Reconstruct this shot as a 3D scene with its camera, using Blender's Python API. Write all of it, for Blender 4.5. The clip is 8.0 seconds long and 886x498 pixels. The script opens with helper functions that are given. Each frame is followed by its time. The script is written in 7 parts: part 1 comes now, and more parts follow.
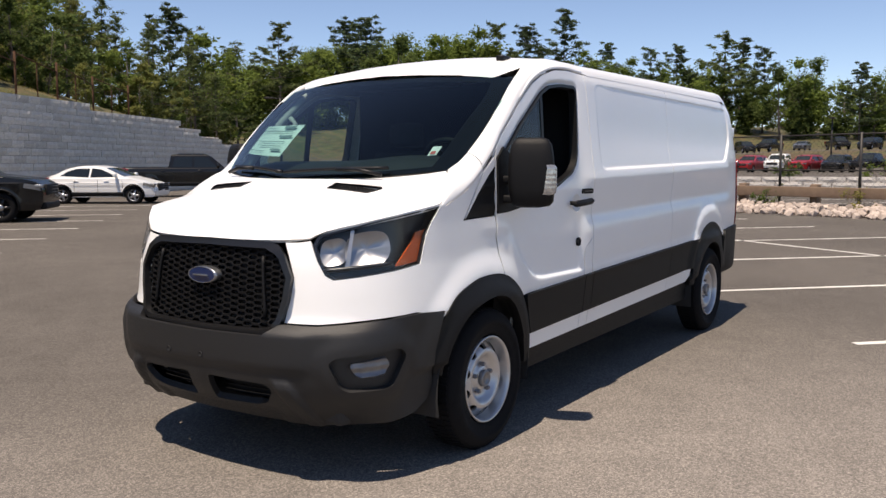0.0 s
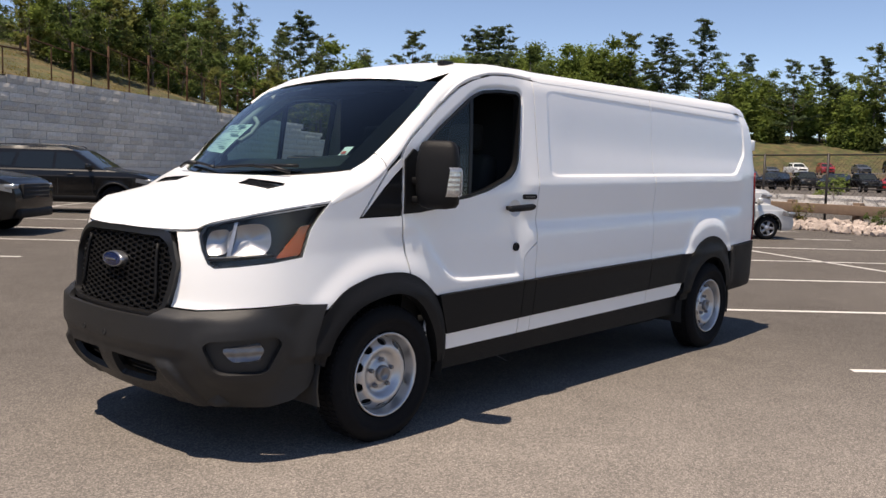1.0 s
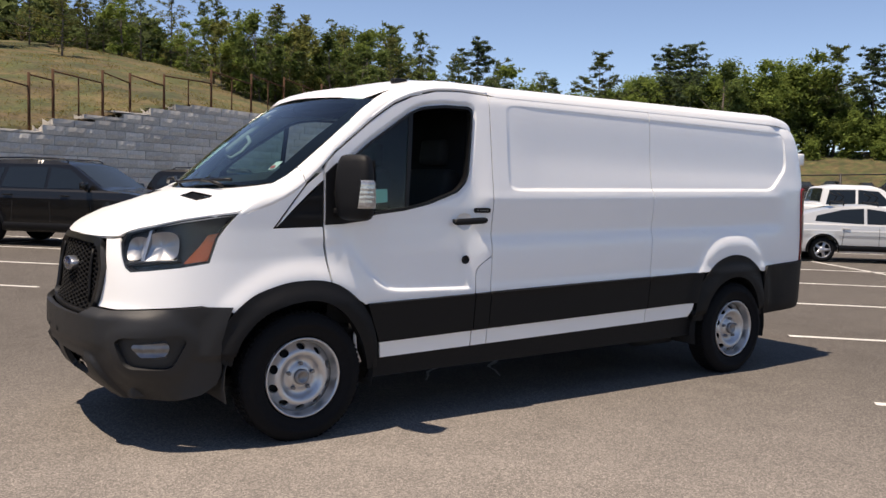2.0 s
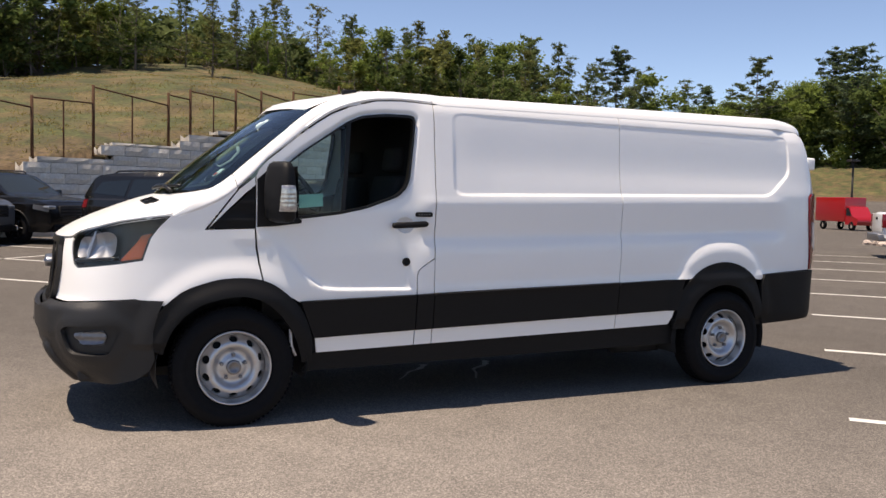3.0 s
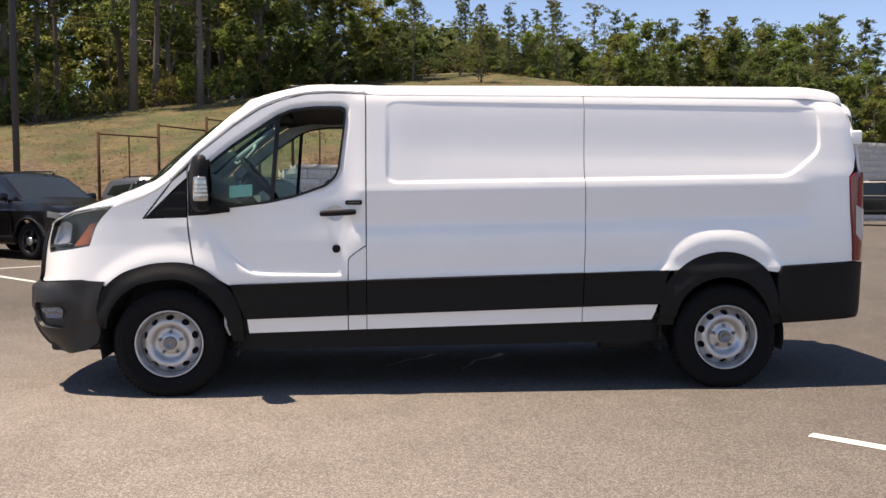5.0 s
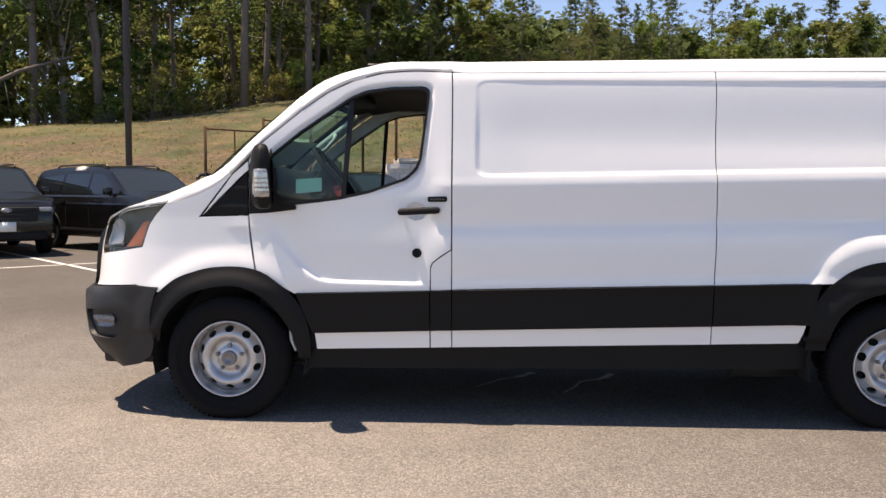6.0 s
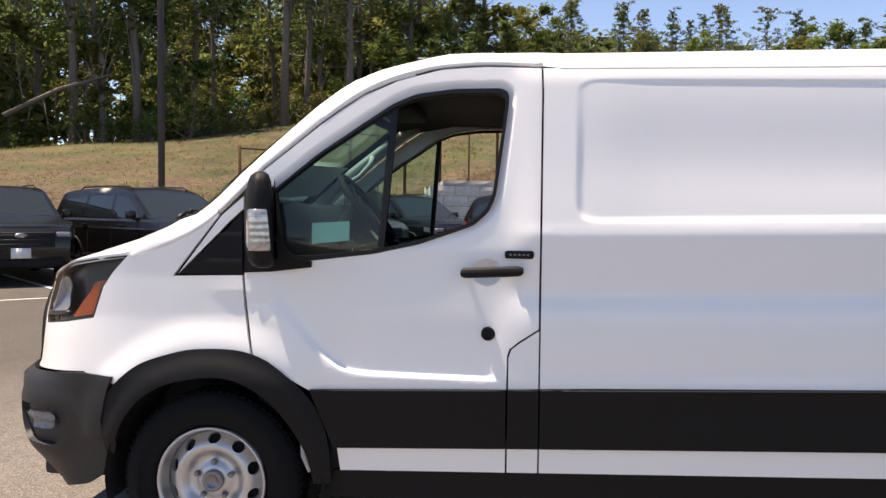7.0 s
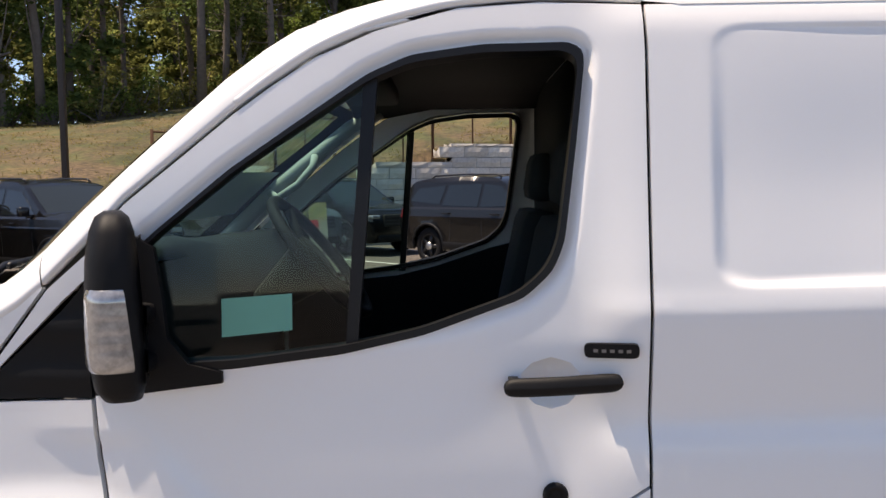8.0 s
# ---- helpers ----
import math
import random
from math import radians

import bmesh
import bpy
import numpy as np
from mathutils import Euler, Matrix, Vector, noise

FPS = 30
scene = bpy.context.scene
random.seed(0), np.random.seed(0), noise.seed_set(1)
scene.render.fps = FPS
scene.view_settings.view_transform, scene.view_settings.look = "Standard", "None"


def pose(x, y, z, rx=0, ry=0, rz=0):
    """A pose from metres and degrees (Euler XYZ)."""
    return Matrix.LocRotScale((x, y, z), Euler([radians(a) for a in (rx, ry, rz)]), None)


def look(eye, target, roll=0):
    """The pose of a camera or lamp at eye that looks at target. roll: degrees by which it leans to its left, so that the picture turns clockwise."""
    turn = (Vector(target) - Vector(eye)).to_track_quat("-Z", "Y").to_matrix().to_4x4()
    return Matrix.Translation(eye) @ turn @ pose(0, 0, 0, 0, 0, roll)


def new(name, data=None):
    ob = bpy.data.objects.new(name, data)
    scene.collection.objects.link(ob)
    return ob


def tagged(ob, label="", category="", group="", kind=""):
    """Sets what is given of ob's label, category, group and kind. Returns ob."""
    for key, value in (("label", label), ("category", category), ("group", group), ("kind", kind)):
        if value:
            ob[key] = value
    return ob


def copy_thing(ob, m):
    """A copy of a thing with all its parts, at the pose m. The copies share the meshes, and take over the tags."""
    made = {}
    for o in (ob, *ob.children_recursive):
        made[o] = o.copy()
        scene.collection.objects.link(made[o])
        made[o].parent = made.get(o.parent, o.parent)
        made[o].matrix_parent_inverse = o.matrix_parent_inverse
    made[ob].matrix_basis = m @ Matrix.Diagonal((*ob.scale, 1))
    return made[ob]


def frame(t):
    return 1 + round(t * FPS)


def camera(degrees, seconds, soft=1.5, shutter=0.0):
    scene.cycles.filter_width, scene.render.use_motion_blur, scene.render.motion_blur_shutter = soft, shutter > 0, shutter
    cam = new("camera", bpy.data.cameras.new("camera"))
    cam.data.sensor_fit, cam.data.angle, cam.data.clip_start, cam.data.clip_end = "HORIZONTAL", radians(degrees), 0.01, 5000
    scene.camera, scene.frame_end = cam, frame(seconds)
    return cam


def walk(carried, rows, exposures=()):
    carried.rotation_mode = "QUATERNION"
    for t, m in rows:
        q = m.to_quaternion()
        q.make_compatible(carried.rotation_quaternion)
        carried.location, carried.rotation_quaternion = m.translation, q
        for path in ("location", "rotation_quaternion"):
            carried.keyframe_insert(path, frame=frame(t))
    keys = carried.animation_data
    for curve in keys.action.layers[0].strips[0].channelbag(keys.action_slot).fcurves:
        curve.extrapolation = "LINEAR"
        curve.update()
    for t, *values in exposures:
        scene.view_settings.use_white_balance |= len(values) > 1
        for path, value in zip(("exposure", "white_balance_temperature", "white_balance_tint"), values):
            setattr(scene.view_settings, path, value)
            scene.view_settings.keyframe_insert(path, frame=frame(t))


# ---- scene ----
cam = camera(54.4, 8.0)
PATH = [
    (0, (-3.718, -3.167, 1.448), (-2.064, -2.061, 1.251), -0.2),
    (0.5, (-3.49, -3.659, 1.458), (-1.902, -2.46, 1.251), 1.2),
    (1, (-3.088, -4.153, 1.423), (-1.616, -2.81, 1.242), 1.6),
    (1.5, (-2.622, -4.719, 1.42), (-1.317, -3.211, 1.27), 1.2),
    (1.7, (-2.387, -4.927, 1.414), (-1.148, -3.364, 1.267), 1.3),
    (2.8, (-1.238, -5.897, 1.403), (-0.345, -4.111, 1.282), 1.4),
    (3, (-1.008, -6.062, 1.395), (-0.173, -4.249, 1.274), 1.3),
    (3.5, (-0.402, -6.418, 1.362), (0.27, -4.538, 1.237), 1.0),
    (4, (0.241, -6.678, 1.343), (0.745, -4.747, 1.214), 0.8),
    (4.2, (0.492, -6.731, 1.342), (0.928, -4.783, 1.215), 0.8),
    (5.3, (1.491, -6.576, 1.321), (1.553, -4.582, 1.187), -0.5),
    (5.5, (1.498, -6.396, 1.305), (1.513, -4.401, 1.162), -0.8),
    (6, (1.479, -5.806, 1.335), (1.381, -3.813, 1.196), 0.2),
    (6.5, (1.367, -5.052, 1.378), (1.179, -3.064, 1.26), 1.0),
    (7, (1.231, -4.231, 1.45), (1.04, -2.242, 1.356), 0.6),
    (7.5, (1.033, -3.456, 1.547), (0.892, -1.464, 1.437), 0.5),
    (8, (0.885, -2.705, 1.62), (0.86, -0.71, 1.473), -0.7),
]
walk(cam, [(t, look(eye, target, roll)) for t, eye, target, roll in PATH], [(0.0, 0.43, 7250, 16), (3.0, 0.56, 7420, 17), (5.5, 0.89, 7680, 18), (7.0, 0.95, 7650, 18), (8.0, 0.73, 7600, 18)])

# ---- daylight ----
SUN_EL, SUN_DIR = 71.0, Vector((-0.325, 0.004, 0.945))
world = bpy.data.worlds.new("sky")
scene.world = world
world.use_nodes = True
wn = world.node_tree.nodes
sky = wn.new("ShaderNodeTexSky")
sky.sky_type = "NISHITA"
sky.sun_disc = False
sky.sun_elevation = radians(SUN_EL)
sky.sun_rotation = math.atan2(SUN_DIR.x, SUN_DIR.y)
sky.air_density, sky.dust_density, sky.ozone_density = 0.75, 0.0, 2.6
sky.altitude = 1000
wn["Background"].inputs["Strength"].default_value = 0.12
world.node_tree.links.new(sky.outputs["Color"], wn["Background"].inputs["Color"])
sun = new("sun", bpy.data.lights.new("sun", "SUN"))
sun.data.energy, sun.data.angle, sun.data.color = 4.6, radians(0.53), (1.0, 0.935, 0.82)
sun.matrix_world = look((0, 0, 30), Vector((0, 0, 30)) - SUN_DIR)

# ---- materials ----
def mat(name, color, rough=0.5, metal=0.0, var=0.0, scale=20.0, bump=0.0, bscale=200.0, coat=0.0, spec=0.5, big=0.0, bigscale=0.7, color2=None, isl=0.0, rnd=0.0):
    """A procedural surface: base colour with fine grain and large blotches, roughness, bump, clear coat."""
    m = bpy.data.materials.new(name)
    m.use_nodes = True
    nt = m.node_tree
    N, L = nt.nodes, nt.links
    b = N["Principled BSDF"]
    b.inputs["Roughness"].default_value = rough
    b.inputs["Metallic"].default_value = metal
    b.inputs["Specular IOR Level"].default_value = spec
    b.inputs["Coat Weight"].default_value = coat
    b.inputs["Coat Roughness"].default_value = 0.06
    c = (*color, 1.0)
    b.inputs["Base Color"].default_value = c
    tc = N.new("ShaderNodeTexCoord")
    last = None
    if var or big or isl or rnd:
        rgb = N.new("ShaderNodeRGB")
        rgb.outputs[0].default_value = c
        last = rgb.outputs[0]

        def shade(fac_socket, lo, hi, last):
            mr = N.new("ShaderNodeMapRange")
            mr.inputs["To Min"].default_value, mr.inputs["To Max"].default_value = lo, hi
            L.new(fac_socket, mr.inputs["Value"])
            mx = N.new("ShaderNodeVectorMath")
            mx.operation = "SCALE"
            L.new(last, mx.inputs[0])
            L.new(mr.outputs[0], mx.inputs["Scale"])
            return mx.outputs[0]

        if color2:
            n2 = N.new("ShaderNodeTexNoise")
            n2.inputs["Scale"].default_value = bigscale * 1.7
            n2.inputs["Detail"].default_value = 4
            L.new(tc.outputs["Object"], n2.inputs["Vector"])
            ramp = N.new("ShaderNodeMapRange")
            ramp.inputs["From Min"].default_value, ramp.inputs["From Max"].default_value = 0.42, 0.6
            L.new(n2.outputs[0], ramp.inputs["Value"])
            mix = N.new("ShaderNodeMix")
            mix.data_type = "RGBA"
            mix.inputs["B"].default_value = (*color2, 1)
            L.new(last, mix.inputs["A"])
            L.new(ramp.outputs[0], mix.inputs["Factor"])
            last = mix.outputs["Result"]
        for amount, sc in ((var, scale), (big, bigscale)):
            if amount:
                n = N.new("ShaderNodeTexNoise")
                n.inputs["Scale"].default_value = sc
                n.inputs["Detail"].default_value = 5
                n.inputs["Roughness"].default_value = 0.65
                L.new(tc.outputs["Object"], n.inputs["Vector"])
                last = shade(n.outputs[0], 1 - amount * 1.6, 1 + amount * 1.6, last)
        if isl:
            g = N.new("ShaderNodeNewGeometry")
            last = shade(g.outputs["Random Per Island"], 1 - isl, 1 + isl, last)
        if rnd:
            g = N.new("ShaderNodeObjectInfo")
            last = shade(g.outputs["Random"], 1 - rnd, 1 + rnd, last)
        L.new(last, b.inputs["Base Color"])
    if bump:
        n = N.new("ShaderNodeTexNoise")
        n.inputs["Scale"].default_value = bscale
        n.inputs["Detail"].default_value = 4
        L.new(tc.outputs["Object"], n.inputs["Vector"])
        bp = N.new("ShaderNodeBump")
        bp.inputs["Strength"].default_value = bump
        bp.inputs["Distance"].default_value = 0.01
        L.new(n.outputs[0], bp.inputs["Height"])
        L.new(bp.outputs[0], b.inputs["Normal"])
    return m


def glass(name, tint, gloss=1.0, rough=0.0):
    """Thin glass: what is behind it, tinted, with a mirror sheen that grows at a slant."""
    m = bpy.data.materials.new(name)
    m.use_nodes = True
    N, L = m.node_tree.nodes, m.node_tree.links
    N.remove(N["Principled BSDF"])
    tr, gl, fr, mx, pw, sc = (N.new("ShaderNode" + k) for k in ("BsdfTransparent", "BsdfGlossy", "LayerWeight", "MixShader", "Math", "Math"))
    tr.inputs[0].default_value = (*tint, 1)
    gl.inputs["Roughness"].default_value = rough
    fr.inputs["Blend"].default_value = 0.5
    pw.operation, sc.operation = "POWER", "MULTIPLY_ADD"
    pw.inputs[1].default_value = 4.0
    sc.inputs[1].default_value, sc.inputs[2].default_value = 0.9 * gloss, 0.045 * gloss
    L.new(fr.outputs["Facing"], pw.inputs[0])
    L.new(pw.outputs[0], sc.inputs[0])
    L.new(sc.outputs[0], mx.inputs[0])
    L.new(tr.outputs[0], mx.inputs[1])
    L.new(gl.outputs[0], mx.inputs[2])
    L.new(mx.outputs[0], N["Material Output"].inputs["Surface"])
    return m


def asphalt_mat():
    m = bpy.data.materials.new("asphalt")
    m.use_nodes = True
    N, L = m.node_tree.nodes, m.node_tree.links
    b = N["Principled BSDF"]
    tc = N.new("ShaderNodeTexCoord")
    # crushed stone seen in the worn surface
    vor = N.new("ShaderNodeTexVoronoi")
    vor.inputs["Scale"].default_value = 150
    stone = N.new("ShaderNodeValToRGB")
    e = stone.color_ramp.elements
    e[0].position, e[0].color = 0.0, (0.088, 0.080, 0.073, 1)
    e[1].position, e[1].color = 1.0, (0.225, 0.20, 0.178, 1)
    mid = e.new(0.55)
    mid.color = (0.132, 0.119, 0.107, 1)
    sep = N.new("ShaderNodeSeparateColor")
    L.new(tc.outputs["Object"], vor.inputs["Vector"])
    L.new(vor.outputs["Color"], sep.inputs[0])
    L.new(sep.outputs[0], stone.inputs[0])
    fine = N.new("ShaderNodeTexNoise")
    fine.inputs["Scale"].default_value, fine.inputs["Detail"].default_value = 40, 6
    big = N.new("ShaderNodeTexNoise")
    big.inputs["Scale"].default_value, big.inputs["Detail"].default_value = 0.35, 6
    mott = N.new("ShaderNodeTexNoise")
    mott.inputs["Scale"].default_value, mott.inputs["Detail"].default_value = 3.0, 5
    last = stone.outputs[0]
    for n, lo, hi in ((fine, 0.86, 1.14), (big, 0.84, 1.16), (mott, 0.9, 1.1)):
        L.new(tc.outputs["Object"], n.inputs["Vector"])
        mr = N.new("ShaderNodeMapRange")
        mr.inputs["From Min"].default_value, mr.inputs["From Max"].default_value = 0.25, 0.75
        mr.inputs["To Min"].default_value, mr.inputs["To Max"].default_value = lo, hi
        L.new(n.outputs[0], mr.inputs["Value"])
        sc = N.new("ShaderNodeVectorMath")
        sc.operation = "SCALE"
        L.new(last, sc.inputs[0])
        L.new(mr.outputs[0], sc.inputs["Scale"])
        last = sc.outputs[0]
    # paler area beside the bays, darkening outwards with a noise-warped edge
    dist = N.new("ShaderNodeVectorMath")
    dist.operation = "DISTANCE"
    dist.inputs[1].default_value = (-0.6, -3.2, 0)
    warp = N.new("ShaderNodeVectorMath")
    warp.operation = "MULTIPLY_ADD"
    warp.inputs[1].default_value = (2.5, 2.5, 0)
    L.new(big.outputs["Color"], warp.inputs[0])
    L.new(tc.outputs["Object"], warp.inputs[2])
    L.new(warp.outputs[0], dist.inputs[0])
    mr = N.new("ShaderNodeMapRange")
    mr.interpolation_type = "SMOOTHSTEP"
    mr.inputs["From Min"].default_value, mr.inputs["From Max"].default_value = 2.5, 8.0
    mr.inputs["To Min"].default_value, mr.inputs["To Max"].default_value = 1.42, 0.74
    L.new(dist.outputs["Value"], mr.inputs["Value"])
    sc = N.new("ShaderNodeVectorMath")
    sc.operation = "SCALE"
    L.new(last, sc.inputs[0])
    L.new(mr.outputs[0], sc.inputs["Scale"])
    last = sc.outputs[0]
    L.new(last, b.inputs["Base Color"])
    b.inputs["Roughness"].default_value = 0.95
    b.inputs["Specular IOR Level"].default_value = 0.12
    bp = N.new("ShaderNodeBump")
    bp.inputs["Strength"].default_value, bp.inputs["Distance"].default_value = 0.4, 0.004
    L.new(vor.outputs["Distance"], bp.inputs["Height"])
    L.new(bp.outputs[0], b.inputs["Normal"])
    return m


def bank_mat():
    """Turf over dead leaves: yellow-green grass on the upper slope, brown litter patches towards its foot."""
    m = mat("dry_grass_bank", (0.056, 0.062, 0.019), 0.95, var=0.85, scale=7, bump=1.0, bscale=6, big=0.7, bigscale=0.45, color2=(0.098, 0.073, 0.030))
    N, L = m.node_tree.nodes, m.node_tree.links
    b = N["Principled BSDF"]
    turf = b.inputs["Base Color"].links[0].from_socket
    tc, sep, n1, n2, add, mr, mix = (N.new("ShaderNode" + k) for k in ("TexCoord", "SeparateXYZ", "TexNoise", "TexNoise", "Math", "MapRange", "Mix"))
    n1.inputs["Scale"].default_value, n1.inputs["Detail"].default_value = 0.5, 6
    n2.inputs["Scale"].default_value, n2.inputs["Detail"].default_value = 5, 9
    n2.inputs["Roughness"].default_value = 0.7
    for n in (n1, n2):
        L.new(tc.outputs["Object"], n.inputs["Vector"])
    L.new(tc.outputs["Object"], sep.inputs[0])
    add.operation = "MULTIPLY_ADD"
    add.inputs[1].default_value = -7.0
    L.new(n1.outputs[0], add.inputs[0])
    L.new(sep.outputs["Z"], add.inputs[2])
    mr.inputs["From Min"].default_value, mr.inputs["From Max"].default_value = -1.5, 0.0
    mr.inputs["To Min"].default_value, mr.inputs["To Max"].default_value = 0.85, 0.0
    L.new(add.outputs[0], mr.inputs["Value"])
    ramp = N.new("ShaderNodeValToRGB")
    e = ramp.color_ramp.elements
    e[0].position, e[0].color = 0.38, (0.032, 0.021, 0.013, 1)
    e[1].position, e[1].color = 0.64, (0.17, 0.112, 0.062, 1)
    L.new(n2.outputs[0], ramp.inputs[0])
    mix.data_type = "RGBA"
    L.new(mr.outputs[0], mix.inputs["Factor"])
    L.new(turf, mix.inputs["A"])
    L.new(ramp.outputs[0], mix.inputs["B"])
    L.new(mix.outputs["Result"], b.inputs["Base Color"])
    return m


M_PAINT = mat("white_paint", (0.88, 0.88, 0.875), 0.3, coat=0.36, var=0.012, scale=3)
M_BLACK = mat("black_plastic", (0.007, 0.007, 0.0078), 0.55, spec=0.2, var=0.12, scale=60, bump=0.12, bscale=900, big=0.1, bigscale=2)
M_BUMPER = mat("grained_plastic", (0.0145, 0.0145, 0.0155), 0.5, spec=0.45, var=0.12, scale=60, bump=0.2, bscale=700, big=0.12, bigscale=3)
M_GLOSSBLK = mat("gloss_black", (0.010, 0.010, 0.011), 0.3)
M_REFLECT = mat("lamp_reflector", (0.42, 0.42, 0.43), 0.45, metal=1.0)
M_PRINT = mat("printed_border", (0.004, 0.004, 0.005), 0.8, spec=0.05)
M_SEAL = mat("rubber_seal", (0.006, 0.006, 0.007), 0.42, spec=0.3)
M_TYRE = mat("tyre_rubber", (0.008, 0.008, 0.009), 0.85, spec=0.15, var=0.2, scale=30, bump=0.2, bscale=150)
M_STEEL = mat("silver_steel", (0.52, 0.52, 0.53), 0.34, metal=0.7, var=0.08, scale=25, big=0.08, bigscale=4)
M_HUB = mat("hub_grey", (0.22, 0.22, 0.23), 0.4, metal=0.7, var=0.1)
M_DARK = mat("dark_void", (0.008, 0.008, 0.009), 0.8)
M_UNDER = mat("underbody", (0.02, 0.02, 0.021), 0.7, var=0.2)
M_CHROME = mat("reflector_chrome", (0.47, 0.47, 0.47), 0.38, metal=1.0)
M_LAMPIN = mat("lamp_housing", (0.03, 0.032, 0.035), 0.3, metal=0.2)
M_AMBER = mat("amber_lens", (0.40, 0.075, 0.018), 0.25, coat=0.5)
M_REDLENS = mat("red_lens", (0.17, 0.003, 0.008), 0.2, coat=0.3)
M_REVERSE = mat("reversing_lens", (0.50, 0.48, 0.47), 0.22, coat=0.5)
M_CLEAR = glass("clear_lens", (0.93, 0.95, 0.97), 0.55)
M_WINDOW = glass("window_glass", (0.60, 0.82, 0.76), 0.8)
M_WSHIELD = glass("windscreen_glass", (0.56, 0.72, 0.70), 1.0)
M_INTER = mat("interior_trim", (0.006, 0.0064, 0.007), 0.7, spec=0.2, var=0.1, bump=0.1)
M_HEADLINER = mat("headliner", (0.42, 0.43, 0.41), 0.9, var=0.05)
M_SEAT = mat("seat_cloth", (0.011, 0.012, 0.013), 0.85, var=0.15, bump=0.2, bscale=400)
M_PAPER = mat("paper", (0.72, 0.74, 0.72), 0.6, var=0.03)
M_GREENPAPER = mat("pale_green_card", (0.42, 0.66, 0.60), 0.6, var=0.03)
M_BARS = mat("print_bars", (0.15, 0.22, 0.22), 0.6)
M_REDTAG = mat("red_print", (0.55, 0.06, 0.05), 0.6)
M_BADGE = mat("badge_blue", (0.008, 0.02, 0.075), 0.25, coat=0.3)
M_SILVER = mat("badge_silver", (0.34, 0.35, 0.37), 0.3, metal=0.9)
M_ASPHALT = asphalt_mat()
M_LINE = mat("road_paint", (0.62, 0.60, 0.56), 0.7, var=0.18, scale=25, big=0.2, bigscale=1.5, bump=0.2, bscale=90)
M_BLOCK = mat("concrete_block", (0.56, 0.515, 0.455), 0.9, var=0.26, scale=11, bump=0.8, bscale=9, big=0.15, bigscale=0.6, rnd=0.16)
M_BLOCKTOP = mat("concrete_pale", (0.46, 0.43, 0.39), 0.9, var=0.12, scale=8, bump=0.4, bscale=20, rnd=0.15)
M_GRASS = bank_mat()
M_FENCE = mat("fence_black", (0.018, 0.015, 0.013), 0.55, var=0.1)
M_RUST = mat("fence_brown", (0.075, 0.04, 0.024), 0.9, spec=0.15, var=0.2)
mat_mirror = mat("mirror_silver", (0.8, 0.82, 0.84), 0.02, metal=1.0)
M_LAMPCLEAR = mat("lamp_clear_plastic", (0.40, 0.40, 0.40), 0.14, metal=0.55, var=0.5, scale=45, coat=0.8)
M_DASH = mat("dash_plastic", (0.009, 0.0105, 0.0115), 0.6, var=0.1)
M_GREENSHEET = mat("pale_sheet", (0.66, 0.78, 0.73), 0.6, var=0.03)

def leaf_mat(name, color, vary=0.45, trans=0.3):
    """Leaves that let some light through, each clump of its own shade."""
    m = bpy.data.materials.new(name)
    m.use_nodes = True
    N, L = m.node_tree.nodes, m.node_tree.links
    N.remove(N["Principled BSDF"])
    g, oi, d, t, mx = (N.new("ShaderNode" + k) for k in ("NewGeometry", "ObjectInfo", "BsdfDiffuse", "BsdfTranslucent", "MixShader"))
    ramp = N.new("ShaderNodeMapRange")
    ramp.inputs["To Min"].default_value, ramp.inputs["To Max"].default_value = 1 - vary, 1 + vary
    L.new(g.outputs["Random Per Island"], ramp.inputs["Value"])
    ramp2 = N.new("ShaderNodeMapRange")
    ramp2.inputs["To Min"].default_value, ramp2.inputs["To Max"].default_value = 0.75, 1.25
    L.new(oi.outputs["Random"], ramp2.inputs["Value"])
    mul = N.new("ShaderNodeMath")
    mul.operation = "MULTIPLY"
    L.new(ramp.outputs[0], mul.inputs[0])
    L.new(ramp2.outputs[0], mul.inputs[1])
    rgb = N.new("ShaderNodeRGB")
    rgb.outputs[0].default_value = (*color, 1)
    sc = N.new("ShaderNodeVectorMath")
    sc.operation = "SCALE"
    L.new(rgb.outputs[0], sc.inputs[0])
    L.new(mul.outputs[0], sc.inputs["Scale"])
    L.new(sc.outputs[0], d.inputs[0])
    L.new(sc.outputs[0], t.inputs[0])
    mx.inputs[0].default_value = trans
    L.new(d.outputs[0], mx.inputs[1])
    L.new(t.outputs[0], mx.inputs[2])
    L.new(mx.outputs[0], N["Material Output"].inputs["Surface"])
    return m


M_PINE = leaf_mat("pine_needles", (0.125, 0.155, 0.062), 0.35, 0.45)
M_PINE2 = leaf_mat("pine_needles_yellow", (0.175, 0.18, 0.062), 0.35, 0.45)
M_FARPINE = leaf_mat("far_pine_needles", (0.085, 0.115, 0.06), 0.35, 0.4)
M_LEAF = leaf_mat("oak_leaves", (0.165, 0.215, 0.055), 0.35, 0.5)
M_WOOD1 = leaf_mat("shade_leaves", (0.128, 0.172, 0.056), 0.45, 0.58)
M_WOOD2 = leaf_mat("shade_leaves_yellow", (0.175, 0.185, 0.06), 0.45, 0.58)
M_WOOD3 = leaf_mat("shade_needles", (0.118, 0.142, 0.06), 0.45, 0.58)
M_LEAF2 = leaf_mat("dark_leaves", (0.105, 0.14, 0.046), 0.35, 0.5)
M_BUSH = leaf_mat("shrub_leaves", (0.17, 0.155, 0.05), 0.4, 0.3)
M_BARK = mat("bark", (0.15, 0.122, 0.103), 0.95, var=0.3, scale=8, bump=0.6, bscale=14)
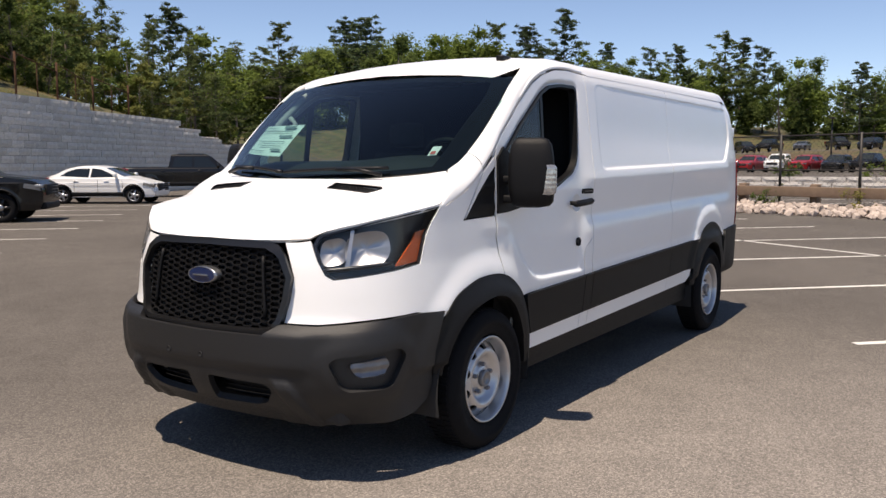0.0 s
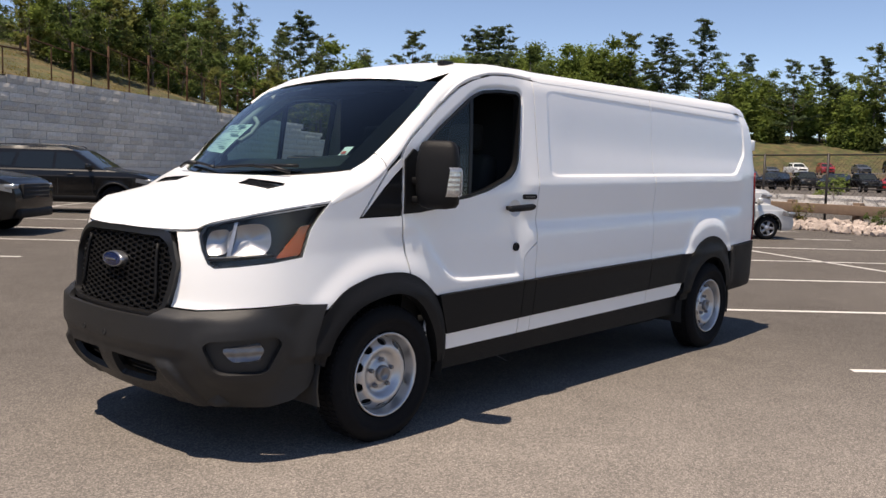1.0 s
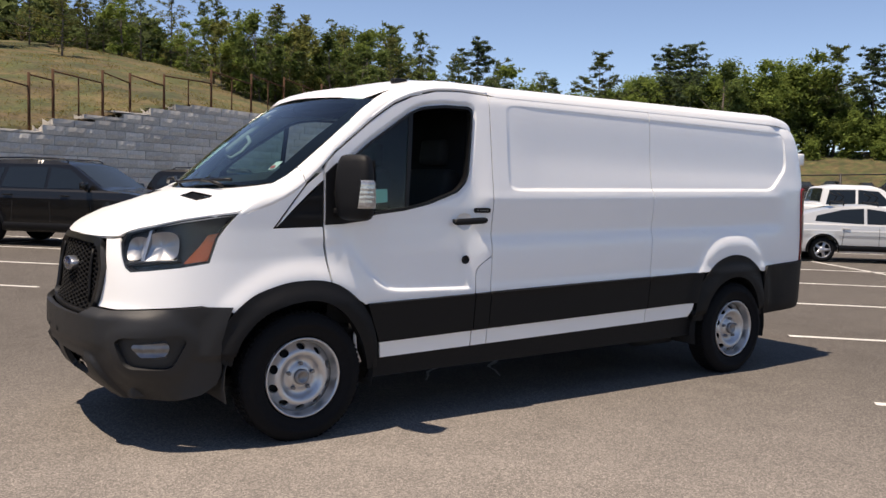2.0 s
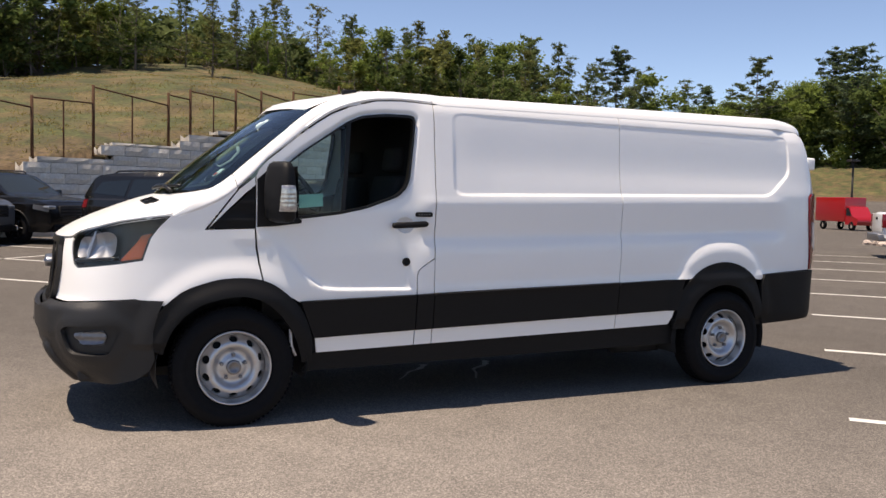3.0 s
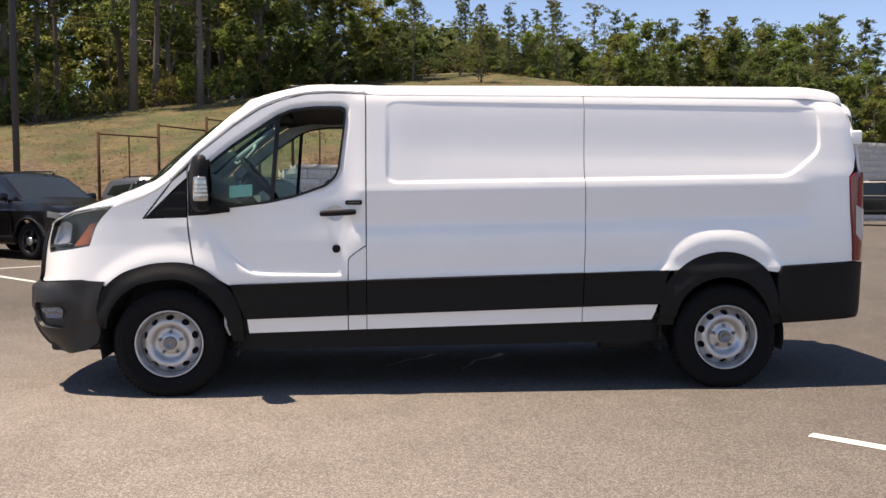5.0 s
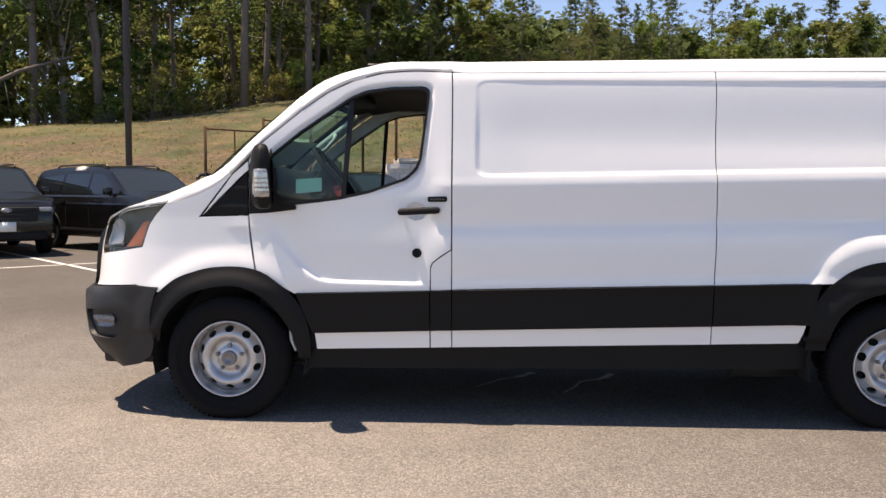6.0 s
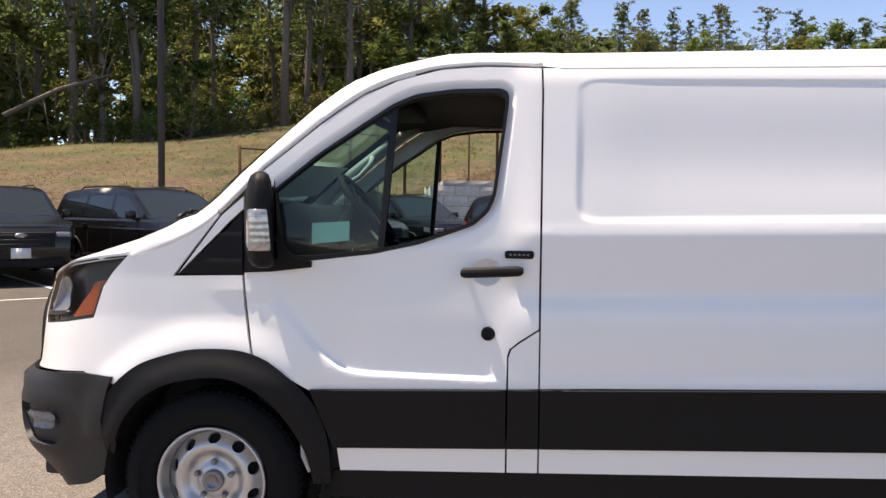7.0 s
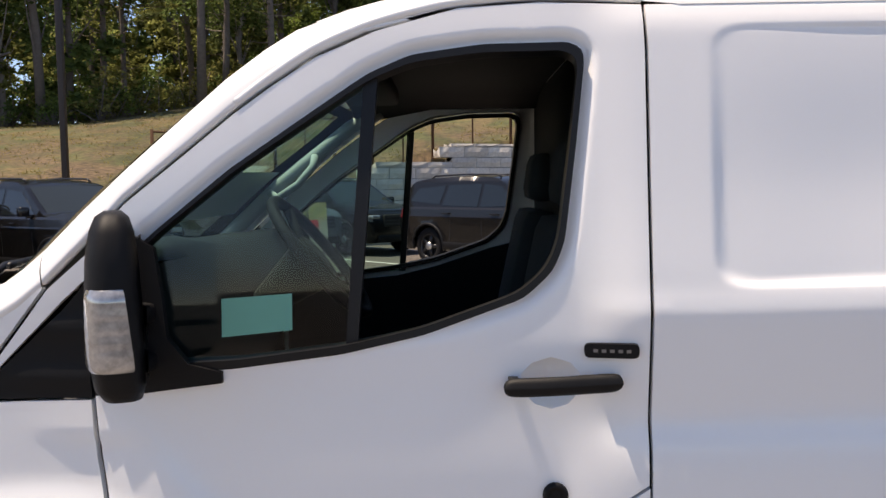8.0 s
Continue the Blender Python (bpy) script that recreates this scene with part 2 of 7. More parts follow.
M_BARK2 = mat("pale_bark", (0.22, 0.19, 0.165), 0.95, var=0.25, scale=8)
M_BLACKCAR = mat("black_car_paint", (0.0075, 0.007, 0.0068), 0.25, coat=0.3, spec=0.3)
M_WHITECAR = mat("white_car_paint", (0.75, 0.75, 0.74), 0.3, coat=0.6)
M_SILVERCAR = mat("silver_car_paint", (0.58, 0.58, 0.57), 0.3, metal=0.25, coat=0.6)
M_REDCAR = mat("red_car_paint", (0.33, 0.008, 0.011), 0.3, coat=0.6)
M_GREYCAR = mat("grey_car_paint", (0.10, 0.105, 0.115), 0.3, metal=0.3, coat=0.6)
M_CARGLASS = mat("car_glass", (0.010, 0.013, 0.014), 0.04, spec=0.6)
M_CARSCREEN = mat("car_screen_glass", (0.022, 0.027, 0.026), 0.04, spec=0.55)
M_CARLAMP = mat("car_lamp", (0.30, 0.31, 0.32), 0.15, metal=0.5, coat=0.8)
M_ALLOY = mat("alloy", (0.5, 0.5, 0.52), 0.3, metal=0.8)
M_ROCK = mat("pale_rock", (0.40, 0.33, 0.285), 0.9, var=0.15, scale=4, bump=0.4, bscale=12, isl=0.25)
M_TIMBER = mat("weathered_timber", (0.19, 0.13, 0.09), 0.9, var=0.2, scale=5, bump=0.4, bscale=25)
M_PALEWALL = mat("pale_concrete", (0.48, 0.455, 0.43), 0.9, var=0.12, scale=2, big=0.12, bigscale=0.4)
M_GREENPOLE = mat("pole_brown", (0.035, 0.022, 0.016), 0.5, var=0.1)
M_TUFT = leaf_mat("dry_tufts", (0.17, 0.145, 0.055), 0.35, 0.5)

# ---- helpers for meshes ----
from mathutils.geometry import delaunay_2d_cdt


def mesh_object(name, bm, material, parent=None, label="", smooth=True):
    me = bpy.data.meshes.new(name)
    if smooth:
        for f in bm.faces:
            f.smooth = True
    bm.to_mesh(me)
    bm.free()
    for m in material if isinstance(material, (list, tuple)) else [material]:
        me.materials.append(m)
    ob = new(name, me)
    if parent:
        ob.parent = parent
    if label:
        ob["label"] = label
    return ob


def part(name, bm, material, parent, label="", smooth=True):
    return mesh_object(name, bm, material, parent, label, smooth)


def thing(name, label, category, group="", kind="", at=None):
    ob = new(name)
    ob.empty_display_size = 0.2
    if at is not None:
        ob.matrix_world = at
    return tagged(ob, label, category, group, kind)


def add_box(bm, x0, x1, y0, y1, z0, z1, m=None, bevel=0.0):
    v = [bm.verts.new((x, y, z)) for x in (x0, x1) for y in (y0, y1) for z in (z0, z1)]
    if m is not None:
        for q in v:
            q.co = m @ q.co
    faces = [bm.faces.new([v[i] for i in f]) for f in ((0, 1, 3, 2), (4, 6, 7, 5), (0, 4, 5, 1), (2, 3, 7, 6), (0, 2, 6, 4), (1, 5, 7, 3))]
    if bevel:
        bmesh.ops.bevel(bm, geom=list({e for f in faces for e in f.edges}), offset=bevel, segments=2, affect="EDGES", profile=0.6)
    return v


def add_tube(bm, points, radii, sides=8, cap=True):
    """A tapered tube through points."""
    pts = [Vector(p) for p in points]
    rings = []
    for i, p in enumerate(pts):
        d = (pts[min(i + 1, len(pts) - 1)] - pts[max(i - 1, 0)]).normalized()
        a = d.orthogonal().normalized() if i == 0 else (a - d * a.dot(d)).normalized()
        b = d.cross(a)
        r = radii[i] if isinstance(radii, (list, tuple)) else radii
        rings.append([bm.verts.new(p + (a * math.cos(k) + b * math.sin(k)) * r) for k in (2 * math.pi * j / sides for j in range(sides))])
    for r0, r1 in zip(rings, rings[1:]):
        for j in range(sides):
            k = (j + 1) % sides
            bm.faces.new((r0[j], r0[k], r1[k], r1[j]))
    if cap:
        bm.faces.new(rings[0][::-1])
        bm.faces.new(rings[-1])
    return rings


def add_lathe(bm, profile, m, sides=40, close=False):
    """Turns a profile of (radius, along) about the local y axis of m."""
    rings = []
    for r, a in profile:
        rings.append([bm.verts.new(m @ Vector((r * math.cos(t), a, r * math.sin(t)))) for t in (2 * math.pi * j / sides for j in range(sides))])
    for r0, r1 in zip(rings, rings[1:]):
        for j in range(sides):
            k = (j + 1) % sides
            bm.faces.new((r0[j], r1[j], r1[k], r0[k]))
    if close:
        bm.faces.new(rings[-1][::-1])
    return rings


def add_grid(bm, rows, flip=False):
    """A skin over rows of points."""
    v = [[bm.verts.new(p) for p in row] for row in rows]
    for a, b in zip(v, v[1:]):
        for i in range(len(a) - 1):
            q = (a[i], a[i + 1], b[i + 1], b[i])
            bm.faces.new(q[::-1] if flip else q)
    return v


def inside(poly, x, y):
    c = np.zeros(np.shape(x), bool)
    n = len(poly)
    for i in range(n):
        (x0, y0), (x1, y1) = poly[i], poly[(i + 1) % n]
        if y0 != y1:
            c ^= ((y0 > y) != (y1 > y)) & (x < (x1 - x0) * (y - y0) / (y1 - y0) + x0)
    return c


def dense(poly, step, closed=True):
    out = []
    n = len(poly)
    for i in range(n if closed else n - 1):
        (x0, y0), (x1, y1) = poly[i], poly[(i + 1) % n]
        k = max(1, int(math.hypot(x1 - x0, y1 - y0) / step))
        out += [(x0 + (x1 - x0) * j / k, y0 + (y1 - y0) * j / k) for j in range(k)]
    return out if closed else out + [poly[-1]]


def rounded(poly, r, n=4, closed=True):
    """The polygon with its corners rounded to radius about r."""
    out = []
    m = len(poly)
    for i in range(m):
        p, a, b = Vector(poly[i]), Vector(poly[i - 1]), Vector(poly[(i + 1) % m])
        da, db = a - p, b - p
        k = min(r, da.length * 0.45, db.length * 0.45)
        s, e = p + da.normalized() * k, p + db.normalized() * k
        for j in range(n + 1):
            t = j / n
            out.append(tuple(s * (1 - t) ** 2 + p * 2 * t * (1 - t) + e * t * t))
    return out


def patch(bm, outline, fn, step=0.04, holes=(), flange=0.015, flip=False, lines=()):
    """A skin over a flat outline with holes, laid on the surface fn(u, v) -> point, with a turned-in rim."""
    rings = [dense(outline, step)] + [dense(h, step) for h in holes]
    pts, edges = [], []
    for r in rings:
        n0 = len(pts)
        pts += r
        edges += [(n0 + i, n0 + (i + 1) % len(r)) for i in range(len(r))]
    for ln in lines:
        n0 = len(pts)
        ln = [q for q in dense(ln, step, closed=False)]
        ok = inside(outline, np.array([q[0] for q in ln]), np.array([q[1] for q in ln]))
        prev = None
        for q, k in zip(ln, ok):
            if k:
                pts.append(q)
                if prev is not None:
                    edges.append((len(pts) - 2, len(pts) - 1))
                prev = q
            else:
                prev = None
    us, vs = [p[0] for p in outline], [p[1] for p in outline]
    gu, gv = np.meshgrid(np.arange(min(us) + step / 2, max(us), step), np.arange(min(vs) + step / 2, max(vs), step))
    gu, gv = gu.ravel(), gv.ravel()
    keep = inside(outline, gu, gv)
    for h in holes:
        keep &= ~inside(h, gu, gv)
    gu, gv = gu[keep], gv[keep]
    if len(gu):
        ring = np.array(pts)
        near = np.min(np.hypot(gu[:, None] - ring[None, :, 0], gv[:, None] - ring[None, :, 1]), axis=1)
        pts += [(float(a), float(b)) for a, b, d in zip(gu, gv, near) if d > step * 0.45]
    vo, eo, fo, _, _, _ = delaunay_2d_cdt([Vector(p) for p in pts], edges, [], 0, 1e-6)
    verts = [bm.verts.new(fn(p.x, p.y)) for p in vo]
    cx = np.array([sum(vo[i].x for i in f) / len(f) for f in fo])
    cy = np.array([sum(vo[i].y for i in f) / len(f) for f in fo])
    ok = inside(outline, cx, cy)
    for h in holes:
        ok &= ~inside(h, cx, cy)
    faces = []
    for f, k in zip(fo, ok):
        if k:
            q = [vo[i] for i in f]
            area = abs((q[1] - q[0]).cross(q[2] - q[0]))
            if area / max((q[i] - q[i - 1]).length for i in range(len(q))) < 3e-4:
                continue
            ids = f[::-1] if flip else f
            faces.append(bm.faces.new([verts[i] for i in ids]))
    bm.normal_update()
    if flange:
        rim = [(e, e.link_faces[0]) for f in faces for e in f.edges if len(e.link_faces) == 1]
        dup = {}
        for e, f in rim:
            for v in e.verts:
                if v not in dup:
                    nrm = Vector((0, 0, 0))
                    for g in v.link_faces:
                        nrm += g.normal
                    nrm.normalize()
                    dup[v] = (bm.verts.new(v.co), bm.verts.new(v.co - nrm * flange))
        for e, f in rim:
            l = [x for x in f.loops if x.edge == e][0]
            a, b = l.vert, l.link_loop_next.vert
            bm.faces.new((dup[b][0], dup[a][0], dup[a][1], dup[b][1]))
    for v in [v for v in bm.verts if not v.link_faces]:
        bm.verts.remove(v)
    return faces


def flowing(pts, n=6):
    """An open line through the points, curved between them."""
    out = []
    m = len(pts)
    for i in range(m - 1):
        p0, p1, p2, p3 = (Vector(pts[max(0, min(m - 1, i + k))]) for k in (-1, 0, 1, 2))
        for j in range(n):
            t = j / n
            out.append(tuple(.5 * (2 * p1 + (p2 - p0) * t + (2 * p0 - 5 * p1 + 4 * p2 - p3) * t * t + (3 * p1 - p0 - 3 * p2 + p3) * t ** 3)))
    return out + [tuple(pts[-1])]


def smoothstep(a, b, x):
    t = max(0.0, min(1.0, (x - a) / (b - a)))
    return t * t * (3 - 2 * t)


def table(rows, x):
    return float(np.interp(x, [r[0] for r in rows], [r[1] for r in rows]))


def curve(rows, x):
    """A smooth curve through (x, value) rows."""
    n = len(rows)
    if x <= rows[0][0]:
        return rows[0][1]
    if x >= rows[-1][0]:
        return rows[-1][1]
    i = next(k for k in range(n - 1) if x <= rows[k + 1][0])
    (x0, y0), (x1, y1) = rows[i], rows[i + 1]
    h = x1 - x0
    s = (x - x0) / h
    m0 = (y1 - y0) / h if i == 0 else (y1 - rows[i - 1][1]) / (x1 - rows[i - 1][0])
    m1 = (y1 - y0) / h if i + 2 >= n else (rows[i + 2][1] - y0) / (rows[i + 2][0] - x0)
    return (2 * s**3 - 3 * s * s + 1) * y0 + (s**3 - 2 * s * s + s) * h * m0 + (3 * s * s - 2 * s**3) * y1 + (s**3 - s * s) * h * m1

# ---- ground, bank, retaining wall, fence ----
bm = bmesh.new()
rings = [[bm.verts.new((0, 0, 0))]]
for r in (8, 20, 45, 100, 250, 700, 3000):
    rings.append([bm.verts.new((r * math.cos(a), r * math.sin(a), 0)) for a in (2 * math.pi * k / 48 for k in range(48))])
for k in range(48):
    bm.faces.new((rings[0][0], rings[1][k], rings[1][(k + 1) % 48]))
    for a, b in zip(rings[1:], rings[2:]):
        bm.faces.new((a[k], b[k], b[(k + 1) % 48], a[(k + 1) % 48]))
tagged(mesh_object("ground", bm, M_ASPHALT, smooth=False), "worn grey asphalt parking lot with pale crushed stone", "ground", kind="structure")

W0, WD = Vector((1.0, 22.6)), Vector((0.89, 0.455)).normalized()
WN = Vector((-WD.y, WD.x))
WALL_TOP = [(-60, 0.9), (-8, 0.9), (-6, 1.38), (-4.4, 1.84), (-2.7, 2.3), (-0.6, 2.85), (2.05, 3.05), (2.9, 3.28), (4.2, 3.5), (5.2, 3.74), (6.3, 3.97), (7.4, 4.2), (8.4, 4.3), (22.4, 4.0), (32.0, 3.56), (34.7, 3.16), (38.0, 2.74), (40.0, 2.4)]
CREST = [(-60, 2.6), (-20, 3.7), (-13, 4.5), (-7, 5.2), (-2, 5.8), (2, 6.5), (6, 7.1), (10, 8.0), (15, 8.8), (21, 9.2), (28, 8.6), (36, 7.5), (50, 6.0), (80, 5.0)]


def wall_top(s):
    return [z for a, z in WALL_TOP if a <= s][-1]


def on_wall(s, n, z=0.0):
    q = W0 + WD * s + WN * n
    return Vector((q.x, q.y, z))


def bank_z(s, n):
    """Height of the grass bank at a place along (s) and behind (n) the wall."""
    lo = table([(a + 0.6, z - 0.15) for a, z in WALL_TOP], s) if s > -8 else 0.75
    hi = curve(CREST, s)
    if n < 0:
        return 0
    t = min(n / 22, 1)
    z = lo + (hi - lo) * (1 - (1 - t) ** 1.4) + max(0, n - 22) * 0.035
    if s < -6:
        z = z * smoothstep(-2.5, 3.0, n - 1.5) if n < 5 else z
    if s > 46:
        z *= 1 + (smoothstep(-1, 14, n) - 1) * smoothstep(46, 54, s)
    p = on_wall(s, n)
    return z + noise.noise(Vector((p.x * 0.15, p.y * 0.15, 0))) * 0.35 * t + noise.noise(Vector((p.x, p.y, 3))) * 0.06


bm = bmesh.new()
ss = list(np.arange(-70, -10, 3.0)) + list(np.arange(-10, 50, 0.8)) + list(np.arange(50, 91, 4.0))
ns = [0.45, 0.7, 1, 1.5, 2, 3, 4, 5, 6.5, 8, 10, 12, 14, 16, 18, 20, 22, 25, 30, 40, 60, 90]
add_grid(bm, [[on_wall(s, .1, -.1)] + [on_wall(s, n, bank_z(s, n)) for n in ns] for s in ss])
tagged(mesh_object("ground_bank", bm, M_GRASS), "grassy earth bank with dry brown and green turf", "bank", kind="structure")


def rock_block(w, h, d, seed, mats):
    """A rock-faced concrete block with a split front and a flat back."""
    rng = random.Random(seed)
    bm = bmesh.new()
    nx, nz = 5, 2
    rows = []
    for i in range(nx + 1):
        row = []
        for k in range(nz + 1):
            edge = i in (0, nx) or k in (0, nz)
            y = 0.02 if edge else -0.012 + rng.uniform(-0.02, 0.018)
            row.append((w * i / nx + (0 if edge else rng.uniform(-0.03, 0.03)), y, h * k / nz + (0 if edge else rng.uniform(-0.02, 0.02))))
        rows.append(row)
    v = add_grid(bm, rows)
    back = [bm.verts.new((x, d, z)) for x, z in ((0, 0), (w, 0), (w, h), (0, h))]
    bm.faces.new([r[-1] for r in v] + [back[2], back[3]]).normal_flip()
    bm.faces.new([r[0] for r in v][::-1] + [back[0], back[1]]).normal_flip()
    bm.faces.new(v[0][::-1] + [back[3], back[0]][::-1][::-1])
    bm.faces.new(v[-1] + [back[2], back[1]])
    bmesh.ops.recalc_face_normals(bm, faces=bm.faces)
    me = bpy.data.meshes.new("block")
    bm.to_mesh(me)
    bm.free()
    me.materials.append(mats)
    return me


BL, BH = 0.80, 0.305
wall = thing("retaining_wall", "tall stepped wall of rough grey concrete blocks", "retaining wall", kind="structure", at=Matrix.LocRotScale((W0.x, W0.y, 0), Euler((0, 0, math.atan2(WD.y, WD.x))), None))
block_full = [rock_block(BL - 0.010, BH - 0.012, 0.5, 10 + k, M_BLOCK) for k in range(9)]
block_part = {}
rest_v, rest_f = [], []
rng = random.Random(5)
for j in range(18):
    z = j * BH
    s = -9.4 + (BL / 2 if j % 2 else 0)
    while s < 46.9:
        top = wall_top(s + BL / 2)
        h = min(BH, top - z)
        if h > 0.06:
            if h > BH - 0.02:
                me = rng.choice(block_full)
            else:
                k = round(h, 2)
                if k not in block_part:
                    block_part[k] = rock_block(BL - 0.010, k - 0.012, 0.5, 77, M_BLOCKTOP)
                me = block_part[k]
            m = Matrix.Translation((s + rng.uniform(-0.004, 0.004), -.40 + 0.0365 * j + rng.uniform(-0.016, 0.016), z))
            if -3 < s < 20 and z > 1.4:
                ob = new("block", me)
                ob.parent = wall
                ob.matrix_parent_inverse = Matrix.Identity(4)
                ob.matrix_basis = m
            else:
                n0 = len(rest_v)
                rest_v += [m @ v.co for v in me.vertices]
                rest_f += [[n0 + i for i in f.vertices] for f in me.polygons]
        s += BL
me = bpy.data.meshes.new("blocks")
me.from_pydata(rest_v, [], rest_f)
me.materials.append(M_BLOCK)
ob = new("blocks", me)
ob.parent = wall
ob.matrix_basis = Matrix.Identity(4)
ob["kind"] = "stuff"

fence = thing("fence", "dark metal chain-link fence stepping up along the wall top", "fence", kind="structure")
TALL = [(-8.45, 3.12), (-6.75, 3.43), (-5.3, 3.69), (-3.62, 3.9), (-2.5, 4.06), (-0.6, 4.57), (2.05, 4.61), (2.9, 4.82), (4.8, 5.03), (5.95, 5.09), (7.5, 5.25), (9.9, 5.72), (12.2, 5.85), (14.3, 5.98), (17, 6.0), (20, 5.9), (23, 5.6), (26.5, 5.5)]
for (s, z), nxt in zip(TALL, TALL[1:] + [None]):
    bm = bmesh.new()
    add_tube(bm, [on_wall(s, 0.35, wall_top(s) - 0.45 if s > -4 else 0.6), on_wall(s, 0.35, z)], 0.045, 8)
    part("post", bm, M_RUST, fence)
    if nxt:
        e = nxt[1] - 0.42 if nxt[0] - s > 1.3 else nxt[1] - 0.35
        e = min(e, z - 0.05)
        bm = bmesh.new()
        add_tube(bm, [on_wall(s, 0.35, z - 0.06), on_wall(nxt[0], 0.35, e)], 0.024, 6)
        part("rail", bm, M_RUST, fence)
        if nxt[0] - s > 1.6:
            sm = (s + nxt[0]) / 2
            bm = bmesh.new()
            add_tube(bm, [on_wall(sm, 0.35, wall_top(sm) - 0.3 if sm > -4 else 0.8), on_wall(sm, 0.35, (z + e) / 2 - 0.04)], 0.026, 6)
            part("post", bm, M_RUST, fence)

# ---- the cargo van: x runs back from the front axle, the driver's side faces -y ----
PLAN = [(-1.02, 0), (-1.01, .25), (-.975, .48), (-.90, .66), (-.79, .80), (-.64, .895), (-.45, .945), (-.2, .958), (0, .96), (1, .96), (2, .96), (3, .96), (4, .958), (4.35, .956), (4.59, .942), (4.70, .91), (4.765, .85), (4.80, .74), (4.815, .55), (4.82, .3), (4.82, 0)]
chord = [0.0]
for (xa, ya), (xb, yb) in zip(PLAN, PLAN[1:]):
    chord.append(chord[-1] + math.hypot(xb - xa, yb - ya))
C0 = chord[6]
P_NOSE, P_TAIL = -.45 - C0, chord[-1] - C0 - .45
_c = np.arange(0, chord[-1] + .004, .005)
_x = np.array([curve(list(zip(chord, [q[0] for q in PLAN])), c) for c in _c])
_y = np.array([curve(list(zip(chord, [q[1] for q in PLAN])), c) for c in _c])


def plan(p):
    """Place and outward normal on the body's plan outline, p running back along the side."""
    c = p + .45 + C0
    s = 1
    if c < 0:
        c, s = -c, -1
    f = lambda q: (float(np.interp(q, _c, _x)), float(np.interp(q, _c, _y)))
    x, y = f(c)
    xa, ya = f(max(0, c - .012))
    xb, yb = f(min(_c[-1], c + .012))
    if c < .012:
        xa, ya = xb, -yb
    l = math.hypot(xb - xa, yb - ya)
    return x, s * y, -(yb - ya) / l, s * (xb - xa) / l


D_FRONT = [(.26, -.15), (.33, -.085), (.40, -.038), (.46, -.014), (.54, 0), (.68, 0), (.735, -.008), (.76, -.02), (.9, -.036), (1.0, -.05), (1.12, -.08), (1.3, -.13)]
D_FEND = [(.35, -.05), (.76, -.012), (.9, -.026), (1.0, -.036), (1.17, -.044), (1.4, -.047), (1.6, -.066)]
LEDGE = [(.10, 1.26), (.18, 1.15), (.27, 1.04), (.36, .945), (.45, .862), (.52, .818), (.60, .802), (.75, .797), (1.14, .790), (1.3, .787)]
D_DOOR = [(.35, -.06), (.45, -.045), (.72, -.016), (.77, -.007), (.9, -.009), (1.0, -.014), (1.05, -.018), (1.12, -.024), (1.2, -.028), (1.26, -.028), (1.3, -.028), (1.6, -.048), (1.92, -.082), (2.02, -.097)]
D_SIDE = [(.35, -.06), (.45, -.045), (.74, -.016), (.77, -.006), (.80, -.0075), (.83, -.0105), (.9, -.0055), (1.0, -.003), (1.05, -.0055), (1.08, -.0105), (1.115, -.0205), (1.13, -.0225), (1.15, -.0218), (1.22, -.0135), (1.30, -.0045), (1.345, 0), (1.362, -.0006), (1.40, -.0075), (1.44, -.0125), (1.6, -.034), (1.9, -.07), (1.96, -.08), (2.02, -.105)]
D_REAR = [(.35, -.06), (.45, -.03), (.74, -.022), (.9, -.012), (1.03, -.01), (1.4, -.016), (1.6, -.036), (1.8, -.06), (1.9, -.08), (1.96, -.105), (2.02, -.14)]


# pressed panel of the cargo side: its outline, rounded, with a cut rear corner
RECESS = rounded([(1.413, 1.400), (4.18, 1.450), (4.415, 1.63), (4.415, 1.930), (1.413, 1.950)], .07, 7)
_ra = np.array(RECESS)
_rd = np.roll(_ra, -1, 0) - _ra
_rn = np.stack([-_rd[:, 1], _rd[:, 0]], 1) / np.maximum(1e-9, np.hypot(_rd[:, 0], _rd[:, 1]))[:, None]
_vn = _rn + np.roll(_rn, 1, 0)
_vn /= np.maximum(1e-9, np.hypot(_vn[:, 0], _vn[:, 1]))[:, None]
RECESS_LINES = [[tuple(float(c) for c in q) for q in list(_ra + _vn * k) + [(_ra + _vn * k)[0]]] for k in (-.003, .003, .008, .013, .018, .028, .040)]


def recess_depth(p, z):
    """How far inside the pressed panel's edge a place lies."""
    q = np.array((p, z)) - _ra
    t = np.clip((q * _rd).sum(1) / np.maximum(1e-12, (_rd ** 2).sum(1)), 0, 1)
    d = float(np.min(np.hypot(*(q - _rd * t[:, None]).T)))
    return d if inside(RECESS, np.array([p]), np.array([z]))[0] else -d


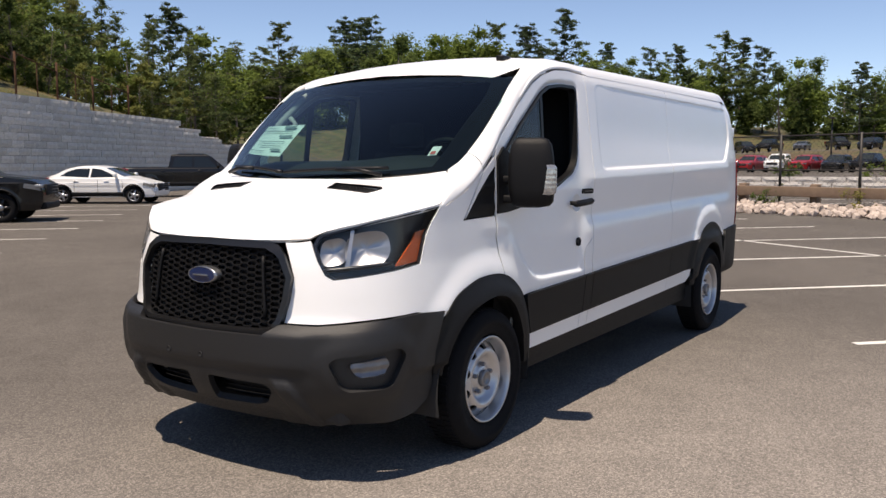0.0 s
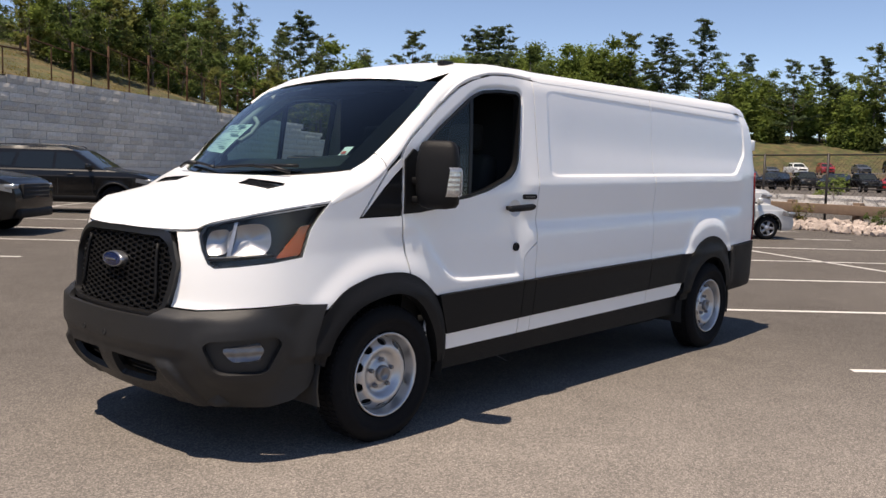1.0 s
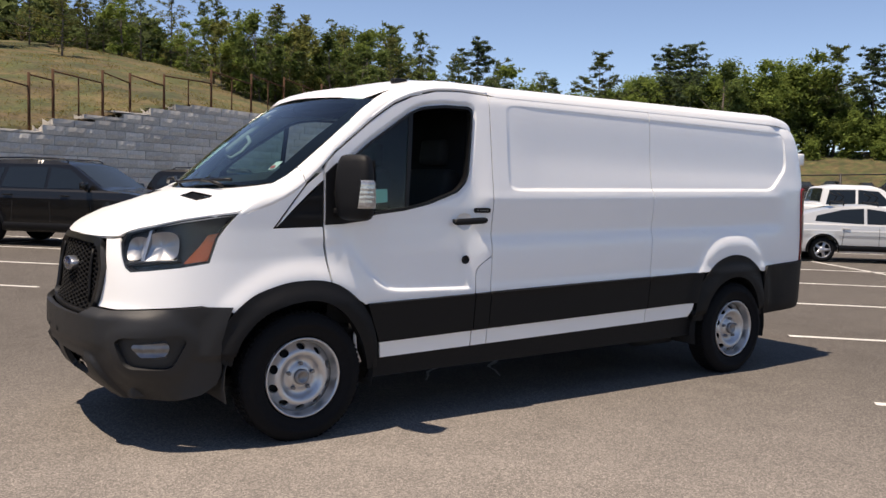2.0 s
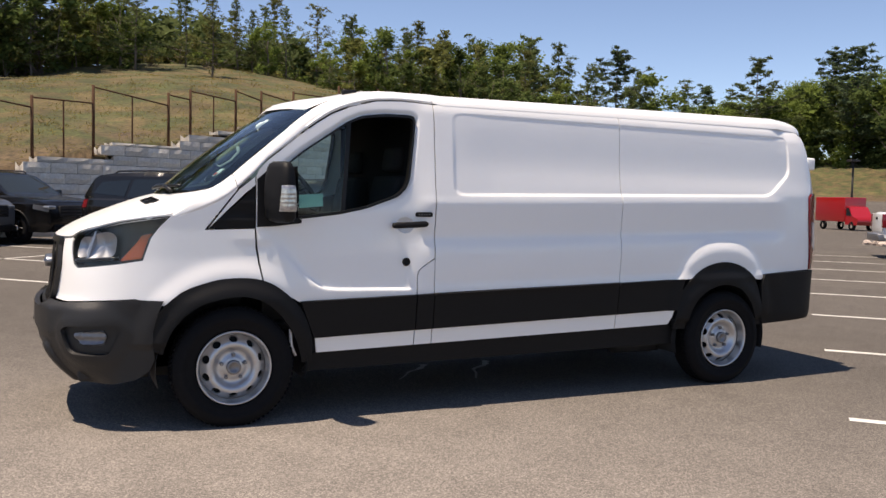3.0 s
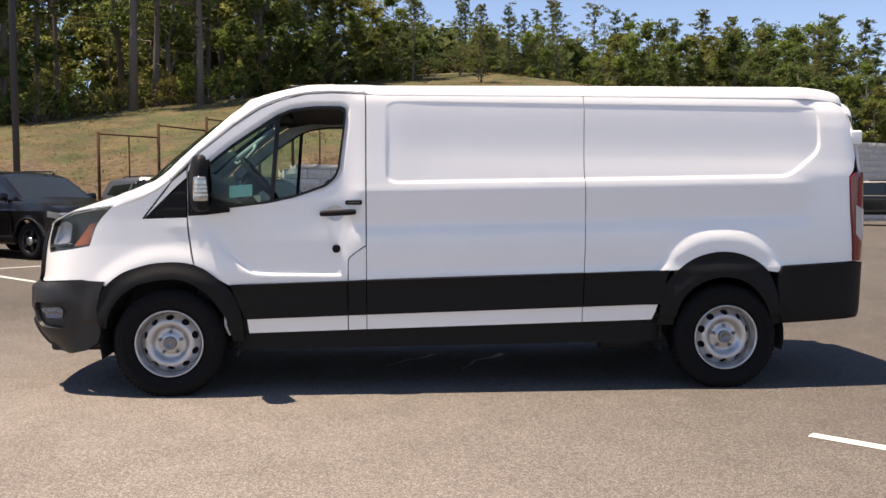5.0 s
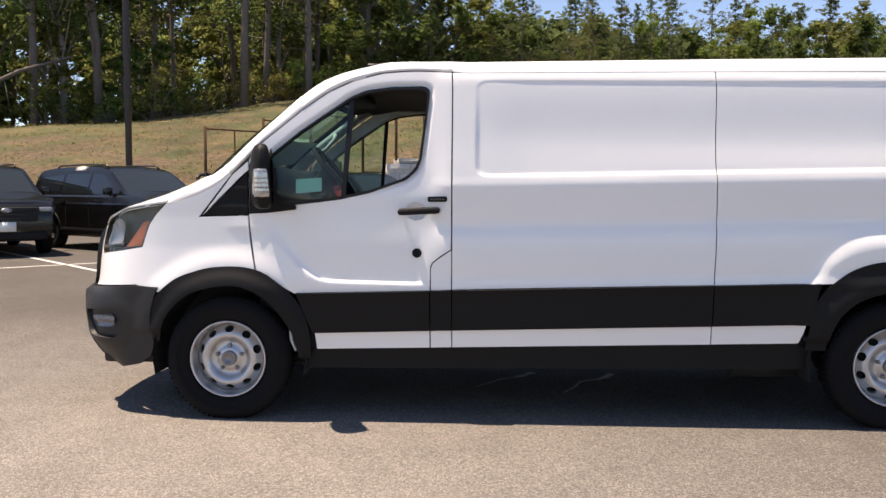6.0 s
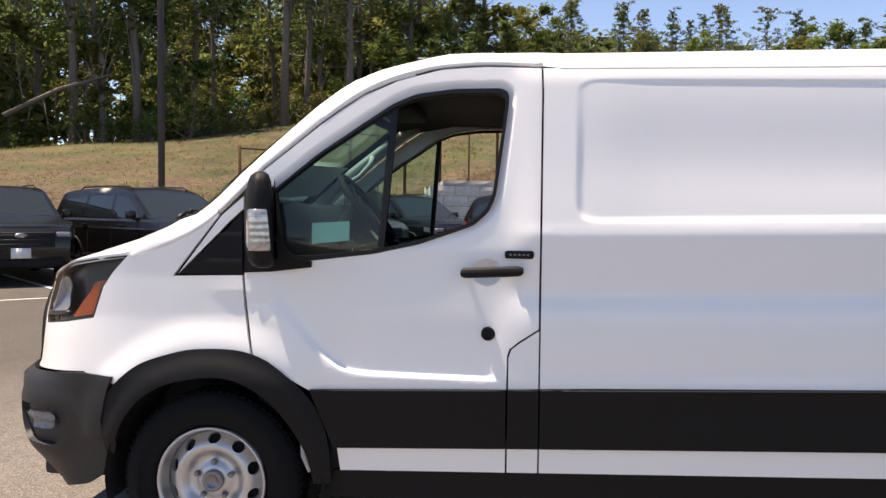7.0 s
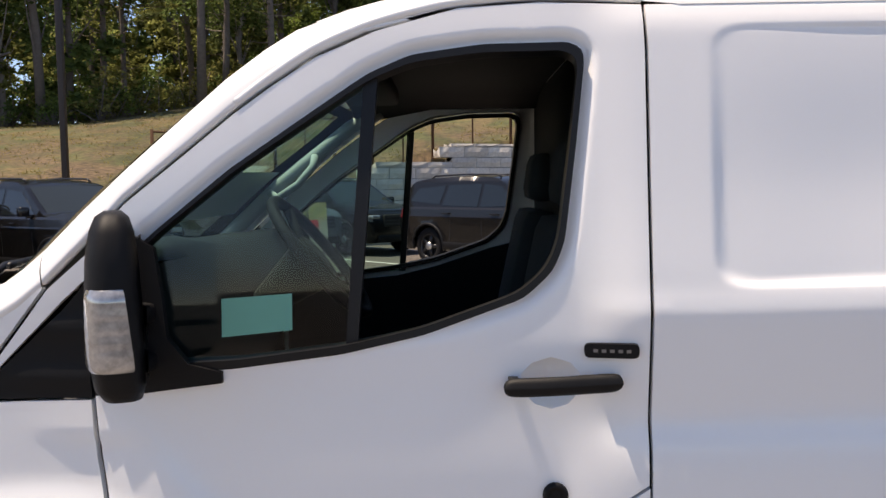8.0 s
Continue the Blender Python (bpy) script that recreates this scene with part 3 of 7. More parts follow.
def body_off(p, z):
    zz = z - .019 * max(0, p - 1.4) * (1 - smoothstep(1.46, 1.6, z))
    f, e = curve(D_FRONT, z), table(D_FEND, z)
    if p < -.6:
        return f + (e - f) * smoothstep(-.9, -.6, p)
    d, r = curve(D_DOOR, z), table(D_REAR, zz)
    s = curve(D_SIDE, zz)
    a = smoothstep(.05 + .35 * max(0, (1.0 - z)), .30 + .35 * max(0, (1.0 - z)), p) if z < 1.1 else smoothstep(-.05, .25 - .15 * smoothstep(1.3, 1.5, z), p)
    if .1 < p < 1.2 and z < 1.3:
        k = z - curve(LEDGE, p)
        d -= .016 * smoothstep(-.002 - .03 * (1 - smoothstep(.3, .55, p)), .020 + .05 * (1 - smoothstep(.3, .55, p)), k) * (1 - smoothstep(.03, .38, k)) * smoothstep(.13, .45, p) * (1 - smoothstep(1.09, 1.16, p))
    v = e + (d - e) * a
    v += (s - v) * smoothstep(1.13, 1.285, p)
    v += (r - v) * smoothstep(4.2, 4.42, p)
    # flared white skin over the wheels
    rf = math.hypot(p - .01, (z - .36))
    if z > .5:
        v += .018 * (1 - smoothstep(.54, .66, rf)) * (1 - smoothstep(.1, .5, p))
        if p > 2.9:
            rr = ((abs(p - 3.71) / .53) ** 2.4 + (max(0, z - .3) / .80) ** 2.4) ** (1 / 2.4)
            v += .022 * (1 - smoothstep(.90, 1.04, rr))
    # pressed panel of the cargo side
    if 1.3 < p < 4.5 and z > 1.38:
        v -= (.016 - .0115 * smoothstep(1.6, 1.93, z)) * (.55 + .45 * smoothstep(1.46, 1.75, p)) * smoothstep(0, .018 - .007 * smoothstep(1.86, 1.93, z) + .016 * (1 - smoothstep(1.43, 1.52, p)), recess_depth(p, z))
    return v


def W(p, z, out=0.0, side=-1):
    x, y, nx, ny = plan(p)
    d = body_off(p, z) + out
    x2 = x + nx * d
    if p > 4.35 and z > 1.5:
        x2 -= .07 * ((z - 1.5) / .5) ** 2 * smoothstep(4.35, 4.7, p)
    return Vector((x2, side * (y + ny * d), z))


def skin(outline, step=.04, holes=(), out=0.0, flange=.018, sides=(-1, 1), lines=()):
    """One bmesh per side, of a panel given on the body's outline."""
    res = []
    for s in sides:
        b = bmesh.new()
        patch(b, outline, lambda p, z: W(p, z, out, s), step * (1 if s < 0 else 1.6), holes, flange, flip=(s > 0), lines=lines if s < 0 else ())
        res.append(b)
    return res


van = thing("cargo_van", "white low-roof cargo van with black lower trim, parked on asphalt", "van")
z_belt = lambda p: .735 + .028 * (p - .4)
z_strip = lambda p: .508 + .027 * (p - .5)
z_sill = lambda p: .41 + .0235 * (p - .5)

ARCH_F_OUT = [(-.458, .47), (-.462, .58), (-.425, .70), (-.31, .808), (-.18, .86), (-.06, .885), (.10, .885), (.22, .85), (.33, .77), (.41, .68), (.455, .58), (.475, .48), (.48, .36)]
ARCH_F_IN = [(-.405, .45), (-.39, .51), (-.35, .60), (-.27, .69), (-.16, .75), (.0, .78), (.12, .765), (.23, .70), (.31, .61), (.37, .51), (.405, .40), (.41, .36)]
ARCH_R_OUT = [(3.27, .44), (3.285, .58), (3.32, .72), (3.40, .82), (3.52, .90), (3.66, .94), (3.80, .935), (3.93, .89), (4.03, .81), (4.09, .70), (4.115, .58), (4.125, .44)]
ARCH_R_IN = [(3.38, .44), (3.40, .54), (3.45, .64), (3.54, .72), (3.66, .765), (3.78, .765), (3.90, .72), (4.0, .62), (4.05, .52), (4.075, .44)]
HEADLAMP = [(-1.075, 1.085), (-1.05, 1.13), (-.94, 1.155), (-.83, 1.175), (-.65, 1.212), (-.50, 1.235), (-.36, 1.25), (-.43, 1.18), (-.475, 1.12), (-.50, 1.05), (-.52, .992), (-.67, .968), (-.84, .948), (-.97, .935), (-1.01, .955), (-1.05, 1.02)]

# outer line of the shoulder from the lamp's tip to the pillar, and inner line along bonnet and glass
SHOULDER_OUT = [(-.345, 1.24), (-.25, 1.272), (-.17, 1.30), (-.10, 1.335), (-.035, 1.375), (.018, 1.418)]
SHOULDER_IN = [None, (-.232, .878, 1.347), (-.165, .815, 1.398), (-.105, .785, 1.421), (-.055, .813, 1.455), (.003, .829, 1.502)]
PILLAR_OUT = [(.018, 1.418), (.11, 1.507), (.193, 1.597), (.334, 1.709), (.424, 1.782), (.505, 1.839), (.595, 1.897), (.70, 1.942), (.80, 1.962)]
PILLAR_IN = [(.003, .829, 1.502), (.086, .845, 1.578), (.18, .85, 1.66), (.30, .845, 1.765), (.40, .836, 1.852), (.485, .828, 1.915), (.55, .82, 1.955), (.61, .80, 1.980), (.70, .78, 1.985)]
CREASES = [[(1.2 + .2 * k, z + .019 * max(0, .2 * k - .2)) for k in range(17)] for z in (.785, .83, 1.05, 1.08, 1.10, 1.12, 1.14, 1.33, 1.346, 1.364)]
DOOR_LINES = [[(.27 + .03 * i, curve(LEDGE, .27 + .03 * i) + k) for i in range(30)] for k in (-.004, .003, .009, .015, .022)]
# wings and front cheeks
fender = [(-1.20, .745), (-1.04, .742), (-.82, .758), (-.56, .775), (-.40, .735)] + [(-.33, .775), (-.25, .81), (-.16, .845), (-.06, .868), (.10, .868), (.165, .852), (.14, .97), (.125, 1.06), (.118, 1.178), (-.172, 1.170), (.018, 1.412)] + [q for q in SHOULDER_OUT[::-1]] + [(-.352, 1.258)] + HEADLAMP[7:] + [(-1.088, 1.107), (-1.14, 1.100), (-1.222, 1.097), (-1.195, 1.04), (-1.16, .95)]
for b in skin(fender, .02):
    part("front_wing", b, M_PAINT, van)
# doors
door = [(.172, .868), (.23, .845), (.33, .77), (.39, .735), (1.165, z_belt(1.165)), (1.165, .885), (1.175, .915), (1.21, .945), (1.285, .995), (1.285, 1.9), (1.282, 1.992), (1.07, 2.0), (.90, 1.99), (.73, 1.945), (.60, 1.89), (.51, 1.832), (.43, 1.775), (.34, 1.702), (.20, 1.59), (.15, 1.537), (.13, 1.495), (.128, 1.44), (.128, 1.18), (.138, 1.06), (.152, .97)]
glass_out = [(.20, 1.475), (.26, 1.53), (.42, 1.66), (.60, 1.782), (.71, 1.855), (.80, 1.893), (.95, 1.913), (1.13, 1.915), (1.158, 1.90), (1.16, 1.87), (1.142, 1.71), (1.115, 1.50), (1.09, 1.44), (1.03, 1.385), (.82, 1.31), (.65, 1.272), (.42, 1.243), (.20, 1.232)]
cup = [(1.02, 1.225), (1.045, 1.25), (1.085, 1.262), (1.125, 1.25), (1.145, 1.228), (1.145, 1.19), (1.12, 1.162), (1.085, 1.152), (1.05, 1.164), (1.025, 1.19)]
_ga = np.array(rounded(glass_out, .03, 4))
_gd = np.roll(_ga, -1, 0) - _ga


def door_pt(p, z, s):
    """Door skin, pressed in round the window opening."""
    q = np.array((p, z)) - _ga
    t = np.clip((q * _gd).sum(1) / np.maximum(1e-12, (_gd ** 2).sum(1)), 0, 1)
    d = float(np.min(np.hypot(*(q - _gd * t[:, None]).T)))
    return W(p, z, -.014 * (1 - smoothstep(.004, .030, d)) * smoothstep(1.25, 1.45, z), s)


glass_hole = [tuple(float(c) for c in q) for q in _ga]
_gn = np.stack([-_gd[:, 1], _gd[:, 0]], 1) / np.maximum(1e-9, np.hypot(_gd[:, 0], _gd[:, 1]))[:, None]
_gn = _gn + np.roll(_gn, 1, 0)
_gn /= np.maximum(1e-9, np.hypot(_gn[:, 0], _gn[:, 1]))[:, None]
rim_lines = [[tuple(float(c) for c in q) for q in list(_ga + _gn * k) + [(_ga + _gn * k)[0]]] for k in (.006, .013, .020, .028, .036)]
doors = []
for sd in (-1, 1):
    bm = bmesh.new()
    patch(bm, door, lambda p, z: door_pt(p, z, sd), .02 if sd < 0 else .04, [glass_hole, cup], .022, flip=(sd > 0), lines=DOOR_LINES + rim_lines if sd < 0 else ())
    doors.append(part("front_door", bm, M_PAINT, van))
left_door, right_door = doors
# fuel flap and cargo side
flap = [(1.172, z_belt(1.17)), (1.172, .883), (1.182, .912), (1.215, .94), (1.287, .988), (1.287, z_belt(1.29))]
for b in skin(flap, .03):
    part("fuel_flap", b, M_PAINT, van)
mid = [(1.293, z_belt(1.29)), (1.293, 1.9), (1.289, 1.992), (2.752, 2.0), (2.757, 1.9), (2.752, 1.5), (2.762, 1.2), (2.755, z_belt(2.75))]
for b in skin(mid, .02, lines=RECESS_LINES + CREASES):
    part("side_panel", b, M_PAINT, van)
quarter = [(2.761, z_belt(2.76)), (2.768, 1.2), (2.758, 1.5), (2.763, 1.9), (2.758, 2.0), (4.3, 1.998), (4.55, 1.983), (4.70, 1.945), (4.70, 1.6), (4.66, 1.50), (4.62, 1.455), (4.635, 1.2), (4.67, .87)] + [(4.15, .845), (4.105, .80)] + [(4.03, .81), (3.93, .89), (3.80, .935), (3.66, .94), (3.52, .90), (3.40, .82)] + [(3.37, z_belt(3.35))]
for b in skin(quarter, .02, lines=RECESS_LINES + CREASES):
    part("quarter_panel", b, M_PAINT, van)
# dark gaskets behind the panel joints
for a, b, z0, z1 in ((.09, .16, .9, 1.45), (1.262, 1.318, .76, 1.985), (2.73, 2.79, .79, 1.99), (1.14, 1.30, .76, .99)):
    for bm in skin([(a, z0), (b, z0), (b, z1), (a, z1)], .06, out=-.026, flange=0):
        part("joint_gasket", bm, M_DARK, van)
# white strip below the black moulding
for a, c in ((.50, 1.163), (1.17, 1.288), (1.294, 2.752), (2.758, 3.27)):
    o = [(a + (.012 if a == .5 else 0), z_sill(a)), (c - (.03 if c > 3 else 0), z_sill(c)), (c, z_strip(c)), (a, z_strip(a))]
    for b in skin(o, .05):
        part("rocker_strip", b, M_PAINT, van)
# black mouldings
for a, c in ((.40, 1.163), (1.17, 1.288), (1.294, 2.752), (2.758, 3.33)):
    o = [(a + (.09 if a == .4 else 0), z_strip(a)), (c - (.04 if c > 3 else 0), z_strip(c)), (c, z_belt(c)), (a, z_belt(a))]
    for b in skin(o, .03, out=.018, flange=.025):
        part("side_moulding", b, M_BLACK, van)
for sd in (-1, 1):
    bm = bmesh.new()
    patch(bm, flowing(ARCH_F_OUT) + flowing(ARCH_F_IN)[::-1], lambda p, z: W(p, z, .034 - .026 * smoothstep(.44, .53, math.hypot(p - .01, z - .36)), sd), .02, (), .05, flip=(sd > 0))
    part("arch_moulding", bm, M_BLACK, van)
for sd in (-1, 1):
    bm = bmesh.new()
    patch(bm, flowing(ARCH_R_OUT) + flowing(ARCH_R_IN)[::-1], lambda p, z: W(p, z, .034 - .026 * smoothstep(.42, .54, math.hypot(p - 3.72, z - .36)), sd), .02, (), .05, flip=(sd > 0))
    part("arch_moulding", bm, M_BLACK, van)
for b in skin([(.42, .295), (3.35, .325), (3.29, .45), (3.2, z_sill(3.2)), (.50, z_sill(.5)), (.48, .40)], .06, out=-.008):
    part("sill", b, M_BLACK, van)
# rear bumper with its corners
rb = [(4.13, .44), (4.5, .46), (4.85, .48), (P_TAIL, .48), (P_TAIL, .80), (5.0, .85), (4.70, .862), (4.13, .842), (4.10, .75), (4.12, .58)]
for b in skin(rb, .04, out=.022, flange=.03):
    part("rear_bumper", b, M_BLACK, van)
# rear doors and tail lamps
for b in skin([(4.82, .87), (P_TAIL, .86), (P_TAIL, 1.97), (4.85, 1.95), (4.76, 1.94), (4.78, 1.5), (4.82, 1.46)], .05):
    part("rear_door", b, M_PAINT, van)
for b in skin([(4.675, .872), (4.815, .872), (4.815, 1.455), (4.76, 1.49), (4.665, 1.485), (4.625, 1.45), (4.64, 1.2)], .02, out=.012):
    lamp = part("tail_lamp", b, M_REDLENS, van, "tall red tail lamp with a clear middle")
    side = 1 if sum(v.co.y for v in lamp.data.vertices) > 0 else -1
    bm = bmesh.new()
    patch(bm, [(4.675, 1.06), (4.735, 1.015), (4.81, 1.01), (4.81, 1.225), (4.735, 1.235), (4.672, 1.26)], lambda p, z: W(p, z, .0165, side), .02, (), .003, flip=(side > 0))
    part("clear_window", bm, M_REVERSE, lamp, "clear reversing window")

# roof
def roof_section(x):
    zg = table([(.60, 1.903), (.66, 1.930), (.73, 1.955), (.9, 2.0), (1.07, 2.012), (1.27, 2.003), (1.36, 1.992), (2.75, 1.994), (4.3, 1.993), (4.45, 1.986), (4.55, 1.973), (4.62, 1.955), (4.67, 1.935), (4.705, 1.915), (4.73, 1.90), (4.745, 1.89)], x)
    rise = table([(.60, .085), (.74, .072), (.9, .068), (1.1, .06), (1.36, .075), (2.75, .085), (4.3, .095), (4.45, .094), (4.62, .086), (4.67, .088), (4.705, .09), (4.73, .09), (4.745, .086)], x)
    yg = .96 + body_off(min(x, 4.2), zg - .01) - .009 + .006 * (1 - smoothstep(.65, .85, x)) + .0065 * smoothstep(1.27, 1.36, x)
    if x > 4.3:
        rim = [W(p, min(zg, 1.97)) for p in np.linspace(4.2, 4.95, 76)]
        yg = table([(q.x, -q.y) for q in rim], x) - .0025
    ex = .038 * (1 - .8 * smoothstep(4.4, 4.745, x))
    half = [(yg, zg), (yg - .010, zg + rise * .38), (yg - .032, zg + rise * .70), (yg - .075, zg + rise * .92), (yg - .15, zg + rise), (.5, zg + rise + ex * .58), (.25, zg + rise + ex * .9), (0, zg + rise + ex)]
    return [(x, -y, z) for y, z in half] + [(x, y, z) for y, z in half[-2::-1]]


fe = [(.548, .70, 1.98), (.482, .5, 1.994), (.457, .25, 2.006), (.447, 0, 2.011)]
edge0 = roof_section(.60)
front_edge = edge0[:4] + [(x, -y, z) for x, y, z in fe] + fe[-2::-1] + edge0[-4:]
bm = bmesh.new()
sx = [.66, .73, .80, .86, .92, .98, 1.05, 1.12, 1.2, 1.27, 1.36, 1.5, 1.7, 2.2, 2.755, 3.2, 3.7, 4.1, 4.3, 4.4, 4.48, 4.55, 4.60, 4.64, 4.67, 4.69, 4.71, 4.73, 4.745]
lip = [(.472, .70, 1.922), (.424, .5, 1.944), (.400, .25, 1.957), (.390, 0, 1.964)]
low_edge = [(x - .006, y, z - .002) for x, y, z in edge0[:4]] + [(x, -y, z) for x, y, z in lip] + lip[-2::-1] + [(x - .006, y, z - .002) for x, y, z in edge0[-4:]]
rows = [low_edge, front_edge] + [roof_section(x) for x in sx]
mid0 = [tuple((a * .5 + b * .5) + (.006 if i == 2 and abs(p[1]) < .75 else 0) for i, (a, b) in enumerate(zip(p, q))) for p, q in zip(rows[1], rows[2])]
rows.insert(2, mid0)
last = roof_section(4.745)
rows.append([(x + .010, y * .995, z - .012) for x, y, z in last])
rows.append([(x + .014, y * .99, z - .06) for x, y, z in last])
add_grid(bm, rows)
part("roof", bm, M_PAINT, van)
# windscreen pillars
def blade(s, inner, outer, lift):
    """Rounded skin from an inner line over to the body's outer line."""
    bm = bmesh.new()
    rows = []
    for (a, (p, z), (ly, lz)) in zip(inner, outer, lift):
        b = W(p, z, 0, s)
        a = Vector((a[0], s * a[1], a[2]))
        c = (a + b) / 2 + Vector((-lz * .45, s * ly, lz))
        row = [a + Vector((.02, 0, -.03))]
        row += [a * (1 - t) ** 2 + c * 2 * t * (1 - t) + b * t * t for t in (0, .06, .15, .3, .45, .6, .75, .88, 1)]
        rows.append(row + [b - Vector((0, s * .03, 0))])
    add_grid(bm, rows, flip=(s < 0))
    return bm


for s in (-1, 1):
    tip = W(-.352, 1.26)
    SHOULDER_IN[0] = (tip.x, -tip.y, tip.z)
    part("wing_top", blade(s, SHOULDER_IN, SHOULDER_OUT, [(.002, .004), (.016, .02), (.036, .035), (.045, .035), (.04, .028), (.034, .02)]), M_PAINT, van)
    part("pillar", blade(s, [(x + .002, y, z + .003) for x, y, z in PILLAR_IN], [(p + .003, z + .003) for p, z in PILLAR_OUT], [(.034, .02), (.028, .016), (.026, .016), (.026, .018), (.026, .02), (.024, .02), (.022, .018), (.024, .018), (.02, .014)]), M_PAINT, van)
    bm = bmesh.new()
    add_grid(bm, [[Vector((x - .003, s * (y - .002), z + .001)), Vector((x + .020, s * (y - .006), z - .036))] for x, y, z in PILLAR_IN[:5]], flip=(s > 0))
    part("screen_seal", bm, M_SEAL, van)
    bm = bmesh.new()
    patch(bm, [(-.15, 1.178), (-.05, 1.278), (.062, 1.388), (.122, 1.44), (.121, 1.488), (.03, 1.412)], lambda p, z: W(p, z, 0, s), .02, (), .012, flip=(s > 0))
    part("sail_strip", bm, M_PAINT, van)

# rounded drip rail over the doors
for sd in (-1, 1):
    bm = bmesh.new()
    add_tube(bm, [W(p, z, -.008, sd) for p, z in flowing([(.43, 1.797), (.505, 1.853), (.595, 1.911), (.70, 1.957), (.80, 1.986), (.90, 2.005), (1.07, 2.016), (1.284, 2.008)], 5)], .011, 8)
    part("drip_rail", bm, M_PAINT, van)

# bonnet
HOOD_C = [(-.96, 1.104), (-.935, 1.122), (-.9, 1.145), (-.8, 1.2), (-.6, 1.288), (-.46, 1.34), (-.35, 1.372), (-.2, 1.405), (0, 1.43)]


SIDE_E = [W(-1.09, 1.118), W(-1.03, 1.146), W(-.94, 1.166), W(-.83, 1.185), W(-.65, 1.22), W(-.5, 1.243), W(-.355, 1.262), Vector((-.236, -.882, 1.345)), Vector((-.17, -.819, 1.397)), Vector((-.125, -.785, 1.412))]
side_l = [0.0]
for qa, qb in zip(SIDE_E, SIDE_E[1:]):
    side_l.append(side_l[-1] + (qb - qa).length)


def hood_uv(v, u):
    """v across from -1 to 1, u back from the nose to the glass."""
    a = abs(v)
    e = [table([(l / side_l[-1], q[i]) for l, q in zip(side_l, SIDE_E)], u) for i in range(3)]
    xc = -.958 + .606 * u ** 1.05
    zc = curve(HOOD_C, xc)
    q = W(P_NOSE + (-1.09 - P_NOSE) * a, 1.108)
    f0 = (q.x - W(P_NOSE, 1.108).x) / (SIDE_E[0].x - W(P_NOSE, 1.108).x)
    k = smoothstep(0, .5, u)
    gx = f0 * (1 - k) + a ** 2.2 * k
    gy = -q.y / -SIDE_E[0].y * (1 - k) + a * k
    x = xc + (e[0] - xc) * gx
    y = -e[1] * gy
    n = 3.0 + .8 * smoothstep(.6, 1, u)
    z = zc + (e[2] - zc) * a ** n
    return Vector((x, y if v > 0 else -y, z))


uvs = [(v, u) for v in np.linspace(.2, .9, 71) for u in np.linspace(.5, 1, 101)]
uvp = [hood_uv(v, u) for v, u in uvs]


def to_uv(x, y):
    k = min(range(len(uvs)), key=lambda i: (uvp[i].x - x) ** 2 + (uvp[i].y - y) ** 2)
    return uvs[k][0] * .9, uvs[k][1] * .7


VENT = [(-.475, .30), (-.465, .55), (-.405, .60), (-.385, .585), (-.40, .30)]
vent_uv = [to_uv(x, y) for x, y in VENT]
vents = [[(s * a, b) for a, b in vent_uv] for s in (-1, 1)]
bm = bmesh.new()
patch(bm, [(-.9, 0), (.9, 0), (.9, .7), (-.9, .7)], lambda a, b: hood_uv(a / .9, b / .7), .025, vents, .02, flip=True)
hood = part("bonnet", bm, M_PAINT, van)
# windscreen
def screen_pt(u, t):
    """u across from -1 to 1, t up from the base."""
    a = abs(u)
    bx, by, bz = -.36 + .235 * a**2.2, .755 * a, 1.365 + .05 * a**2
    tx, ty, tz = .49 + .07 * a**2.2, .80 * a, 2.012 - .044 * a**2
    s = 1 if u > 0 else -1
    b = .03 * math.sin(math.pi * t)
    return Vector((bx + (tx - bx) * t - b * .6, s * (by + (ty - by) * t), bz + (tz - bz) * t + b * .6))


bm = bmesh.new()
add_grid(bm, [[screen_pt(u * (1 - .045 * smoothstep(.7, 1, t)), t) for u in np.linspace(-1.09, 1.09, 29)] for t in np.linspace(0, .905, 13)], flip=True)
ws = part("windscreen", bm, M_WSHIELD, van)

# ---- van: bumper, grille, lamps ----
mirror_p = lambda o: [(2 * P_NOSE - p, z) for p, z in o][::-1]
bump_half = [(P_NOSE, .69), (-1.28, .695), (-1.21, .742), (-1.04, .738), (-.82, .752), (-.56, .77), (-.405, .765), (-.43, .70), (-.462, .58), (-.452, .42), (-.48, .355), (-.56, .305), (-.70, .275), (-.85, .265), (-1.04, .262), (-1.35, .262), (P_NOSE, .262)]
outline = bump_half[:-1] + [(P_NOSE, .262)] + mirror_p(bump_half[1:-1])
outline = [q for i, q in enumerate(outline) if q != outline[i - 1]]
FOG = rounded([(-.985, .585), (-.945, .610), (-.665, .626), (-.63, .592), (-.70, .462), (-.735, .448), (-.905, .450), (-.94, .468)], .03)
FOG_A = np.array(dense(FOG, .008))


def bumper_out(p, z):
    """Forward swell of the bumper: a proud middle shelf, hollow round the fog lamps, tusks beside the intake."""
    p = p if p > P_NOSE else 2 * P_NOSE - p
    v = .014 + .034 * smoothstep(-.55, -.95, p) * smoothstep(.76, .70, z)
    v += .014 * smoothstep(-1.02, -1.12, p) * smoothstep(.52, .56, z) * smoothstep(.735, .70, z)
    d = float(np.min(np.hypot(FOG_A[:, 0] - p, FOG_A[:, 1] - z)))
    v += .011 * smoothstep(.09, .025, d)
    k = abs(p + 1.19 - .55 * (.47 - z)) / .055
    v += .022 * (1 - smoothstep(.55, 1.0, k)) * smoothstep(.50, .47, z)
    v -= .02 * smoothstep(.35, .33, z) * smoothstep(-1.24, -1.28, p)
    return v


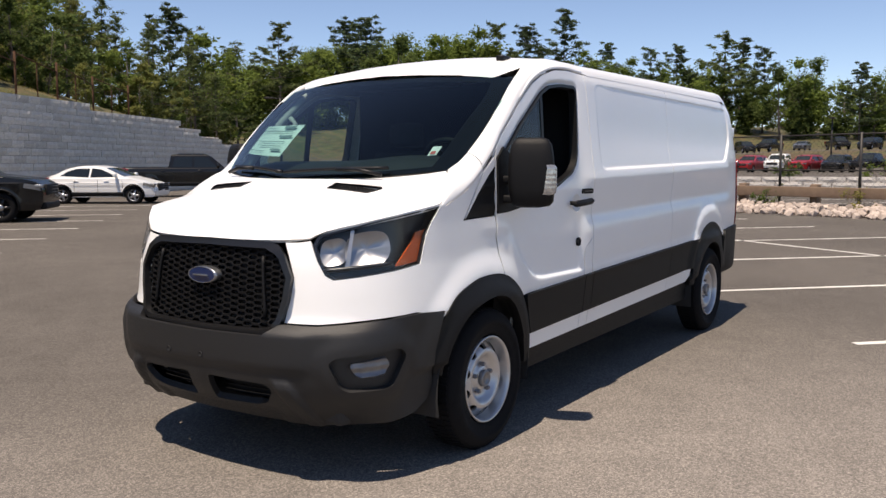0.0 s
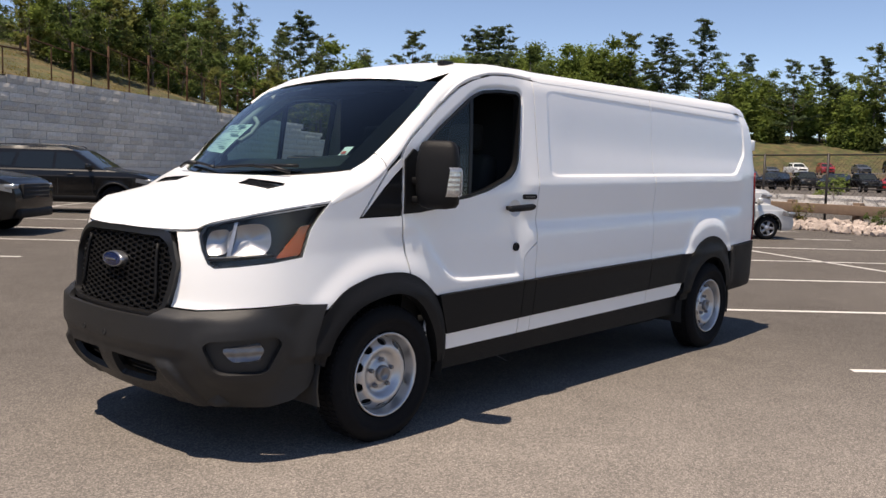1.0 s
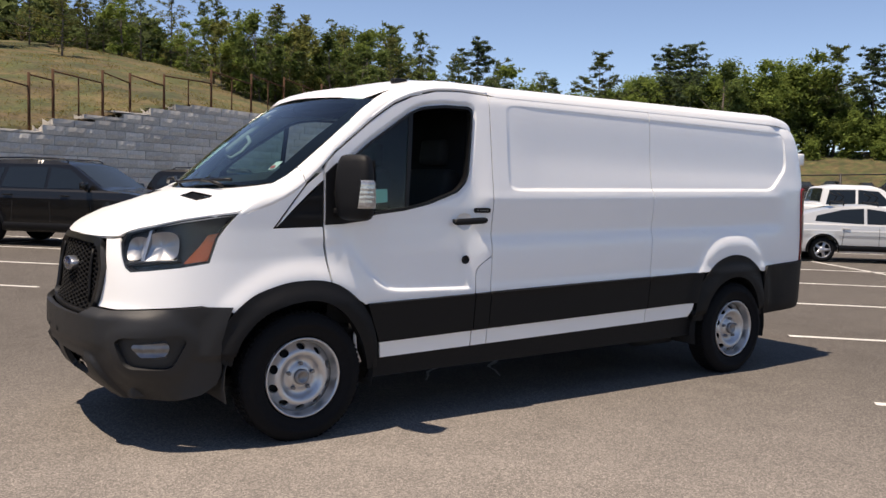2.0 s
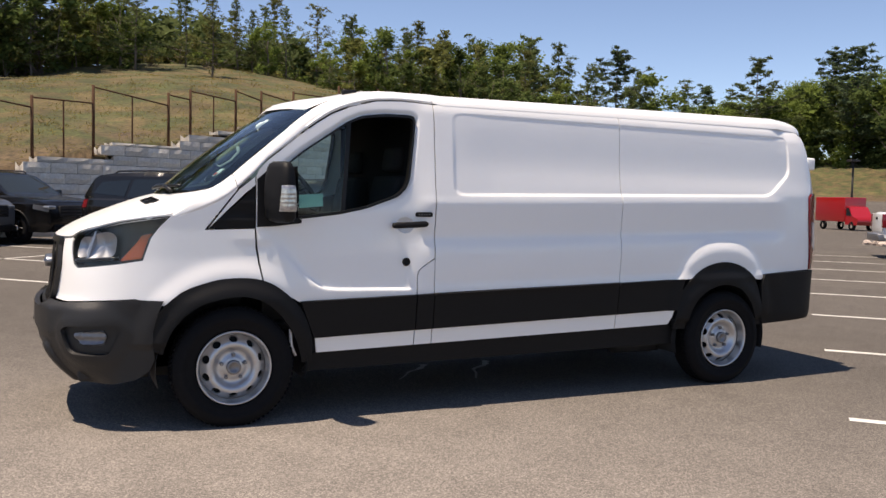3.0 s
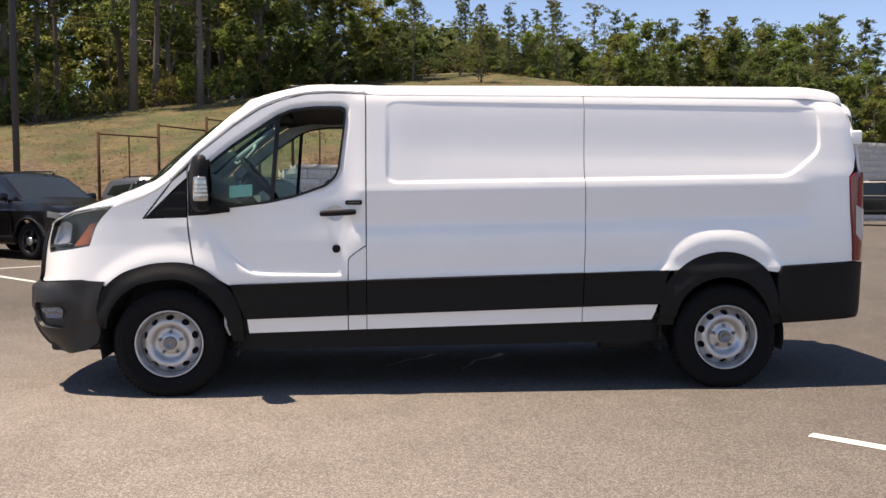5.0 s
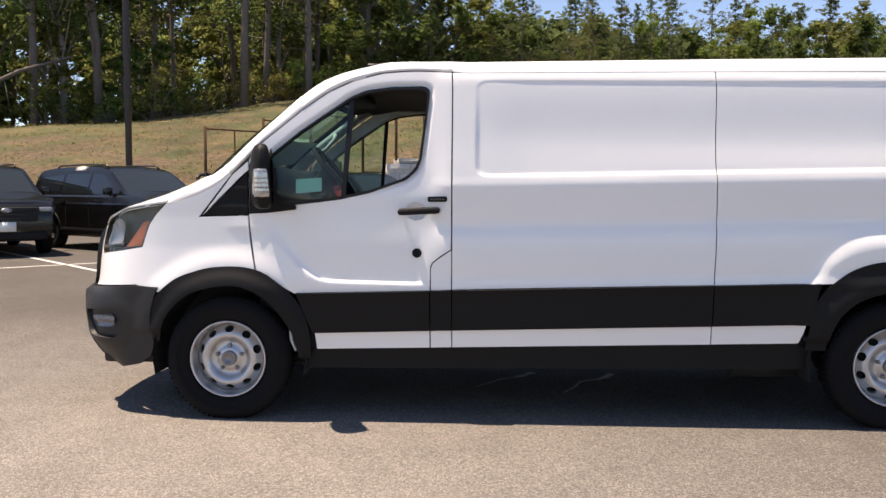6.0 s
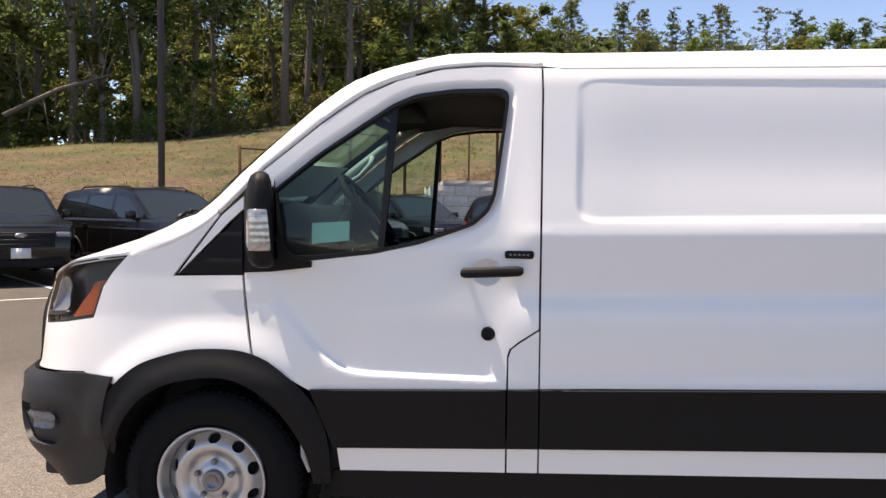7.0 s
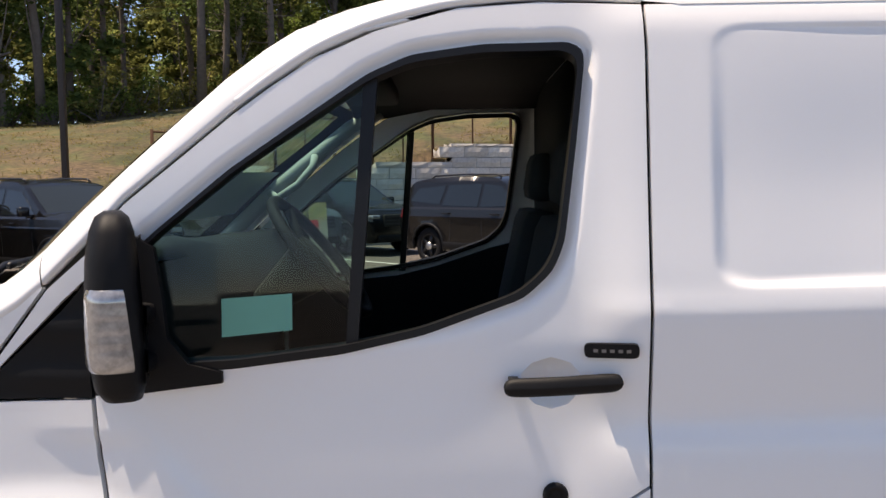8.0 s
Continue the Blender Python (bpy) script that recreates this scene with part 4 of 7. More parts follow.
INTAKE = rounded([(-1.615, .478), (-1.28, .470), (-1.245, .440), (-1.29, .375), (-1.36, .358), (-1.615, .352)], .02)
bm = bmesh.new()
patch(bm, outline, lambda p, z: W(p, z, bumper_out(p, z)), .018, [FOG, mirror_p(FOG), INTAKE, mirror_p(INTAKE)], .03)
bumper = part("front_bumper", bm, M_BUMPER, van, "dark grey textured plastic bumper")
for o in (FOG, mirror_p(FOG)):
    bm = bmesh.new()
    patch(bm, [(p + (.012 if p < P_NOSE else -.012) * 0, z) for p, z in o], lambda p, z: W(p, z, bumper_out(p, z) - .030), .03, (), 0)
    part("lamp_recess", bm, M_BUMPER, bumper)
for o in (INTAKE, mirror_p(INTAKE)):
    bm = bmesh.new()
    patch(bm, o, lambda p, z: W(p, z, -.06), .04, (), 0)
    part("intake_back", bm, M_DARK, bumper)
    bm = bmesh.new()
    zs = [.38, .415, .45]
    for z in zs:
        a, b = min(q[0] for q in o), max(q[0] for q in o)
        add_tube(bm, [W(a + (b - a) * k / 8, z + .004, -.03) for k in range(9)], .006, 5)
    part("intake_bar", bm, M_BLACK, bumper)
FOGL = rounded([(-.90, .575), (-.735, .588), (-.715, .560), (-.74, .515), (-.85, .510), (-.885, .53)], .015)
for o in (FOGL, mirror_p(FOGL)):
    bm = bmesh.new()
    patch(bm, o, lambda p, z: W(p, z, bumper_out(p, z) - .018 + .005 * math.sin(z * 150) + .003 * math.sin(p * 110)), .008, (), .02)
    fog = part("fog_lamp", bm, M_HUB, bumper, "small clear fog lamp")
    bm = bmesh.new()
    patch(bm, o, lambda p, z: W(p, z, bumper_out(p, z) - .008), .04, (), 0)
    part("lens", bm, M_CLEAR, fog)
for p in (-1.85, -1.63):
    bm = bmesh.new()
    q = W(p, .575, bumper_out(p, .575) + .002)
    add_lathe(bm, [(.0, -.001), (.010, -.002), (.013, -.004), (.015, 0)], pose(q.x, q.y, q.z, 0, 0, -90), 12)
    part("screw", bm, M_DARK, bumper)

# grille: frame, mesh, badge
G_OUT = [(P_NOSE, 1.108), (-1.30, 1.102), (-1.245, 1.088), (-1.205, 1.05), (-1.16, .95), (-1.175, .85), (-1.205, .75), (-1.235, .705), (-1.28, .69), (P_NOSE, .684)]
G_IN = [(P_NOSE, 1.077), (-1.315, 1.072), (-1.262, 1.052), (-1.232, 1.03), (-1.188, .945), (-1.203, .85), (-1.233, .757), (-1.262, .722), (-1.30, .715), (P_NOSE, .71)]
g_out = G_OUT + mirror_p(G_OUT[1:-1])
g_in = G_IN + mirror_p(G_IN[1:-1])
grille = thing("grille", "", "")
for key in list(grille.keys()):
    del grille[key]
grille.parent = van
bm = bmesh.new()
patch(bm, g_out, lambda p, z: W(p, z, .03 - .012 * smoothstep(.0, .05, abs(z - .9) - .15)), .02, [g_in], .03)
part("grille_frame", bm, M_GLOSSBLK, grille, "black grille surround")
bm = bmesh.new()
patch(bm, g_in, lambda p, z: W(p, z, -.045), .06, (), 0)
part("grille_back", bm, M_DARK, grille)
bm = bmesh.new()
pw, rh = .062, .0265
rows_n = int((1.06 - .73) / rh) + 1


def bar(bm, a, b, w=.0032, d=.012):
    """A thin rib of the mesh between two places of the outline."""
    pa, pb = W(a[0], a[1], .004), W(b[0], b[1], .004)
    x, y, nx, ny = plan((a[0] + b[0]) / 2)
    n = Vector((nx, -ny, 0))
    t = (pb - pa).normalized()
    u = t.cross(n)
    v = [bm.verts.new(q + u * (w * s) - n * (d * k)) for q in (pa, pb) for s, k in ((-1, 0), (1, 0), (1, 1), (-1, 1))]
    for f in ((0, 1, 5, 4), (1, 2, 6, 5), (3, 0, 4, 7), (2, 3, 7, 6)):
        bm.faces.new([v[i] for i in f])


gin = [(p, z) for p, z in g_in]
cw, ch, hl = .047, .027, .0185
for c in range(-11, 12):
    p = P_NOSE + c * cw
    for r in range(-1, 15):
        z = .715 + r * ch + (ch / 2 if c % 2 else 0)
        for a, b, w in (((p - hl, z), (p + hl, z), .0042), ((p + hl, z), (p + cw - hl, z + ch / 2), .003), ((p + hl, z), (p + cw - hl, z - ch / 2), .003)):
            m = ((a[0] + b[0]) / 2, (a[1] + b[1]) / 2)
            if inside(gin, np.array([m[0]]), np.array([m[1]]))[0]:
                bar(bm, a, b, w, .016)
part("grille_mesh", bm, M_BLACK, grille, "black honeycomb mesh", smooth=False)
for s in (-1, 1):
    bm = bmesh.new()
    add_tube(bm, [W(P_NOSE + s * (.35 + .03 * (k / 8)), 1.035 - .27 * k / 8, .012) for k in range(9)], .009, 6)
    part("grille_bar", bm, M_BLACK, grille)
# oval badge: blue field, silver rim, one plain silver stroke
q = W(P_NOSE, .935, .028)
bm = bmesh.new()
rim = [[(q.x + dx, .098 * sc * math.cos(t), q.z + .040 * sc * math.sin(t)) for t in (2 * math.pi * k / 40 for k in range(41))] for sc, dx in ((1.0, .03), (1.0, .0), (.94, -.012), (.88, -.01))]
add_grid(bm, rim, flip=True)
badge = part("badge", bm, M_SILVER, grille, "oval silver-rimmed badge")
bm = bmesh.new()
c = bm.verts.new((q.x - .016, 0, q.z))
ring = [bm.verts.new((q.x - .010, .098 * .885 * math.cos(t), q.z + .040 * .885 * math.sin(t))) for t in (2 * math.pi * k / 40 for k in range(40))]
for k in range(40):
    bm.faces.new((c, ring[(k + 1) % 40], ring[k]))
part("badge_field", bm, M_BADGE, badge, "dark blue badge field")
bm = bmesh.new()
add_box(bm, q.x - .02, q.x - .014, -.05, .05, q.z - .004, q.z + .004, bevel=.002)
part("badge_bar", bm, M_SILVER, badge)

# headlamps
for s in (-1, 1):
    sk = lambda out: (lambda p, z: W(p, z, out, s))
    bm = bmesh.new()
    patch(bm, HEADLAMP, sk(-.055), .03, (), -.046, flip=(s > 0))
    lamp = part("headlamp", bm, M_LAMPIN, van, "swept-back headlamp with amber corner")
    bm = bmesh.new()
    inner = [(p * .95 + -.74 * .05, z * .945 + 1.075 * .055) for p, z in HEADLAMP]
    patch(bm, HEADLAMP, sk(-.004), .02, [inner], .02, flip=(s > 0))
    part("lamp_rim", bm, M_GLOSSBLK, lamp)
    # main bowl reflector, built in facets, and a slimmer side reflector
    for (pc, zc, ra, rb, dep, fl) in ((-.80, 1.068, .118, .078, .045, 5), (-.975, 1.055, .070, .060, .03, 3)):
        bm = bmesh.new()
        grid = []
        for i in range(9):
            k = i / 8
            grid.append([])
            for j in range(29):
                a = 2 * math.pi * j / 28
                sq = (abs(math.cos(a)) ** 3 + abs(math.sin(a)) ** 3) ** (-1 / 3)
                u, v = pc + ra * k * sq * math.cos(a), zc + rb * k * sq * math.sin(a) + .12 * ra * k * math.cos(a)
                grid[-1].append(W(u, v, -.054 + dep * k * k - .010 * abs(math.sin(fl * a / 2 + .4)) * k, s))
        add_grid(bm, grid, flip=(s > 0))
        part("reflector", bm, M_REFLECT, lamp, "faceted chrome reflector")
    bm = bmesh.new()
    patch(bm, [(-.918, .985), (-.895, .985), (-.865, 1.155), (-.885, 1.15)], sk(-.014), .03, (), .03, flip=(s > 0))
    part("reflector_web", bm, M_REFLECT, lamp)
    bm = bmesh.new()
    add_tube(bm, [W(-1.03 + .36 * k / 8, .975 + .028 * k / 8, -.012, s) for k in range(9)], .010, 6)
    part("trim_bar", bm, M_GLOSSBLK, lamp)
    AMB = rounded([(-.66, .986), (-.525, 1.004), (-.468, 1.12), (-.452, 1.15), (-.53, 1.135), (-.55, 1.10)], .012)
    bm = bmesh.new()
    patch(bm, AMB, sk(-.016), .03, (), .01, flip=(s > 0))
    part("amber_lamp", bm, M_AMBER, lamp, "orange corner lens")
    bm = bmesh.new()
    patch(bm, HEADLAMP, sk(.006), .04, (), 0, flip=(s > 0))
    ob = part("lens", bm, M_CLEAR, lamp, "clear headlamp cover")
    ob.visible_shadow = False

# ---- van: wheels ----
def make_wheel(parent, x, y, r=.357, side=-1, name="wheel"):
    """Black tyre on a silver steel rim with ten oval vents, five nuts and a hub."""
    w = new(name)
    w.parent = parent
    w.matrix_basis = pose(x, y, r - .004, 0, 0, 0 if side < 0 else 180)
    I = Matrix.Identity(4)
    bm = bmesh.new()
    prof = [(.212, .11), (.222, -.07), (.232, -.09), (.255, -.10), (.285, -.104), (.288, -.108), (.305, -.107), (.32, -.102), (r - .014, -.088), (r - .004, -.075), (r, -.062), (r, .062), (r - .004, .075), (.3, .107), (.235, .09), (.225, .11)]
    add_lathe(bm, prof, I, 64)
    tyre = part("tyre", bm, M_TYRE, w, "black road tyre")
    bm = bmesh.new()
    for k in range(72):
        a = 2 * math.pi * k / 72
        for y0, y1, da in ((-.07, -.03, .0), (-.022, .022, .03), (.03, .07, .0)):
            add_box(bm, -.009, .009, y0, y1, 0, .006, pose(r * math.cos(a + da), 0, r * math.sin(a + da)) @ Matrix.Rotation(-(a + da) + math.pi / 2, 4, "Y"))
    part("tread", bm, M_TYRE, tyre, smooth=False)
    # rim with oval holes, built on (angle, radius)
    bm = bmesh.new()
    prof = [(.217, -.078), (.223, -.088), (.219, -.095), (.212, -.092), (.207, -.078), (.203, -.05), (.197, -.03)]
    add_lathe(bm, prof, I, 64)

    def disc(a, q):
        """Dish profile of the steel disc."""
        y = curve([(.03, -.052), (.045, -.055), (.058, -.052), (.072, -.040), (.092, -.036), (.106, -.044), (.122, -.066), (.138, -.074), (.155, -.068), (.172, -.048), (.19, -.028), (.2, -.022)], q)
        return Vector((q * math.cos(a / .2), y, q * math.sin(a / .2)))

    T = 2 * math.pi * .2
    holes = []
    for k in range(10):
        c = T * (k + .5) / 10
        holes.append([(c + .031 * math.cos(t), .170 + .0185 * math.sin(t)) for t in (2 * math.pi * j / 14 for j in range(14))])
    patch(bm, [(0, .034), (T, .034), (T, .2), (0, .2)], disc, .012, holes, .012, flip=True)
    bmesh.ops.remove_doubles(bm, verts=[v for v in bm.verts if abs(v.co.z) < .001 and v.co.x > 0], dist=.0004)
    part("rim", bm, M_STEEL, w, "silver painted steel rim with oval vents")
    bm = bmesh.new()
    add_lathe(bm, [(.03, -.04), (.042, -.042), (.044, -.072), (.040, -.078), (.028, -.079), (.026, -.074), (.0, -.074)], I, 28)
    part("hub", bm, M_HUB, w, "round hub cap")
    for k in range(5):
        a = 2 * math.pi * (k + .25) / 5
        bm = bmesh.new()
        add_lathe(bm, [(.012, -.04), (.012, -.062), (.009, -.068), (.0, -.068)], pose(.074 * math.cos(a), 0, .074 * math.sin(a)), 6)
        part("wheel_nut", bm, M_HUB, w, smooth=False)
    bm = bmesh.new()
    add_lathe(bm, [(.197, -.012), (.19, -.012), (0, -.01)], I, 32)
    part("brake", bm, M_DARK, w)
    return w


make_wheel(van, 0.0, -.868)
for x, y, side in ((3.75, -.868, -1), (0, .868, 1), (3.75, .868, 1)):
    w = make_wheel(van, x, y, side=side)
for s in (-1, 1):
    bm = bmesh.new()
    add_tube(bm, [(.375, s * .885, .64), (.352, s * .89, .55), (.356, s * .895, .46), (.385, s * .90, .395)], [.007, .010, .011, .008], 6)
    part("wheelhouse_edge", bm, M_PAINT, van)
# wheel housings and underbody
for x0, r0 in ((0.0, .43), (3.73, .42)):
    for s in (-1, 1):
        bm = bmesh.new()
        arc = [(x0 + r0 * 1.04 * math.cos(a), .36 + r0 * math.sin(a)) for a in np.linspace(-.25, math.pi + .25, 20)]
        add_grid(bm, [[(x, s * .945, z) for x, z in arc], [(x, s * .55, z) for x, z in arc]], flip=(s > 0))
        part("wheel_housing", bm, M_UNDER, van)
        bm = bmesh.new()
        bm.faces.new([bm.verts.new((x, s * .55, z)) for x, z in arc])
        part("wheel_housing", bm, M_UNDER, van)
bm = bmesh.new()
add_box(bm, -.85, -.45, -.7, .7, .27, .5, bevel=.03)
add_box(bm, -.45, .45, -.55, .55, .28, .6, bevel=.03)
add_box(bm, .45, 3.3, -.88, .88, .37, .6, bevel=.02)
add_box(bm, 3.3, 4.15, -.55, .55, .5, .8, bevel=.02)
add_box(bm, 4.15, 4.76, -.82, .82, .46, .8, bevel=.02)
part("underbody", bm, M_UNDER, van)
bm = bmesh.new()
add_tube(bm, [(-.02, -.8, .35), (-.02, .8, .35)], .035, 10)
part("front_axle", bm, M_UNDER, van)
bm = bmesh.new()
add_tube(bm, [(3.75, -.8, .35), (3.75, .8, .35)], .05, 10)
part("rear_axle", bm, M_UNDER, van)
bm = bmesh.new()
add_tube(bm, [(2.95, -.62, .33), (3.35, -.62, .33)], .11, 14)
part("fuel_tank", bm, M_UNDER, van)

# ---- van: openings, mirrors, handles ----
for s in (-1, 1):
    # black corner panel ahead of the door, with two ribs
    tri = [(-.15, 1.178), (.06, 1.368), (.118, 1.43), (.118, 1.182)]
    bm = bmesh.new()
    patch(bm, tri, lambda p, z: W(p, z, -.004 + .006 * max(0, math.sin((z - 1.2) * 60)) * smoothstep(-.1, .0, p), s), .016, (), .012, flip=(s > 0))
    part("corner_panel", bm, M_BLACK, van, "black plastic corner panel")
    # mirror foot in the window corner
    foot = [(.132, 1.19), (.132, 1.475), (.20, 1.535), (.262, 1.50), (.278, 1.40), (.288, 1.31), (.33, 1.255), (.40, 1.238), (.40, 1.215), (.24, 1.195)]
    bm = bmesh.new()
    patch(bm, foot, lambda p, z: W(p, z, .012, s), .03, (), .02, flip=(s > 0))
    part("mirror_foot", bm, M_BLACK, van)
    door_ob = left_door if s < 0 else right_door
    # rubber seal and frame round the opening
    cx, cz = .75, 1.6
    seal_in = [(cx + (p - cx) * .965, cz + (z - cz) * .945) for p, z in glass_out]
    bm = bmesh.new()
    patch(bm, rounded(glass_out, .02, 2), lambda p, z: W(p, z, .004, s), .025, [rounded(seal_in, .03, 3)], .05, flip=(s > 0))
    part("window_seal", bm, M_SEAL, door_ob, "black rubber window seal")
    div = [(.655, 1.265), (.68, 1.265), (.730, 1.860), (.700, 1.842)]
    bm = bmesh.new()
    patch(bm, div, lambda p, z: W(p, z, -.012, s), .03, (), .025, flip=(s > 0))
    part("window_divider", bm, M_SEAL, door_ob)
    quarter_glass = [(.205, 1.24), (.66, 1.265), (.712, 1.855), (.60, 1.782), (.42, 1.66), (.205, 1.475)]
    bm = bmesh.new()
    patch(bm, quarter_glass, lambda p, z: W(p, z, -.016, s), .05, (), 0, flip=(s > 0))
    ob = part("window_pane", bm, M_WINDOW, door_ob, "fixed quarter window pane")
    ob.visible_shadow = False
    # handle, cup, key pad, lock
    zc = 1.215
    bm = bmesh.new()
    patch(bm, cup, lambda p, z: W(p, z, -.001 - .05 * (1 - min(1, ((p - 1.083) / .062) ** 2 + ((z - 1.207) / .054) ** 2)), s), .006, (), .004, flip=(s > 0))
    part("handle_cup", bm, M_PAINT, door_ob, "scooped cup behind the handle")
    bm = bmesh.new()
    rows = []
    for k in range(25):
        t = .5 - .5 * math.cos(math.pi * k / 24)
        p = .985 + .24 * t
        hw = .017 * (1 - (2 * t - 1) ** 14) ** .5 + .003
        zz = 1.205 + .012 * t
        out = .034 + .012 * math.sin(math.pi * t)
        c = W(p, zz, 0, s)
        rows.append([(c.x, c.y + s * (out + .013 * math.cos(a)) - 0, zz + hw * math.sin(a)) for a in (2 * math.pi * j / 12 for j in range(13))])
    add_grid(bm, rows, flip=(s < 0))
    for row in (rows[0], rows[-1]):
        bm.faces.new([bm.verts.new(p) for p in row[:-1]])
    for p in (.995, 1.195):
        c = W(p, 1.207, 0, s)
        add_box(bm, p, p + .02, min(c.y, c.y + s * .035), max(c.y, c.y + s * .035), 1.198, 1.222)
    part("door_handle", bm, M_BLACK, door_ob, "black pull handle")
    if s < 0:
        bm = bmesh.new()
        pad = rounded([(1.152, 1.262), (1.262, 1.262), (1.262, 1.292), (1.152, 1.292)], .012)
        patch(bm, pad, lambda p, z: W(p, z, .012, s), .01, (), .014, flip=(s > 0))
        kp = part("key_pad", bm, M_BLACK, door_ob, "black entry key pad with five buttons")
        for k in range(5):
            bm = bmesh.new()
            b0 = 1.170 + k * .0165
            patch(bm, [(b0, 1.274), (b0 + .009, 1.274), (b0 + .009, 1.280), (b0, 1.280)], lambda p, z: W(p, z, .0145, s), .01, (), .002, flip=(s > 0))
            part("button", bm, M_HUB, kp)
    c = W(1.092, .972, .004, s)
    bm = bmesh.new()
    add_lathe(bm, [(.026, .004), (.027, -.004), (.024, -.010), (.016, -.010), (.014, -.004), (.008, -.005), (0, -.005)], pose(c.x, c.y, c.z, 0, 0, 0 if s < 0 else 180), 28)
    part("door_lock", bm, M_BLACK, door_ob, "round black lock cover")
    # side mirror
    mir = new("side_mirror")
    mir.parent = van
    mir["label"] = "large black side mirror with a clear lamp"
    turn = Matrix.Translation((.236, -1.068, .006)) @ Matrix.Rotation(radians(22), 4, "Z")
    flat = (lambda x, y, z: turn @ Vector((x, y, z))) if s < 0 else (lambda x, y, z: Vector((1, -1, 1)) * (turn @ Vector((x, y, z))))
    bm = bmesh.new()
    secs = []
    for z, x0, x1, yo, yi in ((1.215, -.012, .030, -.050, .055), (1.224, -.032, .042, -.100, .085), (1.245, -.046, .047, -.117, .102), (1.31, -.056, .048, -.124, .114), (1.40, -.058, .046, -.124, .116), (1.48, -.054, .042, -.118, .110), (1.535, -.045, .036, -.108, .100), (1.562, -.034, .028, -.092, .086), (1.573, -.018, .016, -.066, .064)):
        r = []
        for a in np.linspace(0, 2 * math.pi, 33)[:-1]:
            ca, sa = math.cos(a), math.sin(a)
            k = (abs(ca) ** 3.4 + abs(sa) ** 3.4) ** (-1 / 3.4)
            r.append(flat((x0 + x1) / 2 + (x1 - x0) / 2 * ca * k, (yo + yi) / 2 + (yi - yo) / 2 * sa * k, z))
        secs.append(r + [r[0]])
    add_grid(bm, secs)
    bm.faces.new([bm.verts.new(p) for p in secs[0][:-1]])
    bm.faces.new([bm.verts.new(p) for p in secs[-1][:-1]])
    bmesh.ops.remove_doubles(bm, verts=bm.verts, dist=.0005)
    bmesh.ops.recalc_face_normals(bm, faces=bm.faces)
    part("mirror_housing", bm, M_BLACK, mir)
    for z0, z1 in ((1.245, 1.315), (1.33, 1.545)):
        bm = bmesh.new()
        add_grid(bm, [[flat(.0505 - max(0, z - 1.4) * .045, y, z) for y in (-.105, 0, .095)] for z in np.linspace(z0, z1, 4)], flip=(s > 0))
        part("mirror_glass", bm, mat_mirror, mir, "mirror glass")
    # ribbed clear lamp wrapped round the outer end
    bm = bmesh.new()
    lamp_rows = []
    for k in range(19):
        t = k / 18
        e = (1 - abs(2 * t - 1) ** 7) ** .5
        row = []
        for a in np.radians(np.linspace(208 + 8 * t, 300 - 14 * t, 15)):
            ca, sa = math.cos(a), math.sin(a)
            q = (abs(ca) ** 3.4 + abs(sa) ** 3.4) ** (-1 / 3.4) * (.985 + (.095 + .006 * math.sin(k * 2.1)) * e)
            row.append(flat(-.004 + .052 * ca * q, -.005 + .119 * sa * q, 1.283 + .152 * t))
        lamp_rows.append(row)
    add_grid(bm, lamp_rows, flip=(s > 0))
    part("mirror_lamp", bm, M_LAMPCLEAR, mir, "clear ribbed indicator lamp")
    for z0, z1 in ((1.245, 1.285), (1.345, 1.385)):
        bm = bmesh.new()
        add_box(bm, .175, .265, min(s * 1.0, s * .90), max(s * 1.0, s * .90), z0, z1, bevel=.012)
        part("mirror_arm", bm, M_BLACK, mir)

# wipers, cowl, vents
bm = bmesh.new()
cowl = []
for u in np.linspace(-1, 1, 25):
    a = screen_pt(u, .0)
    h = Vector((a.x - .06 - .03 * (1 - abs(u)), a.y, 0))
    h.z = curve(HOOD_C, h.x) - .012 * (h.y / .57) ** 2 - .03 - .07 * abs(u) ** 5
    cowl.append((a + Vector((0, 0, -.004)), h))
add_grid(bm, [[c[0] for c in cowl], [c[1] for c in cowl]], flip=False)
part("cowl", bm, M_BLACK, van)
for s, y0, y1 in ((-1, -.52, .10), (1, .62, .12)):
    bm = bmesh.new()
    f = lambda y, t: screen_pt(y / .755, t) + Vector((-.022, 0, .016))
    add_tube(bm, [f(y0 + (y1 - y0) * k / 8, .035 + .02 * math.sin(k / 8 * 3.1)) for k in range(9)], .009, 6)
    add_tube(bm, [f(y0 + (y1 - y0) * .45, .05), f(y0 + (y1 - y0) * .2, .02) + Vector((-.02, 0, .01)), f(y0 - .05 * s * 0, 0) + Vector((-.03, 0, -.01))], .011, 6)
    part("wiper", bm, M_SEAL, van, "black wiper arm and blade")
